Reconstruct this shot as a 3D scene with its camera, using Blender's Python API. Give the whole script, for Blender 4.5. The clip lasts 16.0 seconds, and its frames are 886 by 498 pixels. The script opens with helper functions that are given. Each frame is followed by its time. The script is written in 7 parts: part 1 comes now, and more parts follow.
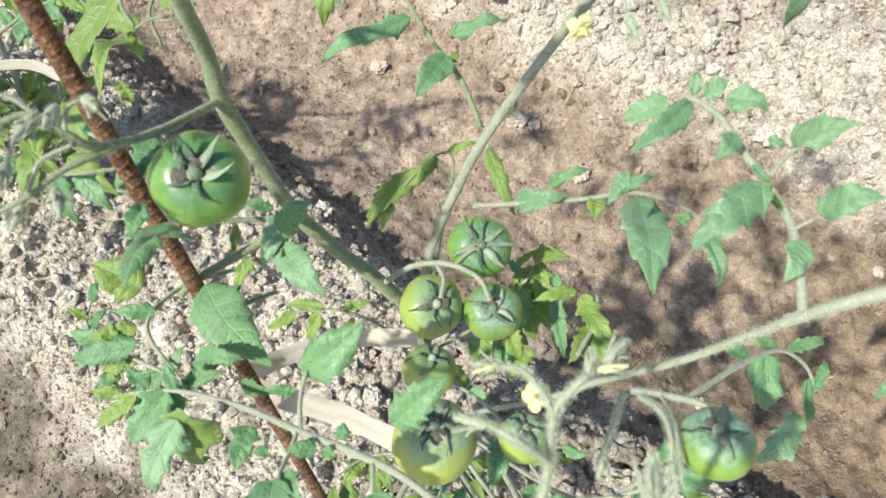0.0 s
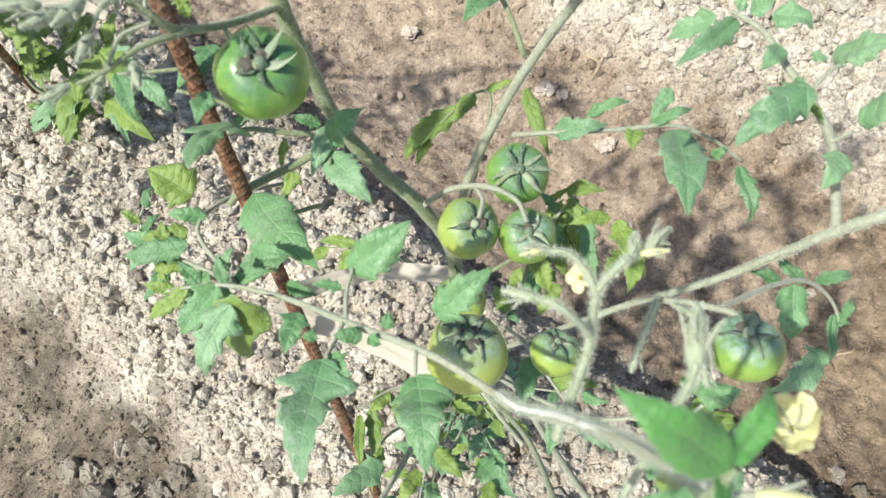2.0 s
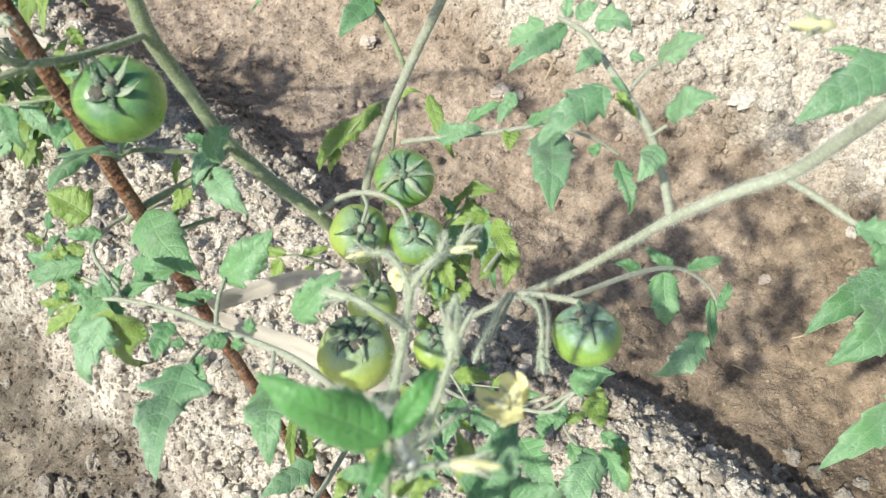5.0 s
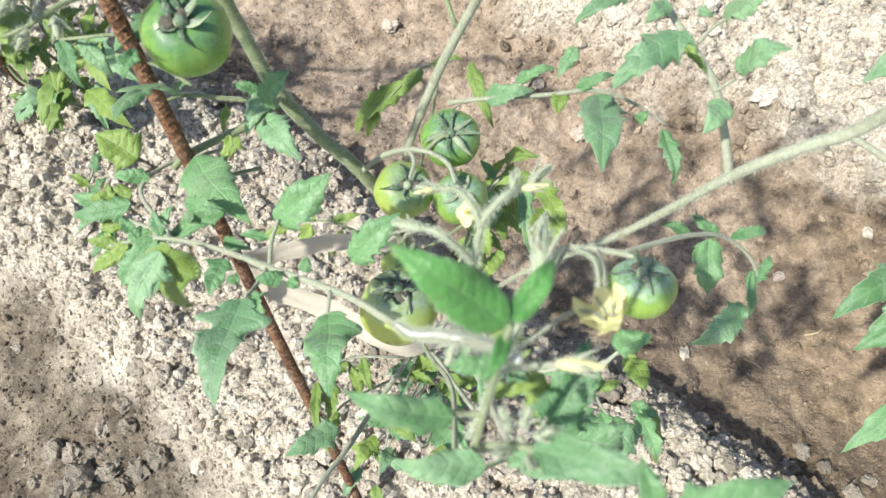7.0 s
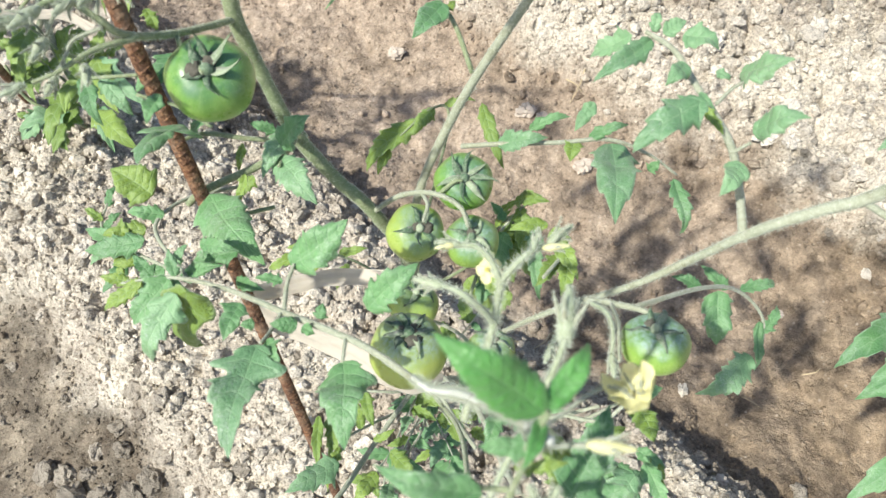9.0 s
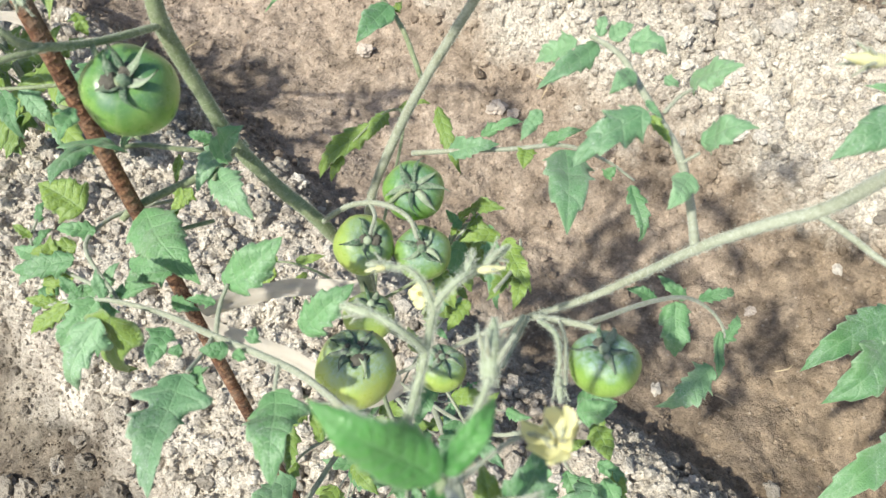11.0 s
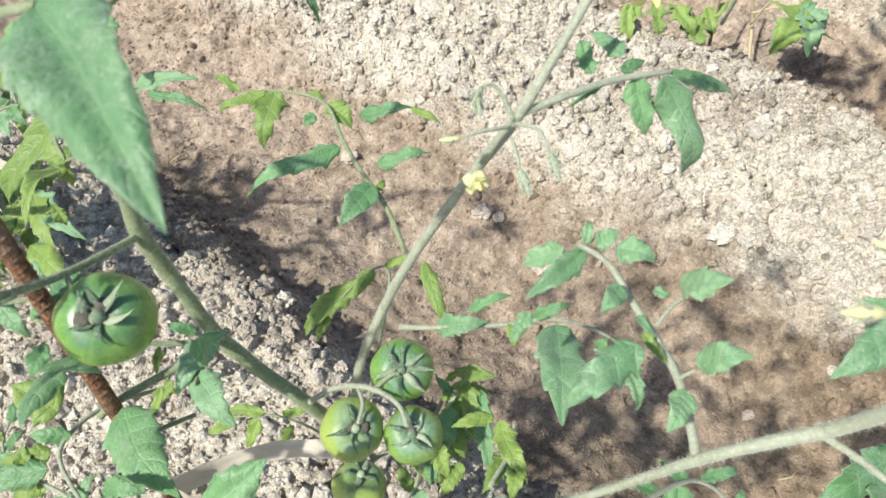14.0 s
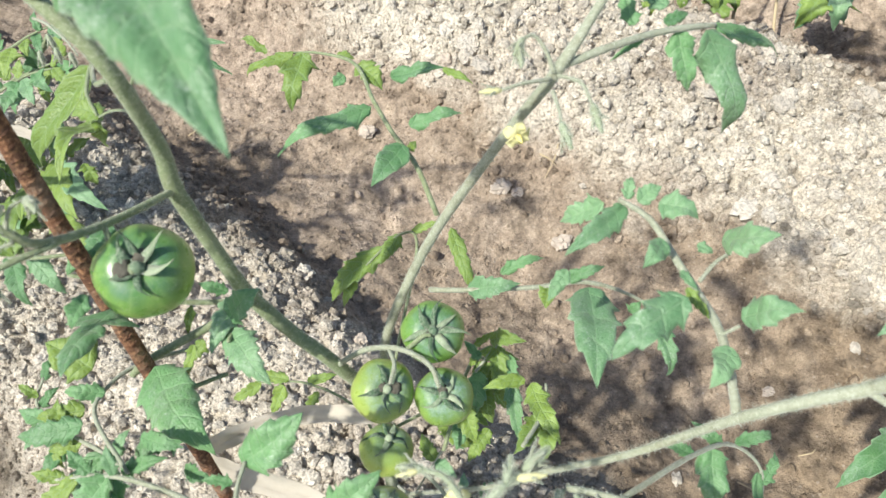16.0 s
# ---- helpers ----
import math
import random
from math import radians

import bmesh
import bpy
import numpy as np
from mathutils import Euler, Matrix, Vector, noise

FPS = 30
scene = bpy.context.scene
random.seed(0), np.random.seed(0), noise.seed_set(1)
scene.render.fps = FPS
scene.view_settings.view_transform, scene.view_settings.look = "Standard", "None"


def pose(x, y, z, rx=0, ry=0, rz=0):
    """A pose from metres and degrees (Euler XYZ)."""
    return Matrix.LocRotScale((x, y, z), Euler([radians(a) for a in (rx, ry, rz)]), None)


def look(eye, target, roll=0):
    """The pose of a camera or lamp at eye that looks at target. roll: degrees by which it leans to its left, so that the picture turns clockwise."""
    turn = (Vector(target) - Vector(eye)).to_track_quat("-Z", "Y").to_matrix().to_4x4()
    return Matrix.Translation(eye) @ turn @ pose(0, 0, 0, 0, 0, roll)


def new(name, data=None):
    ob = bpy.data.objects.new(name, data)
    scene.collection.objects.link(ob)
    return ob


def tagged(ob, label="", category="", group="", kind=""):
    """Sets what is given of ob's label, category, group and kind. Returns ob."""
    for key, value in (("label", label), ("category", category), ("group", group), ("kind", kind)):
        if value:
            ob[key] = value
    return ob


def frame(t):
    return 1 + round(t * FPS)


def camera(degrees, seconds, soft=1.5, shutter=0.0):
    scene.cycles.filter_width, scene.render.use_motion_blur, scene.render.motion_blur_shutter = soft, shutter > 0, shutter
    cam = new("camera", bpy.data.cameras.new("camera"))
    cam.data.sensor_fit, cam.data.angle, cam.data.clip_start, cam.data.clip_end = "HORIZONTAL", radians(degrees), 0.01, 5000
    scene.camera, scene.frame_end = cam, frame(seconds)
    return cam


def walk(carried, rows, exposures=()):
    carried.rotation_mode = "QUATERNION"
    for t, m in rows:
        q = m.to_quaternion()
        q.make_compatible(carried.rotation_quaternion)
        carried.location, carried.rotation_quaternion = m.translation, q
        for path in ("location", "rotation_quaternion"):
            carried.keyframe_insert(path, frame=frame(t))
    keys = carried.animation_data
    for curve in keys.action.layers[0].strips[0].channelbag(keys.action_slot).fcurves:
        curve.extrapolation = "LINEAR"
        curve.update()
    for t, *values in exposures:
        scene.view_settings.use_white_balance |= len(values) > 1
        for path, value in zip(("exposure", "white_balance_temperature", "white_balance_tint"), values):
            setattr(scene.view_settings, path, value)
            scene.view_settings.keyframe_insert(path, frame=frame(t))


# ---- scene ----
cam = camera(64.6, 16.0, 1.4)
cam.data.dof.use_dof, cam.data.dof.focus_distance, cam.data.dof.aperture_fstop = True, 0.9, 15.0
PATH = [
    (0, (0.038, 0.091, 1.202), (-0.078, 1.021, -0.564), -7.2),
    (0.5, (0.029, 0.078, 1.2), (-0.102, 0.998, -0.571), -7.5),
    (1, (0.03, 0.063, 1.202), (-0.128, 0.979, -0.569), -9.0),
    (1.5, (0.029, 0.048, 1.202), (-0.141, 0.968, -0.566), -9.3),
    (2, (0.021, 0.038, 1.195), (-0.134, 0.937, -0.585), -7.1),
    (2.5, (0.031, 0.043, 1.193), (-0.097, 0.93, -0.594), -5.5),
    (3, (0.06, 0.044, 1.197), (-0.077, 0.93, -0.591), -7.0),
    (3.2, (0.069, 0.047, 1.199), (-0.073, 0.922, -0.595), -7.3),
    (5.3, (0.117, 0.021, 1.21), (-0.063, 0.929, -0.563), -11.3),
    (5.5, (0.115, 0.013, 1.209), (-0.065, 0.914, -0.567), -10.7),
    (6, (0.106, 0.003, 1.201), (-0.012, 0.894, -0.585), -6.3),
    (6.5, (0.104, 0.004, 1.197), (-0.016, 0.893, -0.59), -6.7),
    (7, (0.079, -0.001, 1.199), (-0.09, 0.907, -0.575), -8.1),
    (7.5, (0.054, 0.0, 1.211), (-0.168, 0.933, -0.544), -9.3),
    (8, (0.039, 0.001, 1.21), (-0.165, 0.933, -0.548), -7.7),
    (8.5, (0.049, 0.007, 1.209), (-0.138, 0.952, -0.544), -6.9),
    (9, (0.065, 0.014, 1.211), (-0.089, 0.971, -0.539), -5.3),
    (9.2, (0.072, 0.016, 1.209), (-0.083, 0.963, -0.546), -5.9),
    (11.3, (0.091, 0.052, 1.198), (-0.012, 0.995, -0.563), -3.9),
    (11.5, (0.092, 0.063, 1.2), (-0.011, 1.021, -0.552), -4.3),
    (12, (0.089, 0.075, 1.214), (-0.024, 1.06, -0.523), -4.8),
    (12.5, (0.083, 0.088, 1.223), (-0.044, 1.126, -0.482), -4.6),
    (13, (0.083, 0.103, 1.224), (-0.033, 1.149, -0.477), -3.7),
    (13.5, (0.09, 0.116, 1.228), (0.009, 1.192, -0.456), -3.7),
    (14, (0.088, 0.12, 1.232), (0.009, 1.223, -0.435), -3.7),
    (14.5, (0.099, 0.125, 1.237), (0.024, 1.246, -0.418), -3.9),
    (15, (0.097, 0.123, 1.239), (0.036, 1.246, -0.415), -3.1),
    (15.5, (0.08, 0.118, 1.235), (-0.024, 1.204, -0.442), -4.9),
    (16, (0.072, 0.109, 1.22), (-0.038, 1.169, -0.473), -4.9),
]
walk(cam, [(t, look(eye, target, roll)) for t, eye, target, roll in PATH], [(0.0, 0.38, 6500, 6), (5.5, 0.43, 6500, 6), (7.5, 0.49, 6500, 6), (9.0, 0.46, 6500, 6), (12.0, 0.38, 6500, 6), (16.0, 0.35, 6500, 6)])


# ---- light: sun from the side of the row, clear sky ----
SUN = Vector((-0.45, -0.37, 0.82)).normalized()
world = bpy.data.worlds.new("sky")
scene.world = world
world.use_nodes = True
wn = world.node_tree.nodes
sky = wn.new("ShaderNodeTexSky")
sky.sky_type = "NISHITA"
sky.sun_disc = False
sky.sun_elevation = math.asin(SUN.z)
sky.sun_rotation = math.atan2(SUN.x, SUN.y)
sky.air_density, sky.dust_density = 1.0, 2.0
wn["Background"].inputs["Strength"].default_value = 0.128
world.node_tree.links.new(sky.outputs[0], wn["Background"].inputs["Color"])
sun = new("sun", bpy.data.lights.new("sun", "SUN"))
sun.data.energy, sun.data.angle, sun.data.color = 4.85, radians(1.3), (1.0, 0.955, 0.868)
sun.matrix_basis = look(SUN * 6, (0, 0, 0))


# ---- materials ----
class Nodes:
    """A short hand for node materials."""

    def __init__(self, name):
        self.m = bpy.data.materials.new(name)
        self.m.use_nodes = True
        self.t = self.m.node_tree
        self.b = self.t.nodes["Principled BSDF"]
        self.out = self.t.nodes["Material Output"]

    def put(self, where, value):
        if isinstance(value, bpy.types.NodeSocket):
            self.t.links.new(value, where)
        elif value is not None:
            where.default_value = value

    def node(self, kind, ins=(), out=0, **props):
        n = self.t.nodes.new(kind)
        if "operation" in props:
            n.operation = props["operation"]
        if "data_type" in props:
            n.data_type = props["data_type"]
        if "blend_type" in props:
            n.blend_type = props["blend_type"]
        if "feature" in props:
            n.feature = props["feature"]
        for key, value in ins:
            self.put(n.inputs[key], value)
        return n.outputs[out]

    def math(self, op, a, b=None, c=None):
        return self.node("ShaderNodeMath", [(0, a), (1, b), (2, c)], operation=op)

    def noise(self, vec, scale, detail=4.0, rough=0.55, out=0):
        return self.node("ShaderNodeTexNoise", [("Vector", vec), ("Scale", scale), ("Detail", detail), ("Roughness", rough)], out)

    def voronoi(self, vec, scale, out=0):
        return self.node("ShaderNodeTexVoronoi", [("Vector", vec), ("Scale", scale)], out)

    def ramp(self, fac, lo, hi):
        return self.node("ShaderNodeMapRange", [("Value", fac), ("From Min", lo), ("From Max", hi)])

    def mix(self, fac, a, b, how="MIX"):
        n = self.t.nodes.new("ShaderNodeMix")
        n.data_type, n.blend_type = "RGBA", how
        for i, v in ((0, fac), (6, a), (7, b)):
            self.put(n.inputs[i], v)
        return n.outputs[2]

    def coord(self, which):
        return self.t.nodes.new("ShaderNodeTexCoord").outputs[which]

    def bump(self, height, strength, distance):
        return self.node("ShaderNodeBump", [("Height", height), ("Strength", strength), ("Distance", distance)])

    def finish(self, color, rough, normal=None, **more):
        self.put(self.b.inputs["Base Color"], color)
        self.put(self.b.inputs["Roughness"], rough)
        if normal is not None:
            self.put(self.b.inputs["Normal"], normal)
        for key, value in more.items():
            self.put(self.b.inputs[key.replace("_", " ")], value)
        return self.m


def rgb(r, g, b):
    return (r, g, b, 1.0)


def soil_material(name, toe_darkness):
    """Dry ridge soil, pale and grey; furrow soil, brown and finer; damp patches, some with shade painted in."""
    k = Nodes(name)
    pos = k.node("ShaderNodeNewGeometry")
    sep = k.t.nodes.new("ShaderNodeSeparateXYZ")
    k.put(sep.inputs[0], pos)
    across = k.math("ADD", k.math("MULTIPLY", sep.outputs[0], 0.6), k.math("MULTIPLY", sep.outputs[1], 0.8))
    wob = k.math("MULTIPLY", k.math("SUBTRACT", k.noise(pos, 4.5, 7.0, 0.68), 0.5), 0.36)
    off = k.math("ADD", k.math("SUBTRACT", across, 0.19), wob)
    off = k.math("ADD", k.math("MAXIMUM", off, 0.0), k.math("MULTIPLY", k.math("MINIMUM", off, 0.0), 0.92))
    off = k.math("ADD", off, k.math("MULTIPLY", k.math("MAXIMUM", k.math("SUBTRACT", off, 1.08), 0.0), 0.25))
    wave = k.math("COSINE", k.math("MULTIPLY", off, 2 * math.pi / 1.08))
    away = k.node("ShaderNodeVectorMath", [(0, pos), (1, (0.1, 0.9, 0.0))], 1, operation="DISTANCE")
    blend = k.ramp(k.math("ADD", away, k.math("MULTIPLY", k.noise(pos, 0.9, 4.0, 0.6), 1.2)), 2.0, 4.2)
    ridge = k.ramp(wave, -0.25, 0.25)
    ridge = k.math("ADD", k.math("MULTIPLY", ridge, k.math("SUBTRACT", 1.0, k.math("MULTIPLY", blend, 0.8))), k.math("MULTIPLY", blend, k.math("MULTIPLY", k.noise(pos, 1.7, 5.0, 0.6), 0.5)))
    fine = k.noise(pos, 160.0, 6.0, 0.7)
    mid = k.noise(pos, 22.0, 5.0, 0.6)
    big = k.noise(pos, 4.0, 3.0, 0.5)
    dry = k.mix(k.ramp(mid, 0.3, 0.7), rgb(0.49, 0.455, 0.40), rgb(0.79, 0.75, 0.68))
    dry = k.mix(k.ramp(big, 0.45, 0.7), dry, rgb(0.60, 0.555, 0.50))
    brown = k.mix(k.ramp(mid, 0.3, 0.7), rgb(0.305, 0.252, 0.208), rgb(0.545, 0.455, 0.382))
    brown = k.mix(k.ramp(k.noise(pos, 1.1, 2.0, 0.5), 0.42, 0.6), brown, k.mix(k.ramp(mid, 0.3, 0.7), rgb(0.25, 0.195, 0.145), rgb(0.40, 0.33, 0.26)))
    along = k.math("SUBTRACT", k.math("MULTIPLY", sep.outputs[0], 0.8), k.math("MULTIPLY", sep.outputs[1], 0.6))
    drift = k.math("MULTIPLY", k.math("SUBTRACT", k.noise(pos, 5.0, 4.0, 0.6), 0.5), 0.5)
    khaki = k.mix(k.ramp(mid, 0.3, 0.7), rgb(0.205, 0.16, 0.115), rgb(0.40, 0.318, 0.232))
    brown = k.mix(k.ramp(k.math("ADD", along, drift), -0.25, 0.3), brown, khaki)
    greyish = k.mix(k.ramp(k.noise(pos, 12.0, 6.0, 0.7), 0.36, 0.64), rgb(0.11, 0.096, 0.08), rgb(0.33, 0.29, 0.235))
    brown = k.mix(k.ramp(k.math("ADD", across, drift), 0.3, 0.1), brown, greyish)
    brown = k.mix(blend, brown, k.mix(k.ramp(mid, 0.3, 0.7), rgb(0.30, 0.24, 0.185), rgb(0.44, 0.36, 0.285)))
    col = k.mix(ridge, brown, dry)
    damp = k.ramp(k.noise(pos, 2.6, 5.0, 0.62), 0.56, 0.68)
    col = k.mix(k.math("MULTIPLY", damp, 0.4), col, rgb(0.16, 0.115, 0.085))
    stain = k.math("MULTIPLY", k.ramp(k.noise(pos, 8.5, 6.0, 0.68), 0.49, 0.63), k.ramp(across, 0.95, 0.7))
    col = k.mix(k.math("MULTIPLY", stain, 0.2), col, rgb(0.24, 0.20, 0.16))
    crumbly = k.math("MULTIPLY", k.ramp(k.noise(pos, 15.0, 7.0, 0.72), 0.5, 0.62), k.math("SUBTRACT", 1.0, ridge))
    col = k.mix(k.math("MULTIPLY", crumbly, 0.6), col, rgb(0.115, 0.092, 0.072))
    # dark strip along the planted ridge's foot: watered soil and shade, both as colour
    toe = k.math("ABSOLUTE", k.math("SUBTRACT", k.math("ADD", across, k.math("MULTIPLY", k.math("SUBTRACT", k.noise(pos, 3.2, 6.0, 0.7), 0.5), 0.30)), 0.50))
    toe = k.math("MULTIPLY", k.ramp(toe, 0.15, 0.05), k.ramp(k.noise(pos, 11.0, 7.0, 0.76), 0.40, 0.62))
    col = k.mix(k.math("MULTIPLY", toe, 0.66 * toe_darkness), col, rgb(0.10, 0.078, 0.06))
    # dark spots round the stems: watered soil with the plants' shade painted in
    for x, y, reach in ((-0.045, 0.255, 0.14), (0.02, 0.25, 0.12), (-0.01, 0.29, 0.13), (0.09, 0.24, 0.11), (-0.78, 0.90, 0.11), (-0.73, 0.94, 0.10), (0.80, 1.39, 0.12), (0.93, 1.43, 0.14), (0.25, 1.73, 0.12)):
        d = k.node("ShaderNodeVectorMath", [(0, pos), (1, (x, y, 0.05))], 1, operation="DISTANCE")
        damp_shade = k.ramp(k.math("ADD", d, k.math("MULTIPLY", k.math("SUBTRACT", k.noise(pos, 18.0, 7.0, 0.75), 0.5), 0.30)), reach, reach * 0.6)
        col = k.mix(k.math("MULTIPLY", damp_shade, 0.8), col, rgb(0.115, 0.09, 0.07))
    isle = k.t.nodes.new("ShaderNodeNewGeometry").outputs["Random Per Island"]
    col = k.mix(1.0, col, k.mix(isle, rgb(0.80, 0.79, 0.78), rgb(1.22, 1.22, 1.22)), "MULTIPLY")
    mott = k.noise(pos, 42.0, 5.0, 0.7)
    col = k.mix(0.45, col, k.mix(k.ramp(mott, 0.34, 0.66), rgb(0.62, 0.60, 0.58), rgb(1.3, 1.3, 1.28)), "MULTIPLY")
    col = k.mix(k.math("ADD", 0.45, k.math("MULTIPLY", ridge, 0.3)), col, k.mix(k.ramp(fine, 0.3, 0.72), rgb(0.34, 0.32, 0.30), rgb(1.55, 1.52, 1.48)), "MULTIPLY")
    pits = k.math("MULTIPLY", k.ramp(k.voronoi(pos, 130.0), 0.30, 0.16), k.ramp(k.noise(pos, 30.0, 4.0, 0.6), 0.48, 0.6))
    col = k.mix(k.math("MULTIPLY", pits, 0.45), col, rgb(0.16, 0.12, 0.09))
    sand = k.ramp(k.noise(pos, 480.0, 3.0, 0.7), 0.3, 0.7)
    col = k.mix(0.6, col, k.mix(sand, rgb(0.55, 0.53, 0.50), rgb(1.5, 1.48, 1.44)), "MULTIPLY")
    specks = k.ramp(k.voronoi(pos, 55.0), 0.16, 0.1)
    col = k.mix(k.math("MULTIPLY", specks, 0.35), col, rgb(0.62, 0.55, 0.47))
    h = k.math("ADD", k.math("MULTIPLY", fine, 0.5), k.math("MULTIPLY", k.noise(pos, 60.0, 5.0, 0.65), k.math("ADD", 0.45, k.math("MULTIPLY", ridge, 0.55))))
    return k.finish(col, 0.95, k.bump(h, 1.0, 0.013), Specular_IOR_Level=0.2)


def clod_material(name, dark, light):
    k = Nodes(name)
    pos = k.node("ShaderNodeNewGeometry")
    rnd = k.t.nodes.new("ShaderNodeNewGeometry").outputs["Random Per Island"]
    obr = k.t.nodes.new("ShaderNodeObjectInfo").outputs["Random"]
    mixr = k.math("FRACT", k.math("ADD", rnd, obr))
    col = k.mix(mixr, dark, light)
    fine = k.noise(pos, 190.0, 6.0, 0.7)
    col = k.mix(0.5, col, k.mix(k.ramp(fine, 0.3, 0.7), rgb(0.5, 0.47, 0.44), rgb(1.35, 1.33, 1.3)), "MULTIPLY")
    h = k.math("ADD", fine, k.noise(pos, 70.0, 4.0, 0.6))
    return k.finish(col, 0.95, k.bump(h, 1.0, 0.008), Specular_IOR_Level=0.2)


def leaf_material(name, dark, light, glow, dust=0.16, yellowing=0.15, ribs=0.2):
    """Leaf blade: ribs and a fine net on green, a little see-through, with patches of pale dust."""
    k = Nodes(name)
    uv = k.coord("UV")
    sep = k.t.nodes.new("ShaderNodeSeparateXYZ")
    k.put(sep.inputs[0], uv)
    obj = k.coord("Object")
    side = k.math("ABSOLUTE", k.math("SUBTRACT", k.math("MULTIPLY", sep.outputs[0], 2.0), 1.0))
    row = k.t.nodes.new("ShaderNodeAttribute")
    row.attribute_name = "vein"
    wander = k.math("MULTIPLY", k.math("SUBTRACT", k.noise(obj, 90.0, 2.0), 0.5), 0.22)
    along = k.math("FRACT", k.math("ADD", k.math("ADD", row.outputs["Fac"], wander), 0.5))
    near_vein = k.math("ABSOLUTE", k.math("SUBTRACT", along, 0.5))
    vein = k.ramp(near_vein, 0.015, 0.10)
    rib = k.ramp(side, 0.015, 0.07)
    net = k.math("MINIMUM", vein, rib)
    mesh = k.ramp(k.node("ShaderNodeTexVoronoi", [("Vector", obj), ("Scale", 330.0)], feature="DISTANCE_TO_EDGE"), 0.0, 0.28)
    pat = k.noise(obj, 55.0, 5.0, 0.6)
    obr = k.t.nodes.new("ShaderNodeObjectInfo").outputs["Random"]
    col = k.mix(k.ramp(k.math("ADD", k.math("MULTIPLY", pat, 0.8), k.math("MULTIPLY", obr, 0.55)), 0.25, 1.0), dark, light)
    hollow = k.math("MULTIPLY", k.ramp(k.noise(obj, 210.0, 4.0, 0.65), 0.46, 0.66), k.ramp(k.noise(obj, 40.0, 3.0, 0.6), 0.36, 0.6))
    col = k.mix(k.math("MULTIPLY", hollow, 0.45), col, dark)
    yellow = k.ramp(k.noise(obj, 18.0, 2.0, 0.5), 0.52, 0.72)
    col = k.mix(k.math("MULTIPLY", yellow, yellowing), col, rgb(0.24, 0.36, 0.06))
    col = k.mix(k.math("MULTIPLY", k.math("SUBTRACT", 1.0, mesh), ribs), col, rgb(0.28, 0.43, 0.25))
    col = k.mix(k.math("MULTIPLY", k.math("SUBTRACT", 1.0, net), k.math("MINIMUM", 1.0, ribs * 1.1)), col, rgb(0.36, 0.50, 0.31))
    margin = k.math("MULTIPLY", k.ramp(side, 0.86, 1.0), k.ramp(k.noise(obj, 400.0, 3.0, 0.6), 0.3, 0.6))
    col = k.mix(k.math("MULTIPLY", margin, 0.55), col, rgb(0.46, 0.56, 0.42))
    patches = k.ramp(k.noise(obj, 26.0, 3.0, 0.6), 0.42, 0.68)
    powder = k.math("MULTIPLY", k.ramp(k.noise(obj, 260.0, 4.0, 0.75), 0.42, 0.72), dust)
    col = k.mix(k.math("MULTIPLY", powder, patches), col, rgb(0.60, 0.64, 0.60))
    spots = k.math("MULTIPLY", k.ramp(k.noise(obj, 620.0, 2.0, 0.5), 0.60, 0.66), patches)
    col = k.mix(k.math("MULTIPLY", spots, min(0.5, dust * 0.9)), col, rgb(0.72, 0.75, 0.74))
    h = k.math("ADD", k.math("MULTIPLY", net, 0.35), k.math("MULTIPLY", mesh, 0.2))
    h = k.math("ADD", h, k.math("MULTIPLY", k.noise(obj, 150.0, 3.0, 0.6), 1.2))
    nrm = k.bump(h, 0.6, 0.0014)
    rough = k.math("ADD", 0.38, k.math("MULTIPLY", pat, 0.2))
    k.finish(col, rough, nrm, Specular_IOR_Level=0.5, Sheen_Weight=0.12, Sheen_Roughness=0.5)
    tr = k.node("ShaderNodeBsdfTranslucent", [("Color", k.mix(0.35, glow, col)), ("Normal", nrm)])
    both = k.node("ShaderNodeMixShader", [(0, 0.3), (1, k.b.outputs[0]), (2, tr)])
    k.put(k.out.inputs["Surface"], both)
    return k.m


def stem_material(name, dark, light, pale):
    """Downy stem: two greens, brownish flecks, pale down."""
    k = Nodes(name)
    obj = k.node("ShaderNodeNewGeometry")
    n1 = k.noise(obj, 45.0, 5.0, 0.6)
    n2 = k.noise(obj, 420.0, 3.0, 0.7)
    col = k.mix(k.ramp(n1, 0.3, 0.7), dark, light)
    fleck = k.math("MULTIPLY", k.ramp(k.noise(obj, 95.0, 4.0, 0.65), 0.54, 0.68), 0.45)
    col = k.mix(fleck, col, rgb(0.12, 0.115, 0.06))
    col = k.mix(k.math("MULTIPLY", k.ramp(k.noise(obj, 20.0, 3.0, 0.5), 0.5, 0.72), 0.35), col, rgb(0.25, 0.25, 0.15))
    col = k.mix(k.math("MULTIPLY", k.ramp(n2, 0.45, 0.75), 0.65), col, pale)
    h = k.math("ADD", n2, k.math("MULTIPLY", n1, 1.5))
    k.finish(col, 0.7, k.bump(h, 0.7, 0.0010), Specular_IOR_Level=0.25, Sheen_Weight=0.3, Sheen_Roughness=0.4)
    return k.m


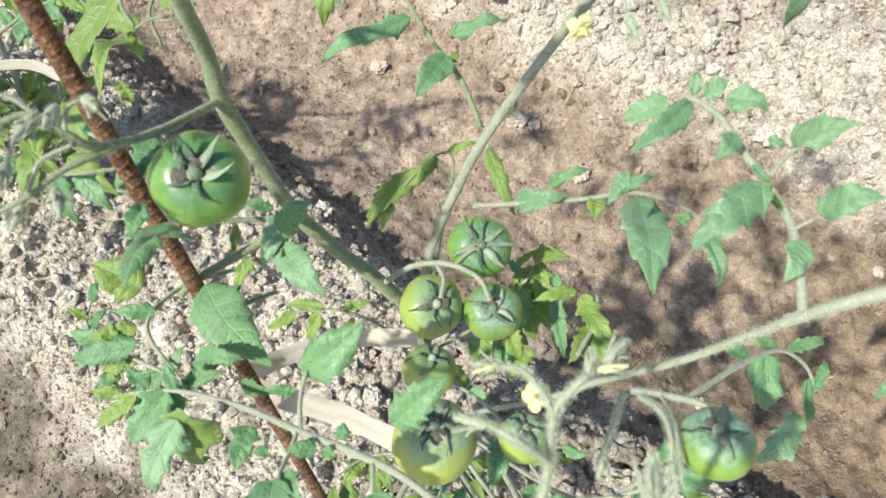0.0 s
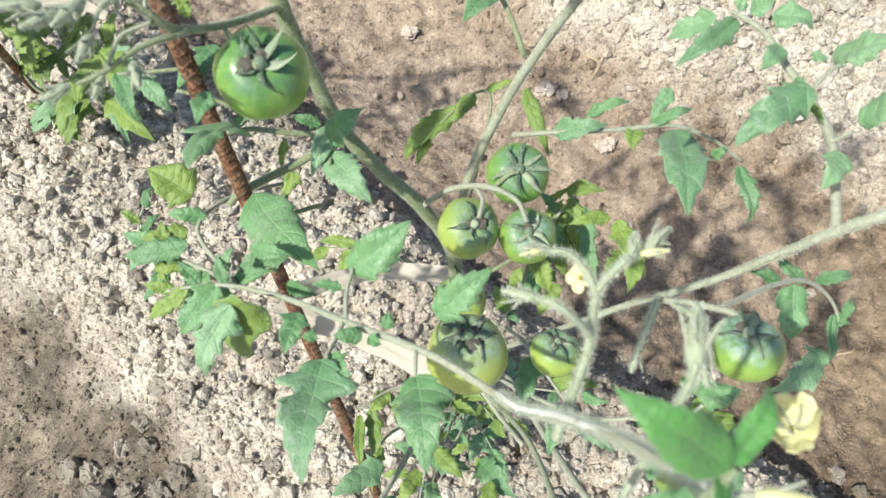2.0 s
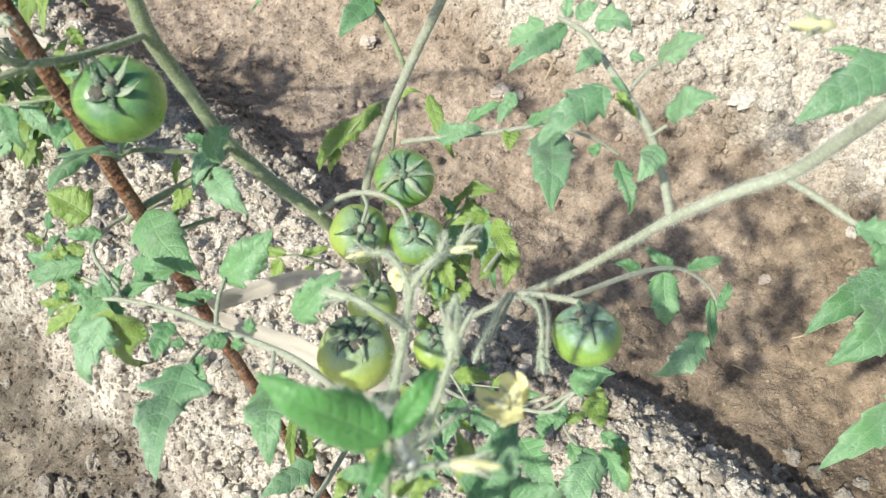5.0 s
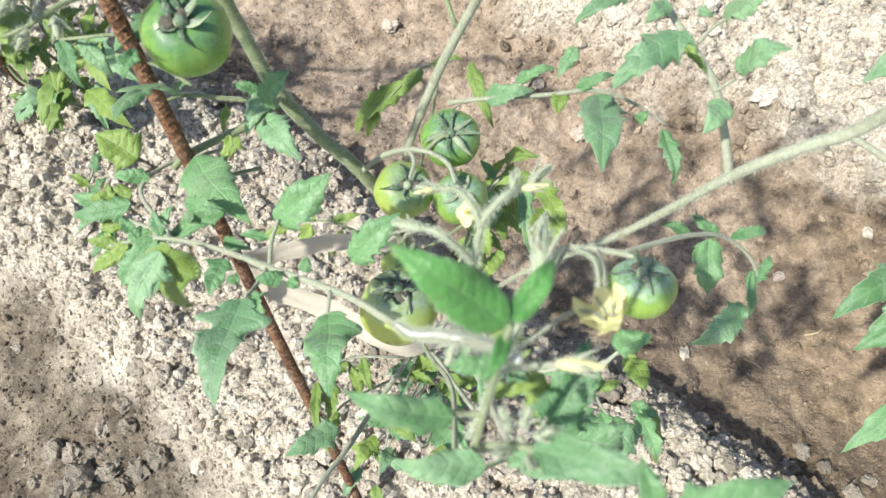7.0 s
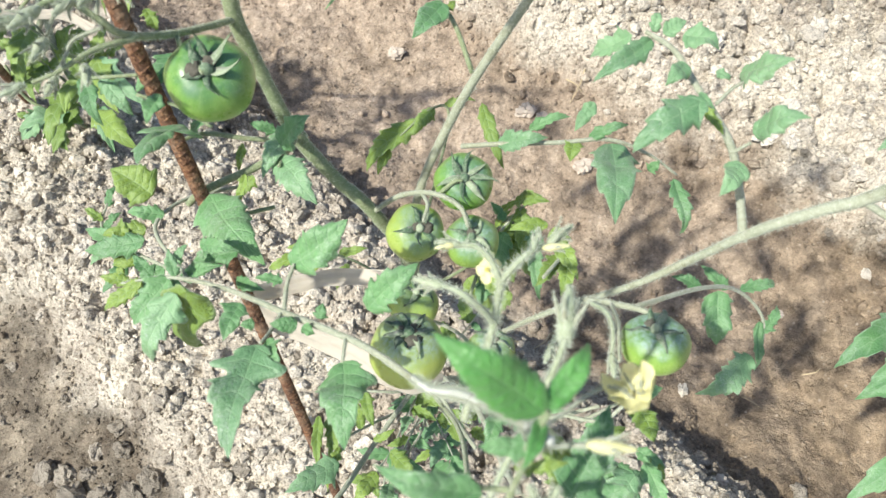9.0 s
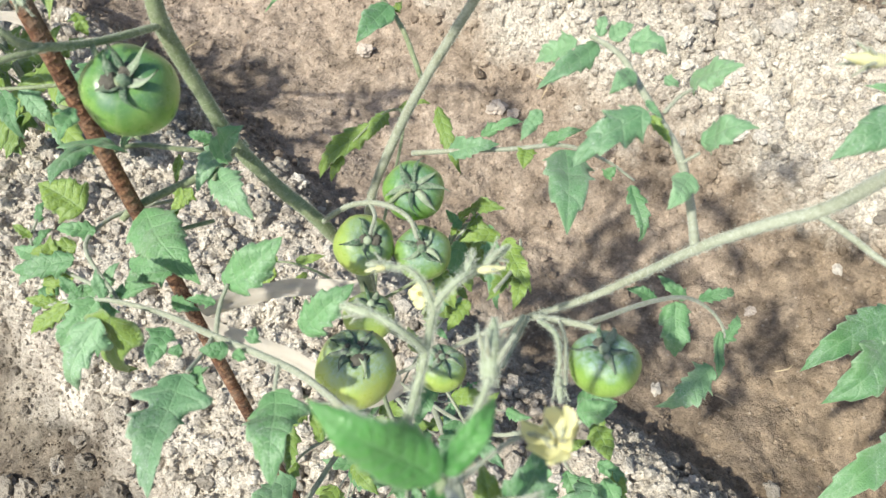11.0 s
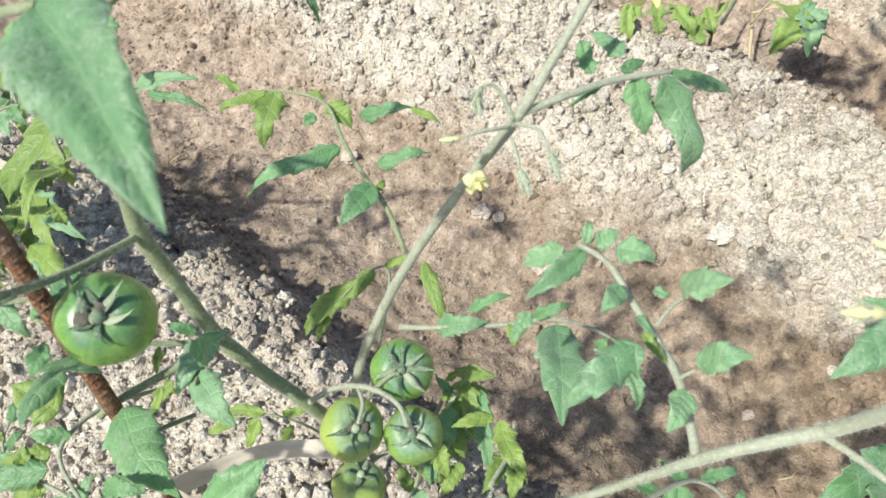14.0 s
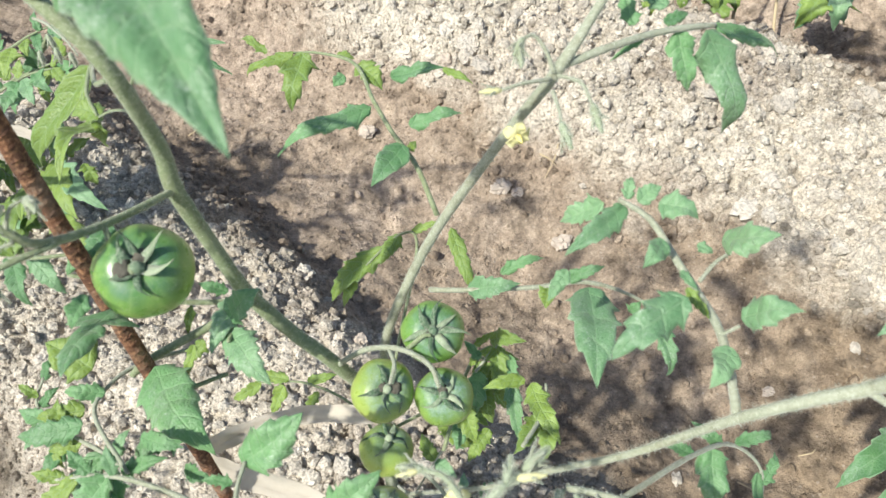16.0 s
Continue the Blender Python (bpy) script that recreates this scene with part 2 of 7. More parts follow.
def calyx_material():
    """Sepals: some still dark green, some faded grey-green, each with a pale rim of down."""
    k = Nodes("calyx_green")
    obj = k.node("ShaderNodeNewGeometry")
    isle = k.t.nodes.new("ShaderNodeNewGeometry").outputs["Random Per Island"]
    n2 = k.noise(obj, 500.0, 3.0, 0.7)
    col = k.mix(k.ramp(isle, 0.35, 0.75), rgb(0.055, 0.115, 0.06), rgb(0.30, 0.36, 0.24))
    col = k.mix(k.math("MULTIPLY", k.ramp(n2, 0.45, 0.72), 0.55), col, rgb(0.44, 0.48, 0.38))
    return k.finish(col, 0.7, k.bump(n2, 0.6, 0.0008), Specular_IOR_Level=0.25, Sheen_Weight=0.25)


def hair_material():
    k = Nodes("stem_hair")
    k.finish(rgb(0.60, 0.65, 0.56), 0.5)
    tr = k.node("ShaderNodeBsdfTranslucent", [("Color", rgb(0.68, 0.72, 0.60))])
    both = k.node("ShaderNodeMixShader", [(0, 0.5), (1, k.b.outputs[0]), (2, tr)])
    k.put(k.out.inputs["Surface"], both)
    return k.m


def tomato_material():
    """Unripe skin: dark green shoulders, lime to olive flanks with pale streaks, chalky dust near the stalk."""
    k = Nodes("tomato_skin")
    obj = k.coord("Object")
    sep = k.t.nodes.new("ShaderNodeSeparateXYZ")
    k.put(sep.inputs[0], obj)
    own = k.t.nodes.new("ShaderNodeSeparateColor")
    k.put(own.inputs[0], k.t.nodes.new("ShaderNodeObjectInfo").outputs["Color"])
    up = k.math("DIVIDE", sep.outputs[2], k.math("MULTIPLY", own.outputs[2], 0.03))
    blot = k.math("MULTIPLY", k.math("SUBTRACT", k.noise(obj, 60.0, 4.0, 0.6), 0.5), 0.9)
    shoulder = k.ramp(k.math("ADD", up, blot), 0.25, 1.05)
    ang = k.math("ARCTAN2", sep.outputs[1], sep.outputs[0])
    comb = k.t.nodes.new("ShaderNodeCombineXYZ")
    k.put(comb.inputs[0], k.math("SINE", ang))
    k.put(comb.inputs[1], k.math("COSINE", ang))
    k.put(comb.inputs[2], k.math("MULTIPLY", up, 0.12))
    streak = k.ramp(k.noise(comb.outputs[0], 4.5, 4.0, 0.6), 0.42, 0.72)
    flank = k.mix(own.outputs[0], rgb(0.12, 0.27, 0.04), rgb(0.38, 0.43, 0.10))
    flank = k.mix(k.math("MULTIPLY", k.ramp(k.noise(obj, 38.0, 4.0, 0.6), 0.45, 0.7), 0.4), flank, rgb(0.20, 0.32, 0.06))
    green = k.math("MULTIPLY", shoulder, k.math("SUBTRACT", 1.0, k.math("MULTIPLY", own.outputs[0], 0.6)))
    col = k.mix(green, flank, rgb(0.040, 0.155, 0.055))
    col = k.mix(k.math("MULTIPLY", streak, 0.28), col, rgb(0.34, 0.47, 0.16))
    freckle = k.ramp(k.noise(obj, 900.0, 2.0, 0.5), 0.62, 0.7)
    col = k.mix(k.math("MULTIPLY", freckle, 0.3), col, rgb(0.45, 0.55, 0.28))
    col = k.mix(k.math("MULTIPLY", k.ramp(k.math("ADD", up, k.math("MULTIPLY", blot, 0.6)), 0.65, 1.0), 0.45), col, rgb(0.022, 0.085, 0.065))
    where = k.ramp(k.math("ADD", k.math("ADD", up, blot), k.math("MULTIPLY", own.outputs[1], 0.32)), 0.7, 1.05)
    dusty = k.math("MULTIPLY", k.ramp(k.noise(obj, 320.0, 6.0, 0.8), 0.38, 0.62), where)
    col = k.mix(k.math("MULTIPLY", dusty, k.math("ADD", 0.15, k.math("MULTIPLY", own.outputs[1], 0.55))), col, rgb(0.33, 0.42, 0.44))
    rough = k.math("ADD", k.math("ADD", 0.2, k.math("MULTIPLY", k.noise(obj, 140.0, 4.0, 0.6), 0.18)), k.math("MULTIPLY", dusty, 0.45))
    return k.finish(col, rough, k.bump(k.math("ADD", k.noise(obj, 90.0, 3.0, 0.5), k.math("MULTIPLY", dusty, 0.6)), 0.2, 0.001), Subsurface_Weight=0.12, Subsurface_Radius=(0.004, 0.006, 0.002), Coat_Weight=0.1)


def rust_material():
    k = Nodes("rusty_steel")
    pos = k.node("ShaderNodeNewGeometry")
    n1 = k.noise(pos, 42.0, 6.0, 0.7)
    n2 = k.noise(pos, 350.0, 5.0, 0.7)
    col = k.mix(k.ramp(n1, 0.3, 0.7), rgb(0.045, 0.025, 0.018), rgb(0.20, 0.085, 0.042))
    col = k.mix(k.math("MULTIPLY", k.ramp(n2, 0.48, 0.64), 0.8), col, rgb(0.46, 0.25, 0.13))
    col = k.mix(k.ramp(k.noise(pos, 24.0, 4.0, 0.6), 0.55, 0.7), col, rgb(0.10, 0.06, 0.045))
    col = k.mix(k.math("MULTIPLY", k.ramp(k.noise(pos, 48.0, 5.0, 0.7), 0.5, 0.66), 0.55), col, rgb(0.44, 0.31, 0.21))
    return k.finish(col, 0.85, k.bump(k.math("ADD", n2, n1), 1.0, 0.0030), Metallic=0.1)


def plain_material(name, a, b, rough, scale=80.0, bump=0.3, glow=None):
    k = Nodes(name)
    obj = k.coord("Object")
    n = k.noise(obj, scale, 5.0, 0.6)
    col = k.mix(n, a, b)
    nrm = k.bump(n, bump, 0.001)
    k.finish(col, rough, nrm)
    if glow is not None:
        tr = k.node("ShaderNodeBsdfTranslucent", [("Color", glow)])
        k.put(k.out.inputs["Surface"], k.node("ShaderNodeMixShader", [(0, 0.35), (1, k.b.outputs[0]), (2, tr)]))
    return k.m


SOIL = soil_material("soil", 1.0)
# paler copy of the soil for crumbs: less damp and shade in its colour
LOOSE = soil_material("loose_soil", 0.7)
CLOD = clod_material("clod", rgb(0.56, 0.51, 0.445), rgb(0.80, 0.74, 0.655))
CLOD_GREY = clod_material("clod_grey", rgb(0.27, 0.24, 0.20), rgb(0.48, 0.43, 0.365))
GREEN = leaf_material("leaf_green", rgb(0.052, 0.165, 0.058), rgb(0.180, 0.370, 0.150), rgb(0.25, 0.55, 0.11), 0.42)
LIME = leaf_material("leaf_lime", rgb(0.135, 0.225, 0.030), rgb(0.260, 0.370, 0.060), rgb(0.46, 0.54, 0.06), 0.06, 0.3)
GREY = leaf_material("leaf_dusty", rgb(0.085, 0.215, 0.095), rgb(0.250, 0.430, 0.225), rgb(0.28, 0.52, 0.17), 0.42)
FRESH = leaf_material("leaf_fresh", rgb(0.045, 0.190, 0.042), rgb(0.120, 0.340, 0.080), rgb(0.20, 0.62, 0.08), 0.04, 0.1, 0.12)
STEM = stem_material("stem_green", rgb(0.14, 0.185, 0.09), rgb(0.225, 0.268, 0.15), rgb(0.39, 0.42, 0.31))
PALE = stem_material("stem_pale", rgb(0.24, 0.262, 0.19), rgb(0.32, 0.34, 0.26), rgb(0.46, 0.48, 0.40))
FUZZ = stem_material("stem_fuzzy", rgb(0.23, 0.28, 0.185), rgb(0.33, 0.375, 0.265), rgb(0.52, 0.55, 0.45))
DOWN = stem_material("stem_white_down", rgb(0.42, 0.44, 0.39), rgb(0.54, 0.56, 0.52), rgb(0.72, 0.73, 0.71))
HAIR = hair_material()
SKIN = tomato_material()
RUST = rust_material()
CALYX = calyx_material()
WITHER = plain_material("withered_brown", rgb(0.035, 0.032, 0.026), rgb(0.15, 0.14, 0.11), 0.9, 400.0, 1.0)
PETAL = plain_material("petal_yellow", rgb(0.76, 0.73, 0.34), rgb(0.84, 0.83, 0.58), 0.55, 200.0, 0.3, rgb(0.86, 0.82, 0.35))
CONE = plain_material("anther_yellow", rgb(0.80, 0.66, 0.16), rgb(0.86, 0.76, 0.30), 0.45)
CLOTH = plain_material("tie_cloth", rgb(0.60, 0.55, 0.475), rgb(0.76, 0.70, 0.61), 0.9, 260.0, 0.4, rgb(0.75, 0.69, 0.58))
STONE = plain_material("pale_stone", rgb(0.36, 0.30, 0.25), rgb(0.54, 0.47, 0.40), 0.92, 160.0, 1.0)
DRY = plain_material("dry_straw", rgb(0.42, 0.33, 0.20), rgb(0.56, 0.46, 0.31), 0.8, 150.0, 0.5)


# ---- builders ----
def mesh_of(name, verts, faces, mats, smooth=True, uvs=None, slots=None, veins=None):
    me = bpy.data.meshes.new(name)
    me.from_pydata([tuple(v) for v in verts], [], faces)
    for m in mats:
        me.materials.append(m)
    if smooth:
        me.polygons.foreach_set("use_smooth", [True] * len(me.polygons))
    if slots is not None:
        me.polygons.foreach_set("material_index", slots)
    if uvs is not None:
        layer = me.uv_layers.new(name="UVMap")
        for loop in me.loops:
            layer.data[loop.index].uv = uvs[loop.vertex_index]
    if veins is not None:
        me.attributes.new("vein", "FLOAT", "POINT").data.foreach_set("value", veins)
    me.update()
    return me


def thing(name, at, label, category, group="", kind=""):
    ob = new(name)
    ob.empty_display_size = 0.02
    ob.matrix_basis = Matrix.Translation(at)
    return tagged(ob, label, category, group, kind)


def under(ob, parent, m=None):
    """Hangs ob under parent; its own matrix stays the one in the world."""
    ob.matrix_basis = m if m is not None else Matrix.Identity(4)
    if parent is not None:
        ob.parent = parent
        ob.matrix_parent_inverse = parent.matrix_basis.inverted()
    return ob


def part(name, me, parent, label="", m=None):
    return tagged(under(new(name, me), parent, m), label)


def smooth_line(pts, steps=7):
    """Catmull-Rom through rows of (x, y, z, radius)."""
    p = [np.array(q, float) for q in pts]
    p = [2 * p[0] - p[1]] + p + [2 * p[-1] - p[-2]]
    out = []
    for i in range(1, len(p) - 2):
        a, b, c, d = p[i - 1:i + 3]
        for s in range(steps):
            t = s / steps
            out.append(0.5 * (2 * b + (c - a) * t + (2 * a - 5 * b + 4 * c - d) * t * t + (3 * b - a - 3 * c + d) * t ** 3))
    out.append(p[-2])
    return out


def tube_data(pts, sides=9, steps=7, rough=0.06, seed=0, hair=0.0, density=0):
    """Verts and faces of a round stem with slight unevenness, closed ends and, where wanted, fine hairs."""
    rng = random.Random(seed)
    line = smooth_line(pts, steps)
    verts, faces = [], []
    ref = Vector((0.3, 0.2, 1.0))
    frames = []
    for i, q in enumerate(line):
        a, b = line[max(0, i - 1)], line[min(len(line) - 1, i + 1)]
        d = Vector(b[:3] - a[:3]).normalized()
        side = d.cross(ref)
        if side.length < 0.05:
            side = d.cross(Vector((1, 0, 0)))
        side.normalize()
        ref = side.cross(d)
        frames.append((Vector(q[:3]), side, ref.normalized(), d, max(float(q[3]), 2e-4)))
        for j in range(sides):
            an = 2 * math.pi * j / sides
            r = frames[-1][4] * (1 + rng.uniform(-rough, rough))
            verts.append(frames[-1][0] + (side * math.cos(an) + frames[-1][2] * math.sin(an)) * r)
        if i:
            for j in range(sides):
                k = (j + 1) % sides
                faces.append(((i - 1) * sides + j, (i - 1) * sides + k, i * sides + k, i * sides + j))
    n = len(line)
    faces.append(tuple(range(sides - 1, -1, -1)))
    faces.append(tuple((n - 1) * sides + j for j in range(sides)))
    slots = [0] * len(faces)
    if hair > 0:
        for i in range(n - 1):
            c0, s0, u0, d0, r0 = frames[i]
            c1, s1, u1, d1, r1 = frames[i + 1]
            count = 1.7 * density * (c1 - c0).length
            count = int(count) + (rng.random() < count % 1)
            for _ in range(count):
                t, an = rng.random(), rng.uniform(0, 2 * math.pi)
                c, r = c0.lerp(c1, t), r0 + (r1 - r0) * t
                o = s0 * math.cos(an) + u0 * math.sin(an)
                base = c + o * r * 0.95
                tip = base + (o + Vector((rng.uniform(-.4, .4), rng.uniform(-.4, .4), rng.uniform(-.4, .4)))) * hair * rng.uniform(0.6, 1.6)
                w = d0 * 0.00008
                v = len(verts)
                verts += [base - w, base + w, tip]
                faces.append((v, v + 1, v + 2))
                slots.append(1)
    return verts, faces, slots


SLIM = {"truss": 0.78, "fruit_stalk": 0.75, "flower_stalk": 0.62, "leaf": 0.85, "leaf_stalk": 0.8}


def stem(name, pts, mat, parent, label="", hair=0.0013, density=1500, sides=10, seed=0, rough=0.06):
    slim = SLIM.get(name, 1.0)
    v, f, s = tube_data([(*p[:3], p[3] * slim) for p in pts], sides, 7, rough, seed, hair, density)
    return part(name, mesh_of(name, v, f, [mat, HAIR], slots=s), parent, label)


def leaf_shape(length, width, bend, fold, teeth, depth, twist, seed, lobe=0.0, puff=1.0):
    """One leaflet along +y from the origin, its face to +z: toothed edge, sunken rib, quilted between the side veins."""
    rng = random.Random(seed)
    rows, half = 32, 5
    verts, uvs, veins, faces = [], [], [], []
    ph, sk = rng.random(), rng.uniform(-0.12, 0.12)
    teeth, depth, lobe = teeth * rng.uniform(0.9, 1.35), depth * rng.uniform(0.85, 1.25), lobe * rng.uniform(0.6, 2.0)
    quilt, ruffle, curl = puff * rng.uniform(0.026, 0.048), rng.uniform(0.08, 0.20), rng.uniform(-0.38, 0.10)
    bend, fold, twist = bend + rng.uniform(-0.05, 0.09), fold + rng.uniform(-0.15, 0.35), twist * rng.uniform(-1.5, 1.5)
    tip_drop = rng.uniform(0.0, 0.16)
    for i in range(rows + 1):
        u = i / rows
        prof = (u ** 0.55) * ((1 - u) ** 1.08) / 0.346
        for j in range(-half, half + 1):
            v = j / half
            e = abs(v)
            off = ph + (0.23 if v > 0 else 0)
            tooth = (u * teeth + off) % 1.0
            edge = 0.9 * depth * (1.2 - 0.7 * u) * (1.0 if 0.08 < u < 0.95 else 0.3)
            cut = 1 - edge * (1 - tooth) ** 0.8 * e ** 2.5
            side = 0.20 if v > 0 else 0.25
            w = 0.5 * width * prof * cut * (1 + lobe * (0.7 * math.exp(-((u - side) / 0.06) ** 2) - 0.40 * math.exp(-((u - side - 0.15) / 0.055) ** 2)) * e)
            x = w * v + sk * length * math.sin(math.pi * u) * 0.5
            y = length * (u + 0.06 * depth * e ** 3 * (tooth - 0.3))
            row = (u + 0.15 * (1 - e)) * teeth + off
            between = abs(math.sin(math.pi * row)) ** 0.8
            z = bend * length * math.sin(math.pi * u) - bend * 0.4 * length * math.sin(2 * math.pi * u) - tip_drop * length * max(0, u - 0.6) ** 2 * 2
            z += fold * abs(w * v) * (1 - 0.45 * e) + curl * abs(w * v) * e * e
            z += quilt * width * prof * (between - 0.5) * math.sin(math.pi * min(1.0, 0.08 + 0.95 * e)) ** 0.7
            z += ruffle * width * e * e * math.sin(u * 11 + ph * 9 + (2 if v > 0 else 0)) * prof
            t = twist * (u - 0.3)
            c, s = math.cos(t), math.sin(t)
            verts.append((x * c - z * s, y, x * s + z * c))
            uvs.append((0.5 + 0.5 * v, u))
            veins.append(row)
    n = 2 * half + 1
    for i in range(rows):
        for j in range(n - 1):
            a = i * n + j
            faces.append((a, a + 1, a + n + 1, a + n))
    # a second skin just below gives the blade its thickness
    th = 0.0004
    m = len(verts)
    verts += [(x, y, z - th) for x, y, z in verts]
    uvs += uvs
    veins += veins
    faces += [tuple(reversed([q + m for q in f])) for f in faces]
    rim = [j for j in range(n)] + [i * n + n - 1 for i in range(1, rows + 1)] + [rows * n + j for j in range(n - 2, -1, -1)] + [i * n for i in range(rows - 1, 0, -1)]
    for a, b in zip(rim, rim[1:] + rim[:1]):
        faces.append((b, a, a + m, b + m))
    return verts, faces, uvs, veins


LEAF_COUNT = [0]


def leaflet(parent, base, tip, width=0.5, face=(0, -0.35, 1), mat=None, bend=0.08, fold=0.25, teeth=5, depth=0.4, twist=0.3, lobe=0.25, puff=1.0, label=""):
    """A leaflet from base to tip; width is a share of its length, face the way its upper side looks."""
    LEAF_COUNT[0] += 1
    base, tip = Vector(base), Vector(tip)
    y = tip - base
    length = y.length
    y.normalize()
    z = Vector(face)
    z = (z - y * z.dot(y))
    z = z.normalized() if z.length > 1e-3 else y.orthogonal().normalized()
    x = y.cross(z)
    m = Matrix((x, y, z)).transposed().to_4x4()
    m.translation = base
    v, f, uv, veins = leaf_shape(length, width * length, bend, fold, teeth, depth, twist, LEAF_COUNT[0], lobe * (0.6 + 0.8 * ((LEAF_COUNT[0] * 0.618) % 1)), puff)
    return part("leaflet", mesh_of("leaflet", v, f, [mat or GREEN], uvs=uv, veins=veins), parent, label, m)


def add_leaflets(ob, leaflets, mat=None):
    for base, tip, width, kw in leaflets:
        kw = dict(kw)
        kw.setdefault("mat", mat or GREEN)
        leaflet(ob, base, tip, width, **kw)


def leaf(plant, pts, leaflets, mat=None, stalk=None, label="", hair=0.0009, density=900):
    """A compound leaf: its stalk through pts, with leaflets as rows of (base, tip, width share, keywords)."""
    ob = stem("leaf", pts, stalk or STEM, plant, label, hair, density, 7, len(bpy.data.objects))
    add_leaflets(ob, leaflets, mat)
    return ob


def tomato(plant, centre, radius, pole, label, sepals=6, seed=0, ripe=0.5, squash=0.88, dust=0.4, wither=0.0, reach=0.85):
    """A fruit with its stalk end along pole, and the star of sepals on it; wither adds a dried scar round the stalk."""
    rng = random.Random(seed)
    pole = Vector(pole).normalized()
    x = pole.orthogonal().normalized()
    m = Matrix((x, pole.cross(x), pole)).transposed().to_4x4()
    m.translation = centre
    verts, faces = [], []
    rows, cols = 30, 48
    ph = rng.uniform(0, 6)

    def skin(th, an):
        rib = 1 + 0.018 * math.sin(th) * (1 + math.cos(th)) * math.cos(5 * an + ph) + 0.014 * math.cos(2 * an + ph)
        z = radius * squash * math.cos(th) - radius * 0.20 * math.exp(-(math.sin(th) / 0.33) ** 2) * (1 if th < 1.57 else -0.25)
        return radius * abs(math.sin(th)) ** 0.93 * rib, z

    for i in range(rows + 1):
        for j in range(cols):
            an = 2 * math.pi * j / cols
            r, z = skin(math.pi * i / rows, an)
            verts.append((r * math.cos(an), r * math.sin(an), z))
    for i in range(rows):
        for j in range(cols):
            k = (j + 1) % cols
            faces.append((i * cols + j, (i + 1) * cols + j, (i + 1) * cols + k, i * cols + k))
    fruit = part("tomato", mesh_of("tomato", verts, faces, [SKIN]), plant, label, m)
    fruit.color = (ripe, dust, radius * squash / 0.03, 1)
    # sepals: lanceolate, creased along the middle, lying on the shoulder and curling off it
    verts, faces, slots = [], [], []
    for s in range(sepals):
        an = 2 * math.pi * (s + rng.uniform(-0.28, 0.28)) / sepals
        ln, wd = reach * rng.uniform(0.7, 1.15), radius * rng.uniform(0.07, 0.13)
        curl, sway = rng.choice((0.04, 0.1, 0.3, 0.6)) * rng.uniform(0.7, 1.3), rng.uniform(-0.5, 0.5)
        o = len(verts)
        for i in range(13):
            u = i / 12
            a1 = an + sway * u * u
            th = 0.10 + ln * u * (1 - 0.38 * min(1, curl) * u)
            r, z = skin(th, a1)
            h = radius * (0.035 + curl * 0.8 * u ** 2.4 + 0.03 * math.sin(9 * u + s * 2.3))
            r, z = r + h * math.sin(th), z + h * math.cos(th)
            w = wd * (1 - u) ** 0.55 * (0.55 + 0.7 * math.sin(math.pi * min(1, u + 0.12))) + 0.00018
            for v, lift in ((-1, 0.05 + 0.06 * curl), (0, 0.0), (1, 0.05 - 0.02 * curl), (0, -0.022)):
                verts.append((r * math.cos(a1) - v * w * math.sin(a1), r * math.sin(a1) + v * w * math.cos(a1), z + lift * radius))
            if i:
                p, q = o + (i - 1) * 4, o + i * 4
                for j in range(4):
                    k = (j + 1) % 4
                    faces.append((p + j, p + k, q + k, q + j))
    slots = [0] * len(faces)
    top = radius * (squash - 0.17)
    tv, tf, _ = tube_data([(0, 0, top - 0.002, radius * 0.20), (0, 0, top + radius * 0.12, radius * 0.14), (0, 0, top + radius * 0.2, radius * 0.09)], 8, 4, 0.05, seed)
    o = len(verts)
    verts += tv
    faces += [tuple(q + o for q in f) for f in tf]
    slots += [0] * len(tf)
    for n in range(int(wither * 5)):
        lv, lf = lump_shape(seed * 7 + n, 2)
        an, far, size = rng.uniform(0, 6.28), radius * rng.uniform(0.1, 0.32), radius * rng.uniform(0.22, 0.42)
        o = len(verts)
        verts += [(far * math.cos(an) + p[0] * size, far * math.sin(an) + p[1] * size, top + radius * 0.05 + p[2] * size * 0.6) for p in lv]
        faces += [tuple(int(q) + o for q in f) for f in lf]
        slots += [1] * len(lf)
    part("calyx", mesh_of("calyx", verts, faces, [CALYX, WITHER], slots=slots), fruit, "curled hairy sepals, partly faded", m)
    return fruit


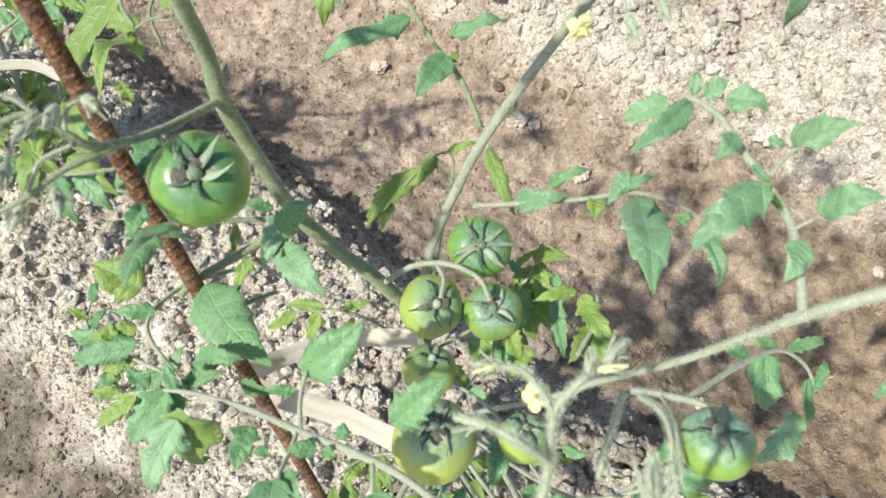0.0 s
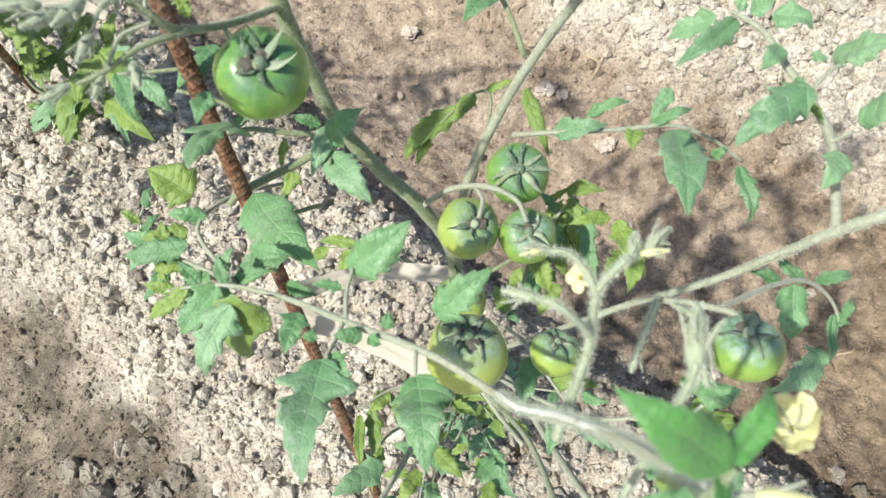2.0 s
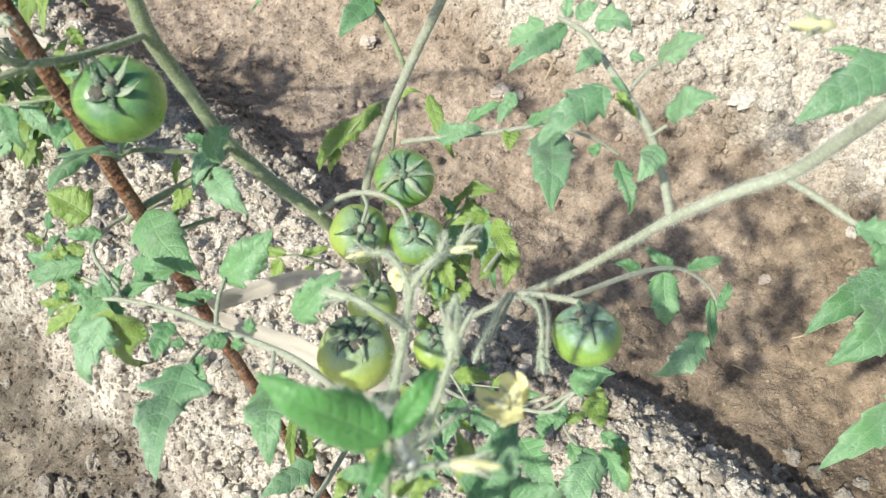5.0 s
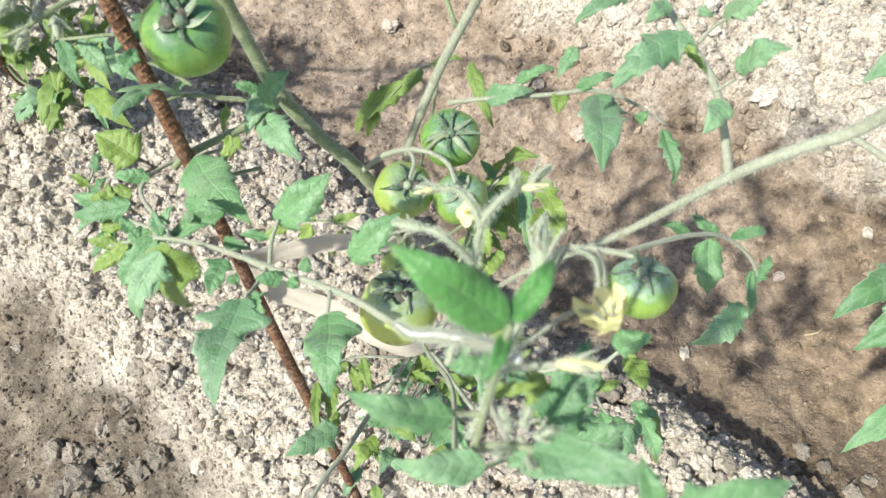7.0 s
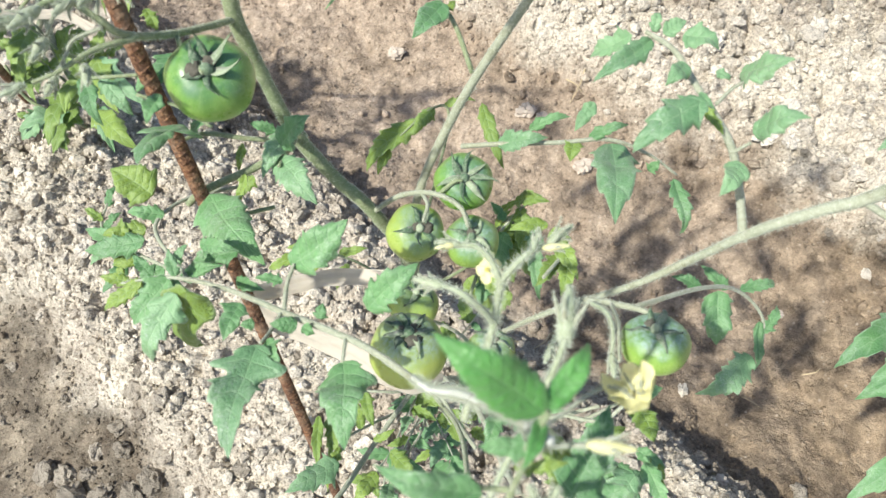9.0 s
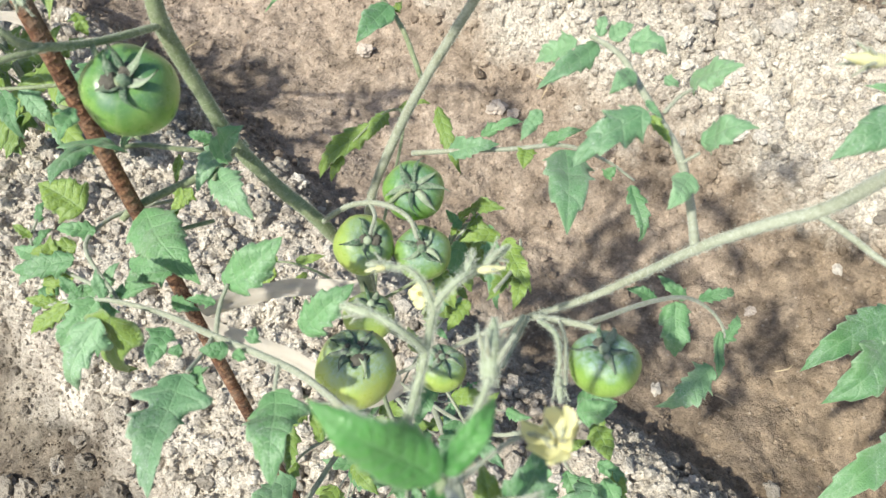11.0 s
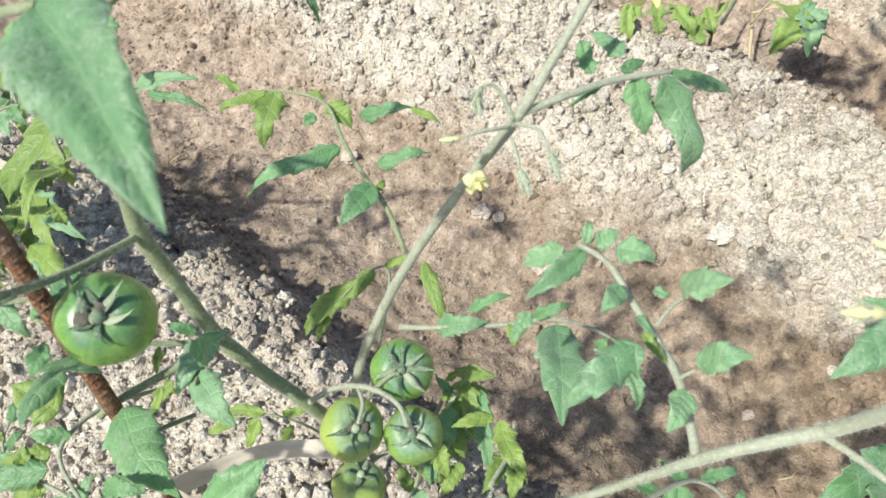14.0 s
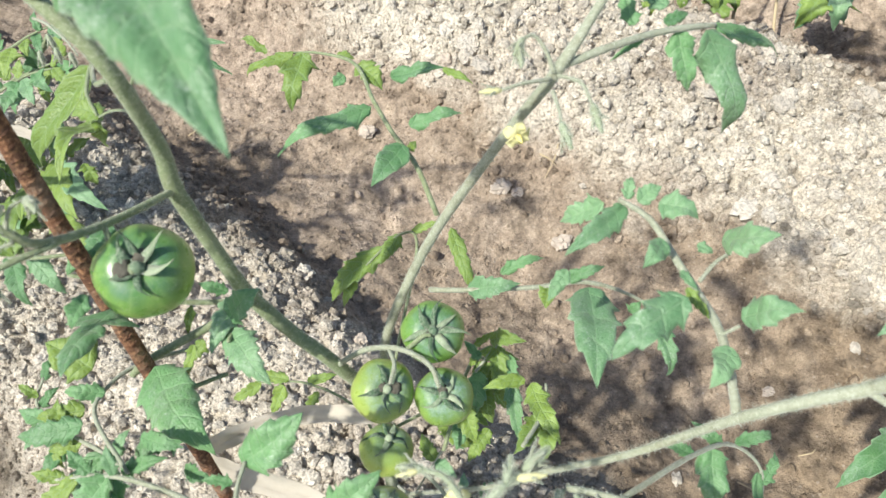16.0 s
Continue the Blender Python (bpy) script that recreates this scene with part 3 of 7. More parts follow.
def flower(plant, at, axis, size, petals=6, seed=0, openness=0.9):
    """A flower looking along axis, with petals, a cone of anthers and narrow sepals behind."""
    rng = random.Random(seed)
    axis = Vector(axis).normalized()
    x = axis.orthogonal().normalized()
    m = Matrix((x, axis.cross(x), axis)).transposed().to_4x4()
    m.translation = at

    def strips(count, ln, wd, lift, turn):
        verts, faces = [], []
        for s in range(count):
            an = 2 * math.pi * (s + turn + rng.uniform(-.14, .14)) / count
            o, cur, tilt = len(verts), lift + rng.uniform(-0.3, 0.3), rng.uniform(-0.35, 0.35)
            for i in range(13):
                u = i / 12
                rr = ln * (0.08 + 0.92 * u) * (1 - 0.18 * u * abs(cur))
                w = wd * math.sin(math.pi * (0.12 + 0.84 * u)) ** 0.6 * (0.55 + 0.6 * u)
                row = []
                for v in (-1, -0.5, 0, 0.5, 1):
                    z = ln * (cur * u * u + 0.10 * abs(v) * math.sin(math.pi * u) + 0.09 * v * math.sin(8 * u + s * 2.1) + 0.05 * math.sin(9 * u + s) * u + tilt * v * u * 0.3)
                    row.append((rr * math.cos(an) - v * w * math.sin(an), rr * math.sin(an) + v * w * math.cos(an), z))
                verts += row + [(a, b, c - 0.00025) for a, b, c in reversed(row)]
                if i:
                    p, q = o + (i - 1) * 10, o + i * 10
                    faces.extend([(p + j, p + (j + 1) % 10, q + (j + 1) % 10, q + j) for j in range(10)])
        return verts, faces

    v, f = strips(petals, size, size * 0.46, -0.6 * openness, 0)
    ob = part("flower", mesh_of("flower", v, f, [PETAL]), plant, "pale yellow open blossom", m)
    v, f, _ = tube_data([(0, 0, 0, size * .16), (0, 0, size * .35, size * .17), (0, 0, size * .75, size * .05)], 10, 4, 0.03, seed)
    part("anther_cone", mesh_of("anther_cone", v, f, [CONE]), ob, "deep yellow cone", m)
    v, f = strips(5, size * 0.6, size * 0.06, -0.9, 0.5)
    part("calyx", mesh_of("calyx", [(a, b, c - size * 0.1) for a, b, c in v], f, [PALE]), ob, "narrow green sepals", m)
    return ob


def bud(plant, at, axis, size, seed=0, mat=None):
    """A closed or withered blossom: a hairy pointed cup with narrow sepals that stand off it."""
    rng = random.Random(seed)
    a = Vector(axis).normalized()
    x = a.orthogonal().normalized()
    y = a.cross(x)
    p = [Vector(at) + a * size * t for t in (0, 0.25, 0.6, 1.0)]
    rows = [(*q, size * r) for q, r in zip(p, (0.06, 0.15, 0.13, 0.03))]
    v, f, s = tube_data(rows, 9, 5, 0.08, seed, 0.0015 if mat is None else 0.0007, 14000)
    ob = part("bud", mesh_of("bud", v, f, [mat or FUZZ, HAIR], slots=s), plant, "hairy pale green bud" if mat is None else "pale yellow closed blossom")
    verts, faces, slots = [], [], []
    for k in range(5):
        an = 2 * math.pi * (k + rng.uniform(-0.2, 0.2)) / 5
        o = x * math.cos(an) + y * math.sin(an)
        out = rng.uniform(0.18, 0.45)
        q = [Vector(at) + a * size * 0.1, Vector(at) + a * size * 0.45 + o * size * out * 0.45, Vector(at) + a * size * rng.uniform(0.6, 0.95) + o * size * out]
        tv, tf, ts = tube_data([(*c, size * r) for c, r in zip(q, (0.05, 0.05, 0.008))], 5, 4, 0.05, seed + k, 0.0008 if mat is None else 0.0005, 6000)
        n = len(verts)
        verts += tv
        faces += [tuple(i + n for i in g) for g in tf]
        slots += ts
    part("calyx", mesh_of("calyx", verts, faces, [PALE, HAIR], slots=slots), ob)
    return ob


# ---- ground ----
def lattice(ix, iy, seed):
    """Repeatable random numbers 0..1 on whole-number cells."""
    h = (ix.astype(np.int64) * 374761393 + iy.astype(np.int64) * 668265263 + seed * 1442695041) & 0xFFFFFFFF
    h = ((h ^ (h >> 13)) * 1274126177) & 0xFFFFFFFF
    return ((h ^ (h >> 16)) & 0xFFFFFF) / float(0xFFFFFF)


def value_noise(x, y, scale, seed):
    x, y = x * scale, y * scale
    ix, iy = np.floor(x), np.floor(y)
    fx, fy = x - ix, y - iy
    fx, fy = fx * fx * (3 - 2 * fx), fy * fy * (3 - 2 * fy)
    a, b = lattice(ix, iy, seed), lattice(ix + 1, iy, seed)
    c, d = lattice(ix, iy + 1, seed), lattice(ix + 1, iy + 1, seed)
    return (a * (1 - fx) + b * fx) * (1 - fy) + (c * (1 - fx) + d * fx) * fy - 0.5


def lumps(x, y, scale, seed):
    """Rounded lumps, 1 in the middle of each and 0 in the cracks."""
    x, y = x * scale, y * scale
    ix, iy = np.floor(x), np.floor(y)
    best = np.full(x.shape, 9.0)
    for dx in (-1, 0, 1):
        for dy in (-1, 0, 1):
            cx, cy = ix + dx, iy + dy
            px, py = cx + lattice(cx, cy, seed), cy + lattice(cx, cy, seed + 7)
            size = 0.6 + 0.8 * lattice(cx, cy, seed + 13)
            best = np.minimum(best, ((x - px) ** 2 + (y - py) ** 2) / size)
    return np.sqrt(np.maximum(0, 1 - best))


ROW, CREST = 1.08, 0.19


def phase(across):
    """Distance from the crest; the next ridge falls off faster on its far side."""
    p = across - CREST
    p = np.where(p < 0, p * 0.92, p)
    return p + 0.25 * np.maximum(0, p - ROW)


def ridge_share(x, y, wide=0.5):
    across = 0.6 * x + 0.8 * y + 0.10 * value_noise(x, y, 2.3, 5) + 0.05 * value_noise(x, y, 7.0, 6)
    return np.clip(wide + 1.9 * np.cos(2 * np.pi * phase(across) / ROW), 0, 1)


def height(x, y):
    x, y = np.asarray(x, float), np.asarray(y, float)
    near = np.clip(1.6 - np.hypot(x - 0.1, y - 0.9) / 3.0, 0, 1)
    across = 0.6 * x + 0.8 * y + 0.06 * value_noise(x, y, 2.3, 5)
    wave = 0.5 + 0.5 * np.cos(2 * np.pi * phase(across) / ROW)
    r = ridge_share(x, y)
    z = 0.115 * wave ** 0.8 - 0.035
    out = np.maximum(np.maximum(-1.3 - x, x - 1.35), np.maximum(-0.1 - y, y - 2.1))
    fine = np.clip(1 - out / 0.2, 0, 1)
    z += 0.030 * value_noise(x, y, 5, 1) * np.clip(1 - out / 3, 0, 1) + fine * (0.016 * value_noise(x, y, 13, 2) + 0.006 * value_noise(x, y, 40, 3))
    z += fine * r * (0.044 * lumps(x, y, 20, 20) + 0.042 * lumps(x, y, 38, 21) + 0.021 * lumps(x, y, 74, 22) + 0.008 * lumps(x, y, 130, 26))
    z += fine * (1 - r) * (0.010 * value_noise(x, y, 75, 4) + 0.018 * value_noise(x, y, 26, 25) + 0.010 * lumps(x, y, 30, 28) * np.clip(value_noise(x, y, 6, 29) * 5, 0, 1) + 0.008 * lumps(x, y, 45, 23) * np.clip(value_noise(x, y, 9, 24) * 6, 0, 1))
    return z * near


def axis_steps(lo, hi, step, far):
    mid = np.arange(lo, hi, step)
    out = [step * 1.5]
    while sum(out) < far:
        out.append(out[-1] * 1.22)
    tail = np.cumsum(out)
    return np.concatenate([lo - tail[::-1], mid, mid[-1] + tail])


def make_ground():
    xs, ys = axis_steps(-1.35, 1.4, 0.005, 260), axis_steps(-0.15, 2.15, 0.005, 260)
    gx, gy = np.meshgrid(xs, ys)
    gz = height(gx, gy)
    verts = np.stack([gx.ravel(), gy.ravel(), gz.ravel()], 1)
    nx, ny = len(xs), len(ys)
    i, j = np.meshgrid(np.arange(nx - 1), np.arange(ny - 1))
    a = (j * nx + i).ravel()
    quads = np.stack([a, a + 1, a + nx + 1, a + nx], 1)
    me = bpy.data.meshes.new("ground")
    me.vertices.add(len(verts))
    me.vertices.foreach_set("co", verts.ravel())
    me.loops.add(quads.size)
    me.loops.foreach_set("vertex_index", quads.ravel().astype(np.int32))
    me.polygons.add(len(quads))
    me.polygons.foreach_set("loop_start", np.arange(0, quads.size, 4, dtype=np.int32))
    me.polygons.foreach_set("use_smooth", np.ones(len(quads), dtype=bool))
    me.update()
    me.validate()
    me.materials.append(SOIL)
    return tagged(new("ground", me), "ridged field soil, pale dry clods and brown furrows", "soil", kind="structure")


ground = make_ground()


def lump_shape(seed, detail=2):
    """A broken, rounded crumb of soil about 1 across."""
    bm = bmesh.new()
    bmesh.ops.create_icosphere(bm, subdivisions=detail, radius=0.5)
    off = Vector((seed * 3.1, seed * 1.7, 0.4))
    for v in bm.verts:
        n = v.co.normalized()
        k = 1 + 0.42 * noise.noise(n * 1.5 + off) + 0.40 * noise.noise(n * 3.2 + off) + 0.26 * noise.noise(n * 7 + off)
        v.co = Vector((v.co.x * k, v.co.y * k * 0.86, v.co.z * k * 0.72))
    verts = np.array([v.co[:] for v in bm.verts])
    faces = np.array([[v.index for v in f.verts] for f in bm.faces])
    bm.free()
    return verts, faces


SHAPES = [lump_shape(s, 1) for s in range(12)]
SMALL = [lump_shape(s + 20, 0) for s in range(14)]


def grain_shape(seed):
    """A sharp grain with eight faces, about 1 across."""
    rng = np.random.default_rng(seed)
    v = np.array([(1, 0, 0), (-1, 0, 0), (0, 1, 0), (0, -1, 0), (0, 0, 1), (0, 0, -1)]) * rng.uniform(0.3, 0.6, (6, 1)) + rng.uniform(-0.12, 0.12, (6, 3))
    return v, np.array([(0, 2, 4), (2, 1, 4), (1, 3, 4), (3, 0, 4), (2, 0, 5), (1, 2, 5), (3, 1, 5), (0, 3, 5)])


GRAINS = [grain_shape(s) for s in range(12)]


def turn_matrices(rng, n):
    q = rng.normal(size=(n, 4))
    q /= np.linalg.norm(q, axis=1)[:, None]
    w, x, y, z = q.T
    return np.stack([1 - 2 * (y * y + z * z), 2 * (x * y - z * w), 2 * (x * z + y * w), 2 * (x * y + z * w), 1 - 2 * (x * x + z * z), 2 * (y * z - x * w), 2 * (x * z - y * w), 2 * (y * z + x * w), 1 - 2 * (x * x + y * y)], 1).reshape(n, 3, 3)


def crumbs(name, count, lo, hi, shapes, seed, furrow, label, sink=0.2):
    """Loose soil crumbs joined into one mesh, thick on the ridges and thin in the furrows."""
    rng = np.random.default_rng(seed)
    x, y = rng.uniform(-1.15, 1.25, count * 3), rng.uniform(-0.1, 2.1, count * 3)
    keep = rng.random(count * 3) < (furrow + (1 - furrow) * ridge_share(x, y, 0.75))
    x, y = x[keep][:count], y[keep][:count]
    n = len(x)
    size = lo * (hi / lo) ** (rng.random(n) ** 2.2)
    z = height(x, y) + size * sink
    rot = turn_matrices(rng, n)
    allv, allf, at = [], [], 0
    which = rng.integers(0, len(shapes), n)
    for k, (v, f) in enumerate(shapes):
        ids = np.where(which == k)[0]
        co = np.einsum("nij,vj->nvi", rot[ids], v) * size[ids][:, None, None] + np.stack([x[ids], y[ids], z[ids]], 1)[:, None, :]
        allv.append(co.reshape(-1, 3))
        allf.append((f[None] + (at + np.arange(len(ids)) * len(v))[:, None, None]).reshape(-1, 3))
        at += len(ids) * len(v)
    verts, tris = np.concatenate(allv), np.concatenate(allf)
    me = bpy.data.meshes.new(name)
    me.vertices.add(len(verts))
    me.vertices.foreach_set("co", verts.ravel())
    me.loops.add(tris.size)
    me.loops.foreach_set("vertex_index", tris.ravel().astype(np.int32))
    me.polygons.add(len(tris))
    me.polygons.foreach_set("loop_start", np.arange(0, tris.size, 3, dtype=np.int32))
    me.polygons.foreach_set("use_smooth", np.zeros(len(tris), dtype=bool))
    me.update()
    me.validate()
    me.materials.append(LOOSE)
    return tagged(new(name, me), label, "soil", kind="stuff")


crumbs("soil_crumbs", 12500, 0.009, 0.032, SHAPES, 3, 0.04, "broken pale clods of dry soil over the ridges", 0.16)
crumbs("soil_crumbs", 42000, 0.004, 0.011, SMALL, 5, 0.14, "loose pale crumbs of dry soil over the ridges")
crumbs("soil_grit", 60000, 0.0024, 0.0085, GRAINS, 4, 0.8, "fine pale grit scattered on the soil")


def make_clods(extra):
    """The larger clods, each lying by itself."""
    rng = random.Random(11)
    meshes = []
    for k, (v, f) in enumerate([lump_shape(s + 40, 3) for s in range(8)]):
        me = bpy.data.meshes.new("clod")
        me.from_pydata([tuple(q) for q in v], [], [tuple(int(i) for i in t) for t in f])
        me.polygons.foreach_set("use_smooth", [False] * len(me.polygons))
        me.materials.append(CLOD)
        meshes.append(me)
    own = []
    for me in meshes:
        twin = me.copy()
        twin.materials.clear()
        twin.materials.append(CLOD_GREY)
        own.append(twin)
    made = 0
    while made < 270:
        x, y = rng.uniform(-0.95, 1.1), rng.uniform(0.0, 1.75)
        if rng.random() > ridge_share(np.array([x]), np.array([y]))[0] + 0.02:
            continue
        s = 0.016 + 0.024 * rng.random() ** 2
        z = float(height(np.array([x]), np.array([y]))[0])
        m = Matrix.LocRotScale((x, y, z + s * 0.14), Euler((rng.uniform(-.6, .6), rng.uniform(-.6, .6), rng.uniform(0, 6.28))), (s, s, s))
        part("clod", rng.choice(meshes if y > 0.85 else meshes + own), ground, "", m)
        made += 1
    made = 0
    while made < 60:
        # flat crusts lying on the far ridge
        x, y = rng.uniform(-0.3, 1.5), rng.uniform(0.8, 1.5)
        if rng.random() > ridge_share(np.array([x]), np.array([y]))[0]:
            continue
        s = 0.022 + 0.034 * rng.random() ** 1.5
        z = float(height(np.array([x]), np.array([y]))[0])
        m = Matrix.LocRotScale((x, y, z + s * 0.10), Euler((rng.uniform(-.35, .35), rng.uniform(-.35, .35), rng.uniform(0, 6.28))), (s, s * rng.uniform(0.7, 1.2), s * 0.45))
        part("clod", rng.choice(meshes), ground, "", m)
        made += 1
    for at, s in extra:
        z = float(height(np.array([at[0]]), np.array([at[1]]))[0])
        m = Matrix.LocRotScale((at[0], at[1], z + s * 0.12), Euler((rng.uniform(-.5, .5), rng.uniform(-.5, .5), rng.uniform(0, 6.28))), (s, s, s))
        part("clod", rng.choice(own), ground, "", m)


# ---- rebar stake and the cloth tie round it ----
def rebar(pts, radius, label, ribs=True, seed=0):
    """A ribbed steel bar driven into the soil."""
    a, b = Vector(pts[0]), Vector(pts[1])
    ob = thing("rebar_stake", a, label, "stake")
    v, f, _ = tube_data([(*a, radius), (*a.lerp(b, 0.5), radius), (*b, radius)], 14, 60, 0.035, seed)
    part("bar", mesh_of("bar", v, f, [RUST]), ob)
    if ribs:
        d = (b - a).normalized()
        x = d.orthogonal().normalized()
        y = d.cross(x)
        verts, faces = [], []
        n = int((b - a).length / 0.0075)
        for i in range(n):
            for half in (0, 1):
                o = len(verts)
                for j in range(9):
                    an = math.pi * (j / 8 * 0.86 + 0.07 + half)
                    c = a + d * (0.0075 * (i + 0.5 * half) + 0.006 * (j / 8))
                    rad = math.cos(an) * x + math.sin(an) * y
                    up = 0.0008 * math.sin(math.pi * j / 8) ** 0.4
                    verts += [c + rad * radius * 0.97 - d * 0.0011, c + rad * (radius + up), c + rad * radius * 0.97 + d * 0.0011]
                    if j:
                        p, q = o + 3 * (j - 1), o + 3 * j
                        faces += [(p, p + 1, q + 1, q), (p + 1, p + 2, q + 2, q + 1)]
        part("ribs", mesh_of("ribs", verts, faces, [RUST]), ob)
    return ob


rebar([(-0.089, 0.065, 0.03), (-0.192, 0.378, 1.03)], 0.0058, "rusty ribbed steel bar pushed slantwise into the ridge")
rebar([(-0.942, 0.933, 0.040), (-0.619, 0.631, 0.665)], 0.0072, "thin brown rusty bar beside the next plant", False, 3)


def ribbon(name, pts, width, face, label, mat, seed=0):
    """A strip of cloth along pts, creased lengthwise."""
    line = smooth_line([(*p, 0) for p in pts], 8)
    ob = thing(name, pts[0], label, "tie")
    verts, faces = [], []
    n = len(line)
    for i, q in enumerate(line):
        d = Vector(line[min(n - 1, i + 1)][:3] - line[max(0, i - 1)][:3]).normalized()
        side = d.cross(Vector(face)).normalized()
        nrm = side.cross(d)
        for j in range(7):
            v = j / 6 * 2 - 1
            wob = 0.0012 * math.sin(v * 6 + i * 0.35 + seed) + 0.0007 * math.sin(v * 13 + i * 0.9)
            verts.append(Vector(q[:3]) + side * v * width * 0.5 * (1 + 0.06 * math.sin(i * 1.3)) + nrm * wob)
        if i:
            for j in range(6):
                a, b = (i - 1) * 7 + j, i * 7 + j
                faces.append((a, a + 1, b + 1, b))
    m = len(verts)
    verts += [v - Vector(face).normalized() * 0.0006 for v in verts]
    faces += [tuple(reversed([q + m for q in f])) for f in faces]
    part("strip", mesh_of("strip", verts, faces, [mat]), ob)
    return ob


ribbon("plant_tie", [(-0.171, 0.268, 0.626), (-0.149, 0.263, 0.602), (-0.089, 0.251, 0.570), (-0.019, 0.228, 0.539), (0.013, 0.253, 0.504)], 0.0205, (0, -0.5, 1), "beige cloth strip tied from the bar round the stem", CLOTH)
ribbon("plant_tie", [(-0.175, 0.276, 0.616), (-0.151, 0.308, 0.575), (-0.098, 0.331, 0.560), (-0.023, 0.331, 0.559)], 0.0175, (0, -0.6, 1), "beige cloth strip looped behind the stem", CLOTH, 2)
ribbon("plant_tie", [(-0.687, 0.652, 0.581), (-0.628, 0.658, 0.589), (-0.589, 0.692, 0.568), (-0.540, 0.711, 0.550), (-0.506, 0.705, 0.532)], 0.013, (0, -0.6, 1), "whitish strip tied from the second bar to its plant", CLOTH, 4)


# ---- the tomato plant ----
plant = thing("tomato_plant", (-0.044, 0.312, 0.085), "sprawling tomato plant with green unripe fruit, on a soil ridge", "plant")
stem("main_stem", [(-0.046, 0.314, 0.02, 0.0085), (-0.044, 0.315, 0.2, 0.0078), (-0.03, 0.318, 0.45, 0.007), (-0.018, 0.318, 0.62, 0.0062), (-0.041, 0.321, 0.708, 0.00558), (-0.071, 0.334, 0.740, 0.00558), (-0.097, 0.346, 0.782, 0.00558), (-0.110, 0.358, 0.824, 0.00522), (-0.120, 0.368, 0.875, 0.00576), (-0.119, 0.375, 0.907, 0.00504), (-0.118, 0.372, 0.962, 0.0048), (-0.128, 0.378, 0.985, 0.0045), (-0.151, 0.393, 1.002, 0.0042), (-0.185, 0.413, 1.022, 0.0036)], STEM, plant, "thick hairy green stem", 0.0019, 7000, 14)
stem("branch", [(-0.03, 0.318, 0.42, 0.006), (-0.016, 0.347, 0.623, 0.00406), (-0.006, 0.358, 0.691, 0.00385), (0.017, 0.384, 0.742, 0.00385), (0.042, 0.402, 0.789, 0.0037), (0.085, 0.409, 0.874, 0.0034), (0.114, 0.409, 0.931, 0.0037), (0.135, 0.426, 0.962, 0.00266), (0.159, 0.451, 0.996, 0.00251), (0.174, 0.464, 1.016, 0.00222)], PALE, plant, "pale green rising branch", 0.0018, 5000, 11, 1)
stem("branch", [(-0.04, 0.315, 0.30, 0.0022), (0.074, 0.243, 0.651, 0.0018), (0.116, 0.241, 0.709, 0.0022), (0.163, 0.239, 0.761, 0.0023), (0.195, 0.241, 0.801, 0.0027), (0.219, 0.242, 0.833, 0.0031), (0.247, 0.243, 0.858, 0.0035), (0.271, 0.244, 0.874, 0.0038), (0.283, 0.240, 0.910, 0.0038), (0.287, 0.233, 0.943, 0.0037), (0.297, 0.231, 0.978, 0.0035)], PALE, plant, "long pale side branch", 0.0019, 7000, 12, 2)
stem("branch", [(-0.045, 0.31, 0.12, 0.006), (-0.016, 0.272, 0.516, 0.00231), (0.015, 0.198, 0.611, 0.00202), (0.046, 0.135, 0.723, 0.0018), (0.062, 0.047, 0.890, 0.0015), (0.075, 0.060, 0.968, 0.0013), (0.081, 0.072, 1.008, 0.001)], STEM, plant, "upright young shoot", 0.0013, 2200, 10, 3)
stem("branch", [(-0.045, 0.312, 0.20, 0.005), (-0.026, 0.273, 0.383, 0.00328), (-0.060, 0.199, 0.416, 0.00312), (-0.083, 0.145, 0.436, 0.00281), (-0.100, 0.105, 0.462, 0.00234), (-0.115, 0.058, 0.484, 0.00172)], PALE, plant, "thin low branch", 0.0008, 600, 8, 4)
stem("branch", [(-0.045, 0.312, 0.22, 0.004), (-0.005, 0.271, 0.391, 0.00281), (0.029, 0.224, 0.419, 0.00265), (0.052, 0.186, 0.465, 0.00234)], PALE, plant, "thin low branch", 0.0008, 600, 8, 6)
stem("branch", [(-0.04, 0.312, 0.25, 0.0045), (0.026, 0.267, 0.442, 0.00328), (0.058, 0.204, 0.519, 0.00312), (0.073, 0.153, 0.604, 0.00281), (0.087, 0.105, 0.691, 0.00234)], PALE, plant, "thin low branch", 0.001, 800, 8, 7)
stem("branch", [(-0.091, 0.352, 0.773, 0.0035), (-0.129, 0.333, 0.755, 0.0032), (-0.166, 0.303, 0.760, 0.003), (-0.179, 0.292, 0.755, 0.0026)], STEM, plant, "short green side branch", 0.001, 900, 8, 5)

# fruit
tomato(plant, (-0.115, 0.300, 0.891), 0.0266, (0.26, -0.40, 0.88), "large green unripe tomato with dark shoulders", 6, 1, 0.15, 0.88, 0.12, 0.5, 0.62)
tomato(plant, (-0.002, 0.297, 0.719), 0.0240, (0.30, -0.28, 0.90), "lime green unripe tomato with a dusty withered stalk end", 5, 2, 0.7, 0.86, 0.6, 0.9, 0.7)
tomato(plant, (0.044, 0.295, 0.712), 0.0222, (0.02, -0.25, 0.95), "green tomato with dusty shoulders", 6, 3, 0.3, 0.86, 0.7, 0.3, 0.75)
tomato(plant, (0.035, 0.339, 0.733), 0.0242, (0.08, -0.38, 0.91), "green tomato half covered by its sepals", 7, 4, 0.1, 0.86, 0.45, 0.3, 0.95)
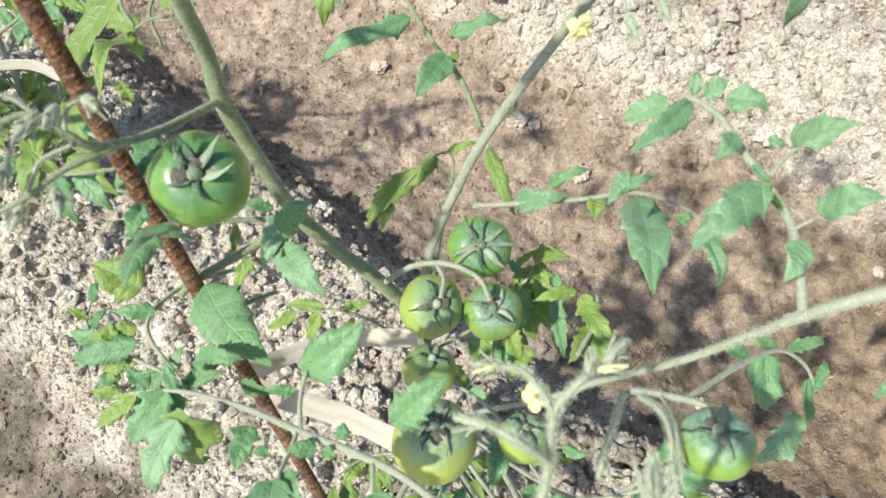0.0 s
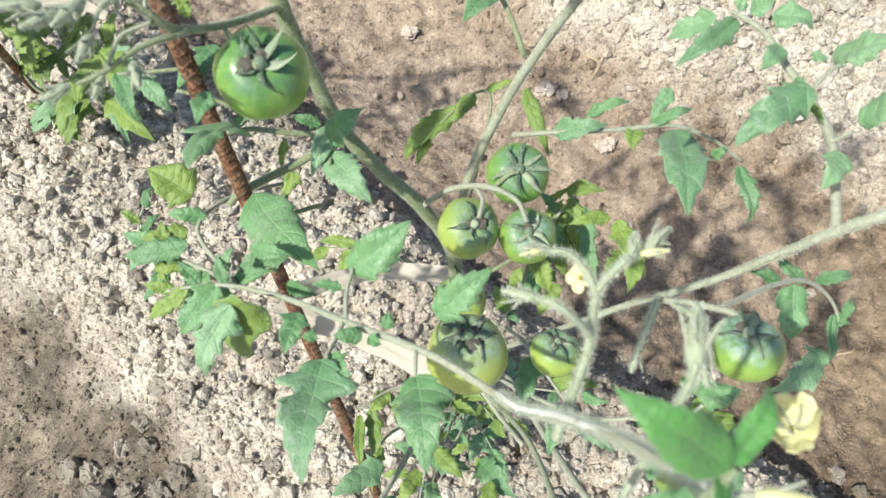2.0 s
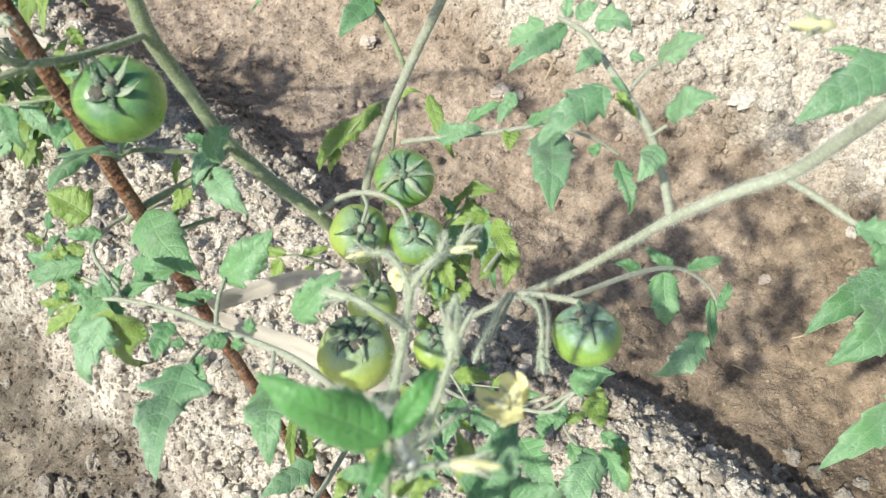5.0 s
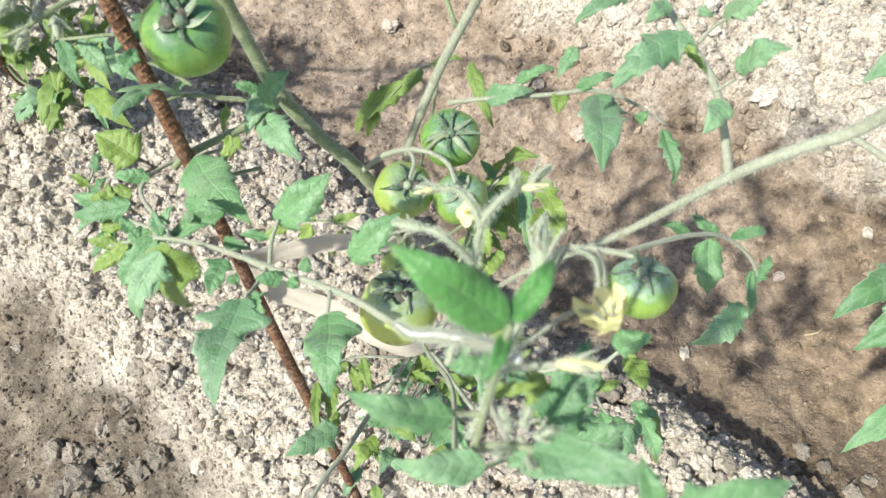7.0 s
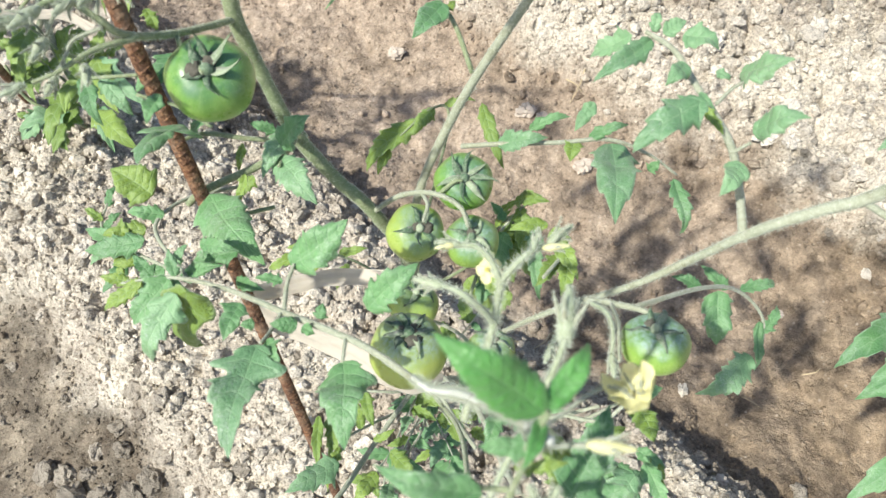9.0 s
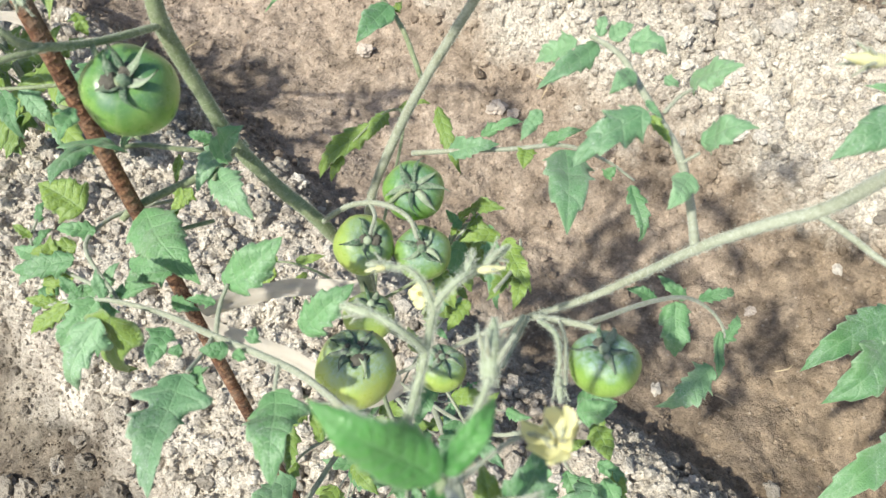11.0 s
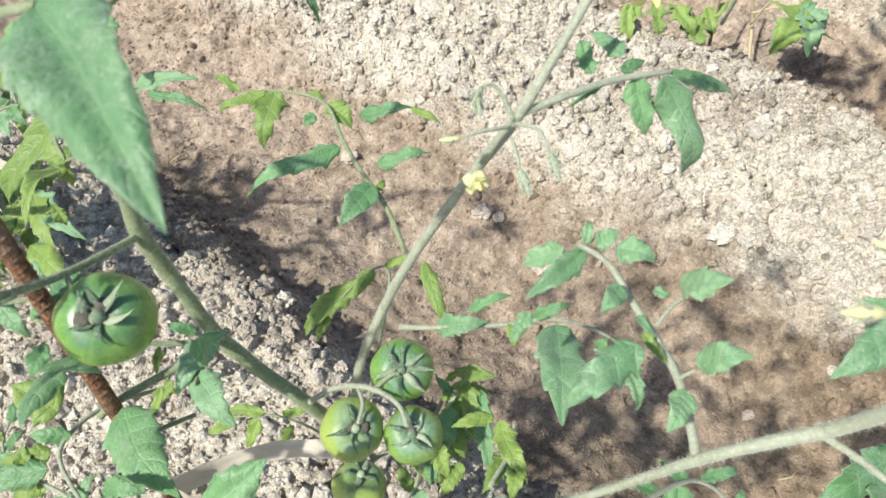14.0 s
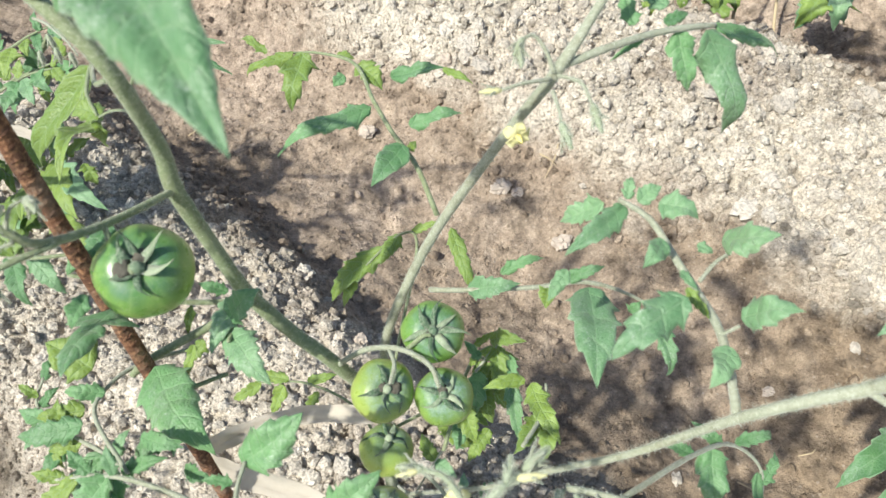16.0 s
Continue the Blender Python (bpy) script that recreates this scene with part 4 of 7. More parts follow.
tomato(plant, (0.163, 0.177, 0.806), 0.0208, (-0.12, 0.34, 0.92), "small green tomato under the side branch, chalky on top", 5, 5, 0.28, 0.76, 1.0, 0.5, 0.9)
tomato(plant, (0.001, 0.200, 0.707), 0.0300, (0.08, 0.28, 0.95), "lime green tomato low on the plant, dusty on its shoulder", 7, 6, 0.9, 0.86, 0.9, 0.7, 0.65)
tomato(plant, (0.064, 0.200, 0.716), 0.0179, (0.05, 0.30, 0.93), "small green tomato with a withered calyx", 6, 7, 0.6, 0.86, 0.8, 0.8, 1.0)
tomato(plant, (-0.012, 0.286, 0.600), 0.0240, (0.2, 0.3, 0.9), "green tomato hidden under leaves", 5, 8, 0.7)
stem("truss", [(-0.120, 0.366, 0.877, 0.00306), (-0.134, 0.321, 0.908, 0.00306), (-0.145, 0.289, 0.937, 0.00297), (-0.153, 0.285, 0.953, 0.0027), (-0.169, 0.289, 0.962, 0.00216), (-0.185, 0.277, 0.962, 0.00162)], STEM, plant, "hairy fruit stalk", 0.0016, 5200, 9, 11)
stem("fruit_stalk", [(-0.135, 0.318, 0.910, 0.00216), (-0.125, 0.302, 0.908, 0.00243), (-0.110, 0.288, 0.910, 0.00216)], STEM, plant, "", 0.001, 3000, 8, 12)
stem("truss", [(-0.140, 0.291, 0.934, 0.00234), (-0.157, 0.273, 0.941, 0.00198), (-0.171, 0.259, 0.940, 0.00162), (-0.185, 0.252, 0.938, 0.00126)], STEM, plant, "", 0.0016, 4800, 8, 13)
stem("truss", [(-0.041, 0.320, 0.711, 0.00312), (-0.015, 0.325, 0.731, 0.00281), (0.012, 0.320, 0.743, 0.00265), (0.034, 0.307, 0.746, 0.00234), (0.042, 0.291, 0.742, 0.00203)], PALE, plant, "hairy fruit stalk", 0.0012, 3200, 9, 14)
stem("fruit_stalk", [(0.003, 0.322, 0.739, 0.00218), (0.009, 0.306, 0.747, 0.00211), (0.007, 0.291, 0.748, 0.00187)], PALE, plant, "", 0.001, 2400, 8, 15)
stem("fruit_stalk", [(0.017, 0.320, 0.743, 0.00234), (0.029, 0.327, 0.751, 0.00225), (0.035, 0.328, 0.751, 0.00198)], STEM, plant, "", 0.001, 2400, 8, 16)
stem("truss", [(0.122, 0.211, 0.792, 0.00265), (0.141, 0.206, 0.798, 0.00265), (0.160, 0.199, 0.803, 0.00234), (0.168, 0.188, 0.802, 0.00203), (0.161, 0.174, 0.824, 0.00187)], PALE, plant, "", 0.0016, 4800, 9, 17)
stem("fruit_stalk", [(0.139, 0.206, 0.798, 0.00172), (0.140, 0.184, 0.814, 0.00164), (0.138, 0.158, 0.823, 0.0014)], PALE, plant, "", 0.0016, 4800, 7, 18)
stem("fruit_stalk", [(0.120, 0.209, 0.795, 0.00187), (0.111, 0.188, 0.801, 0.00172), (0.104, 0.172, 0.805, 0.0014)], PALE, plant, "", 0.0016, 4800, 7, 19)
for k, (at, axis, size) in enumerate((
    ((-0.178, 0.282, 0.962), (-0.3, -0.9, 0.2), 0.022), ((-0.189, 0.276, 0.960), (-0.5, -0.7, 0.3), 0.020), ((-0.153, 0.293, 0.963), (0.1, -0.8, 0.3), 0.019),
    ((-0.144, 0.300, 0.960), (0.6, -0.6, 0.3), 0.019), ((-0.188, 0.251, 0.938), (-0.6, -0.6, 0.1), 0.015), ((-0.159, 0.264, 0.940), (0.4, -0.8, 0.1), 0.019),
    ((-0.176, 0.270, 0.952), (0.1, -0.9, 0.2), 0.021), ((-0.196, 0.277, 0.964), (-0.8, -0.3, 0.3), 0.020), ((-0.162, 0.290, 0.962), (-0.2, -0.9, 0.2), 0.018),
    ((-0.199, 0.288, 0.975), (-0.5, 0.6, 0.3), 0.018), ((-0.173, 0.257, 0.938), (-0.1, -0.9, 0.0), 0.014))):
    bud(plant, at, axis, size, 7 + k)
stem("fruit_stalk", [(-0.167, 0.287, 0.960, 0.00133), (-0.172, 0.279, 0.958, 0.00117), (-0.176, 0.269, 0.952, 0.00094)], PALE, plant, "", 0.0016, 5200, 7, 43)
stem("fruit_stalk", [(-0.163, 0.290, 0.961, 0.0014), (-0.176, 0.295, 0.969, 0.00125), (-0.191, 0.287, 0.973, 0.00101), (-0.199, 0.288, 0.975, 0.00094)], PALE, plant, "", 0.0016, 5200, 7, 44)
stem("fruit_stalk", [(-0.153, 0.283, 0.952, 0.0014), (-0.150, 0.293, 0.960, 0.00117), (-0.144, 0.300, 0.960, 0.00094)], PALE, plant, "", 0.0016, 5200, 7, 45)
stem("fruit_stalk", [(-0.150, 0.282, 0.949, 0.0014), (-0.164, 0.274, 0.948, 0.00125), (-0.168, 0.266, 0.944, 0.00109), (-0.173, 0.257, 0.938, 0.00094)], PALE, plant, "", 0.0016, 5200, 7, 46)
flower(plant, (0.117, 0.094, 0.963), (0.45, -0.30, -0.80), 0.0112, 6, 4, 1.0)
# flower truss over the side branch: a forked downy stalk with withered and half-open blossoms
stem("truss", [(0.052, 0.112, 0.846, 0.0030), (0.057, 0.126, 0.861, 0.0028), (0.064, 0.146, 0.882, 0.0026), (0.068, 0.171, 0.889, 0.0024), (0.073, 0.178, 0.894, 0.0022), (0.081, 0.185, 0.898, 0.0020), (0.090, 0.193, 0.893, 0.0016)], FUZZ, plant, "downy forked flower stalk", 0.0024, 16000, 9, 20)
stem("flower_stalk", [(0.065, 0.152, 0.885, 0.0028), (0.058, 0.154, 0.897, 0.0026), (0.048, 0.158, 0.905, 0.0024), (0.039, 0.165, 0.897, 0.0018)], FUZZ, plant, "", 0.0022, 14000, 8, 21)
stem("flower_stalk", [(0.068, 0.170, 0.889, 0.0026), (0.063, 0.181, 0.893, 0.0024), (0.055, 0.191, 0.891, 0.0022), (0.045, 0.196, 0.884, 0.0018)], FUZZ, plant, "", 0.0022, 14000, 8, 22)
stem("flower_stalk", [(0.066, 0.176, 0.891, 0.0018), (0.064, 0.179, 0.888, 0.0016), (0.062, 0.181, 0.884, 0.0014)], FUZZ, plant, "", 0.0018, 12000, 7, 23)
stem("flower_stalk", [(0.117, 0.208, 0.798, 0.0022), (0.110, 0.192, 0.809, 0.0024), (0.104, 0.178, 0.814, 0.0020), (0.100, 0.169, 0.815, 0.0018)], FUZZ, plant, "", 0.0020, 12000, 8, 81)
stem("flower_stalk", [(0.126, 0.205, 0.800, 0.0024), (0.134, 0.193, 0.812, 0.0024), (0.136, 0.178, 0.818, 0.0020), (0.135, 0.165, 0.815, 0.0018)], FUZZ, plant, "", 0.0020, 12000, 8, 82)
stem("flower_stalk", [(0.066, 0.066, 0.885, 0.0022), (0.080, 0.092, 0.915, 0.0024), (0.090, 0.110, 0.938, 0.0022), (0.094, 0.121, 0.946, 0.0020)], FUZZ, plant, "", 0.0022, 12000, 8, 83)
bud(plant, (0.091, 0.194, 0.893), (0.7, 0.6, 0.1), 0.017, 1)
bud(plant, (0.040, 0.165, 0.897), (-0.9, 0.25, -0.2), 0.018, 2)
bud(plant, (0.046, 0.196, 0.884), (-0.95, 0.1, -0.1), 0.015, 3)
bud(plant, (0.101, 0.170, 0.815), (-0.3, -0.8, 0.1), 0.015, 4)
bud(plant, (0.135, 0.166, 0.815), (0.05, -0.9, 0.1), 0.017, 5)
bud(plant, (0.094, 0.118, 0.943), (0.05, 0.9, 0.25), 0.026, 6)
bud(plant, (0.083, 0.187, 0.898), (0.2, 0.9, 0.2), 0.013, 7)
bud(plant, (0.088, 0.190, 0.895), (0.9, 0.1, 0.1), 0.014, 8, PETAL)
bud(plant, (0.043, 0.196, 0.884), (-0.9, -0.3, 0.1), 0.012, 9, PETAL)
flower(plant, (0.061, 0.181, 0.885), (-0.3, -0.3, 0.75), 0.0075, 5, 3, 0.5)
stem("flower_stalk", [(0.076, 0.071, 0.972, 0.00125), (0.089, 0.083, 0.966, 0.00117), (0.104, 0.095, 0.964, 0.00109), (0.114, 0.095, 0.963, 0.00101)], PALE, plant, "", 0.0014, 4800, 7, 23)
stem("flower_stalk", [(0.076, 0.069, 0.971, 0.00125), (0.088, 0.071, 0.975, 0.0014), (0.099, 0.071, 0.978, 0.00172)], PALE, plant, "", 0.0014, 5200, 7, 24)
bud(plant, (0.097, 0.071, 0.979), (1, -0.05, 0.05), 0.016, 13, PETAL)
flower(plant, (0.092, 0.368, 0.924), (0.2, -0.6, 0.1), 0.0085, 5, 5, 0.5)
flower(plant, (0.175, 0.404, 1.023), (0.05, -0.8, -0.35), 0.0135, 5, 6, 0.25)
stem("flower_stalk", [(0.179, 0.426, 1.032, 0.00144), (0.175, 0.410, 1.028, 0.00135), (0.174, 0.404, 1.023, 0.00117)], STEM, plant, "", 0.0014, 4000, 7, 25)
stem("truss", [(0.113, 0.406, 0.934, 0.0018), (0.107, 0.414, 0.945, 0.0015), (0.100, 0.418, 0.951, 0.0013), (0.092, 0.412, 0.951, 0.001)], PALE, plant, "", 0.0015, 4200, 8, 26)
stem("truss", [(0.111, 0.403, 0.932, 0.0016), (0.095, 0.395, 0.937, 0.0013), (0.083, 0.390, 0.937, 0.001)], PALE, plant, "", 0.0015, 4200, 8, 27)
stem("truss", [(0.115, 0.405, 0.933, 0.0016), (0.127, 0.396, 0.936, 0.0014), (0.133, 0.384, 0.931, 0.0011)], PALE, plant, "", 0.0015, 4200, 8, 28)
stem("truss", [(0.112, 0.398, 0.928, 0.0015), (0.115, 0.385, 0.927, 0.0012), (0.116, 0.377, 0.924, 0.001)], PALE, plant, "", 0.0015, 4200, 8, 29)
bud(plant, (0.092, 0.413, 0.951), (0.1, -0.85, -0.3), 0.016, 14)
bud(plant, (0.083, 0.390, 0.937), (-0.9, -0.2, 0.1), 0.013, 15, PETAL)
bud(plant, (0.133, 0.385, 0.931), (0.25, -0.85, -0.3), 0.018, 16)
bud(plant, (0.116, 0.377, 0.925), (0.3, -0.8, -0.3), 0.017, 17)
bud(plant, (0.095, 0.415, 0.952), (-0.4, -0.8, -0.2), 0.013, 18)
bud(plant, (0.264, 0.265, 0.962), (-0.85, -0.1, 0.2), 0.022, 18, PETAL)
bud(plant, (0.270, 0.278, 0.982), (-0.8, 0.4, 0.2), 0.018, 19, PETAL)

leaf(plant, [(0.100, 0.249, 0.745, 0.0018), (0.117, 0.278, 0.735, 0.0016), (0.119, 0.298, 0.734, 0.0012)], [
    ((0.108, 0.298, 0.735), (0.127, 0.254, 0.733), 0.4, dict(mat=LIME, bend=0.15)),
    ((0.104, 0.300, 0.736), (0.073, 0.293, 0.736), 0.4, dict(mat=LIME)),
    ((0.113, 0.274, 0.734), (0.095, 0.247, 0.733), 0.5, {}),
    ((0.119, 0.274, 0.733), (0.114, 0.242, 0.729), 0.5, dict(mat=LIME)),
], LIME, PALE)
leaf(plant, [(0.141, 0.180, 0.611, 0.0018), (0.165, 0.192, 0.615, 0.0019), (0.187, 0.205, 0.620, 0.0016)], [
    ((0.173, 0.210, 0.624), (0.203, 0.203, 0.641), 0.62, dict(depth=0.3)),
    ((0.187, 0.200, 0.618), (0.199, 0.176, 0.605), 0.6, dict(mat=LIME)),
    ((0.161, 0.187, 0.613), (0.154, 0.165, 0.603), 0.6, {}),
], GREEN, PALE)
leaf(plant, [(0.165, 0.191, 0.615, 0.0017), (0.162, 0.173, 0.595, 0.0016), (0.175, 0.158, 0.575, 0.0014), (0.195, 0.152, 0.571, 0.001)], [
    ((0.200, 0.151, 0.570), (0.151, 0.101, 0.571), 0.5, dict(mat=GREY, depth=0.35)),
    ((0.168, 0.160, 0.577), (0.178, 0.138, 0.565), 0.65, {}),
    ((0.195, 0.168, 0.579), (0.222, 0.155, 0.570), 0.5, {}),
    ((0.210, 0.166, 0.577), (0.218, 0.121, 0.554), 0.3, dict(mat=LIME, fold=0.7, bend=0.15)),
    ((0.162, 0.175, 0.596), (0.184, 0.182, 0.598), 0.5, dict(mat=LIME)),
    ((0.180, 0.156, 0.574), (0.200, 0.139, 0.564), 0.5, {}),
], GREEN, PALE)
leaf(plant, [(0.067, 0.338, 0.657, 0.0016), (0.079, 0.351, 0.665, 0.0015), (0.091, 0.362, 0.672, 0.0012)], [
    ((0.096, 0.351, 0.664), (0.106, 0.287, 0.621), 0.24, dict(fold=0.5, bend=0.12)),
    ((0.079, 0.361, 0.672), (0.109, 0.352, 0.689), 0.5, dict(mat=LIME)),
    ((0.084, 0.358, 0.670), (0.090, 0.319, 0.643), 0.4, dict(mat=LIME, fold=0.5)),
    ((0.071, 0.346, 0.663), (0.057, 0.360, 0.672), 0.5, {}),
    ((0.071, 0.338, 0.657), (0.066, 0.309, 0.626), 0.5, {}),
    ((0.061, 0.316, 0.619), (0.050, 0.287, 0.600), 0.6, {}),
    ((0.080, 0.310, 0.590), (0.060, 0.284, 0.574), 0.5, dict(mat=LIME)),
], GREEN, PALE)
# leaf on the long side branch, spread flat over the furrow
whole = leaf(plant, [(0.218, 0.243, 0.822, 0.0036), (0.210, 0.261, 0.847, 0.0032), (0.200, 0.275, 0.871, 0.003), (0.190, 0.291, 0.880, 0.0028), (0.179, 0.313, 0.884, 0.0026), (0.167, 0.337, 0.888, 0.0022), (0.150, 0.349, 0.891, 0.0018)], [
    ((0.170, 0.270, 0.920), (0.133, 0.242, 0.910), 0.52, dict(teeth=3.2, depth=0.5, fold=0.12, mat=GREY, lobe=0.1)),
    ((0.205, 0.274, 0.890), (0.227, 0.267, 0.912), 0.62, dict(teeth=5, depth=0.3)),
    ((0.211, 0.334, 0.873), (0.228, 0.315, 0.906), 0.58, dict(teeth=4, depth=0.45, mat=GREY)),
    ((0.181, 0.293, 0.888), (0.192, 0.277, 0.883), 0.40, dict(mat=LIME)),
    ((0.179, 0.303, 0.889), (0.187, 0.292, 0.887), 0.40, {}),
    ((0.170, 0.317, 0.898), (0.157, 0.299, 0.899), 0.58, dict(depth=0.1)),
    ((0.205, 0.266, 0.871), (0.190, 0.244, 0.869), 0.60, dict(depth=0.2, mat=GREY)),
    ((0.155, 0.349, 0.885), (0.119, 0.319, 0.878), 0.36, dict(fold=0.6, mat=GREY)),
    ((0.142, 0.347, 0.890), (0.119, 0.349, 0.868), 0.5, dict(fold=0.5)),
], GREY, PALE)
add_leaflets(whole, [
    ((0.172, 0.345, 0.893), (0.193, 0.335, 0.892), 0.75, dict(depth=0.2)),
    ((0.161, 0.347, 0.891), (0.175, 0.356, 0.894), 0.7, dict(depth=0.2)),
    ((0.155, 0.349, 0.891), (0.159, 0.363, 0.894), 0.6, {}),
    ((0.190, 0.319, 0.890), (0.199, 0.315, 0.887), 0.6, dict(depth=0.1)),
    ((0.124, 0.325, 0.852), (0.112, 0.309, 0.841), 0.45, dict(depth=0.1)),
], GREY)
stem("leaf_stalk", [(0.190, 0.300, 0.882, 0.0016), (0.199, 0.310, 0.884, 0.0014), (0.207, 0.316, 0.884, 0.0012)], PALE, plant, "", 0.0008, 900, 7, 31)
stem("leaf_stalk", [(0.199, 0.273, 0.871, 0.0014), (0.208, 0.275, 0.879, 0.0012)], PALE, plant, "", 0.0008, 900, 7, 32)
# leaf across the furrow from the rising branch
leaf(plant, [(0.031, 0.377, 0.731, 0.0026), (0.060, 0.368, 0.747, 0.0024), (0.112, 0.367, 0.754, 0.0022), (0.151, 0.372, 0.753, 0.002), (0.185, 0.370, 0.738, 0.0016), (0.211, 0.363, 0.721, 0.0012)], [
    ((0.061, 0.369, 0.747), (0.101, 0.367, 0.760), 0.48, dict(depth=0.3, mat=GREY)),
    ((0.124, 0.370, 0.754), (0.120, 0.351, 0.750), 0.75, dict(depth=0.1, mat=LIME)),
    ((0.086, 0.378, 0.756), (0.120, 0.390, 0.759), 0.32, dict(fold=0.5)),
    ((0.134, 0.372, 0.755), (0.165, 0.381, 0.762), 0.35, dict(fold=0.6, bend=0.2)),
    ((0.152, 0.366, 0.756), (0.148, 0.281, 0.779), 0.46, dict(lobe=0.2, teeth=3.5, depth=0.35, mat=GREY)),
    ((0.185, 0.358, 0.732), (0.193, 0.363, 0.740), 0.8, dict(depth=0.1)),
    ((0.208, 0.358, 0.722), (0.217, 0.320, 0.695), 0.36, dict(fold=0.7, bend=0.15)),
], GREEN, PALE)
# leaf at the top fork
leaf(plant, [(0.118, 0.410, 0.936, 0.0029), (0.143, 0.420, 0.939, 0.0029), (0.171, 0.435, 0.936, 0.0025), (0.197, 0.446, 0.931, 0.0024), (0.212, 0.452, 0.927, 0.0018)], [
    ((0.206, 0.447, 0.928), (0.231, 0.425, 0.860), 0.34, dict(mat=GREY, bend=0.14, depth=0.25, lobe=0.1)),
    ((0.188, 0.443, 0.931), (0.198, 0.422, 0.902), 0.55, dict(bend=0.12)),
    ((0.212, 0.452, 0.927), (0.268, 0.469, 0.888), 0.2, dict(fold=0.5)),
    ((0.179, 0.444, 0.936), (0.195, 0.454, 0.935), 0.5, {}),
    ((0.168, 0.434, 0.936), (0.148, 0.429, 0.921), 0.22, dict(fold=0.5)),
    ((0.182, 0.456, 0.938), (0.164, 0.476, 0.940), 0.55, dict(mat=GREY)),
    ((0.161, 0.439, 0.939), (0.154, 0.463, 0.944), 0.5, {}),
], GREEN, PALE)
# leaf over the brown furrow
whole = leaf(plant, [(0.038, 0.416, 0.778, 0.0026), (0.022, 0.447, 0.800, 0.0024), (0.003, 0.471, 0.811, 0.0022), (-0.013, 0.498, 0.818, 0.002), (-0.032, 0.540, 0.817, 0.0018), (-0.067, 0.566, 0.806, 0.0015), (-0.098, 0.581, 0.793, 0.0012)], [
    ((0.013, 0.457, 0.813), (-0.009, 0.419, 0.812), 0.52, dict(depth=0.15)),
    ((-0.014, 0.491, 0.819), (-0.081, 0.443, 0.820), 0.25, dict(bend=0.1, fold=0.5)),
    ((-0.083, 0.575, 0.800), (-0.094, 0.532, 0.772), 0.62, dict(mat=LIME, teeth=3.5, depth=0.5)),
    ((-0.092, 0.574, 0.800), (-0.137, 0.564, 0.783), 0.28, dict(mat=LIME)),
    ((-0.121, 0.588, 0.787), (-0.150, 0.605, 0.788), 0.3, dict(mat=LIME)),
    ((-0.030, 0.540, 0.817), (-0.009, 0.520, 0.808), 0.75, dict(mat=LIME)),
    ((-0.002, 0.525, 0.818), (0.042, 0.525, 0.827), 0.36, dict(fold=0.4)),
    ((0.041, 0.524, 0.827), (0.065, 0.511, 0.823), 0.3, dict(mat=LIME)),
    ((0.016, 0.473, 0.818), (0.057, 0.478, 0.825), 0.36, {}),
], GREEN, STEM)
add_leaflets(whole, [
    ((-0.040, 0.529, 0.816), (-0.049, 0.521, 0.811), 0.9, dict(depth=0.1)),
    ((0.016, 0.457, 0.807), (0.022, 0.463, 0.811), 0.8, dict(depth=0.1, mat=LIME)),
    ((-0.050, 0.558, 0.812), (-0.035, 0.555, 0.809), 0.6, dict(mat=LIME)),
], GREEN)
# big leaf close above the main stem
leaf(plant, [(-0.150, 0.392, 1.002, 0.003), (-0.128, 0.366, 1.040, 0.0028), (-0.066, 0.326, 1.078, 0.0024)], [
    ((-0.066, 0.322, 1.074), (-0.074, 0.301, 1.066), 0.6, dict(mat=GREEN, face=(0.5, -0.4, 0.8), teeth=3, depth=0.15, fold=0.5, lobe=0.0)),
    ((-0.066, 0.326, 1.078), (0.002, 0.231, 1.073), 0.35, dict(mat=GREY, face=(0.1, -0.6, 0.8), teeth=7, depth=0.2, puff=2.2, bend=0.08, fold=0.6, twist=0.1, lobe=0.15)),
], GREY, STEM)
leaf(plant, [(-0.071, 0.441, 1.023, 0.0032), (-0.084, 0.422, 1.017, 0.003), (-0.100, 0.405, 1.012, 0.0028), (-0.114, 0.386, 1.006, 0.0026)], [
    ((-0.065, 0.505, 0.994), (-0.062, 0.478, 0.964), 0.35, {}),
    ((-0.021, 0.500, 0.989), (-0.005, 0.476, 0.948), 0.22, dict(fold=0.5)),
], GREEN, STEM)
# leaves at the left of the main stem
leaf(plant, [(-0.128, 0.379, 0.959, 0.0022), (-0.154, 0.402, 0.934, 0.002), (-0.204, 0.474, 0.881, 0.0018), (-0.198, 0.446, 0.882, 0.0016), (-0.186, 0.427, 0.880, 0.0012)], [
    ((-0.207, 0.477, 0.878), (-0.270, 0.442, 0.807), 0.26, dict(mat=LIME, depth=0.2, fold=0.6, bend=0.03, twist=0.1, lobe=0.0)),
    ((-0.201, 0.449, 0.856), (-0.203, 0.379, 0.867), 0.28, dict(mat=LIME, depth=0.3, fold=0.5, bend=0.1, lobe=0.3)),
    ((-0.191, 0.430, 0.871), (-0.194, 0.428, 0.846), 0.5, dict(depth=0.1)),
    ((-0.183, 0.426, 0.880), (-0.211, 0.441, 0.868), 0.55, {}),
    ((-0.223, 0.430, 0.826), (-0.218, 0.423, 0.809), 0.7, dict(mat=LIME, lobe=0.5)),
    ((-0.245, 0.463, 0.836), (-0.257, 0.447, 0.815), 0.4, dict(mat=GREY)),
], LIME, STEM)
stem("leaf_stalk", [(-0.139, 0.396, 0.917, 0.0012), (-0.165, 0.416, 0.896, 0.0012), (-0.184, 0.426, 0.880, 0.001)], STEM, plant, "", 0.0008, 900, 7, 71)
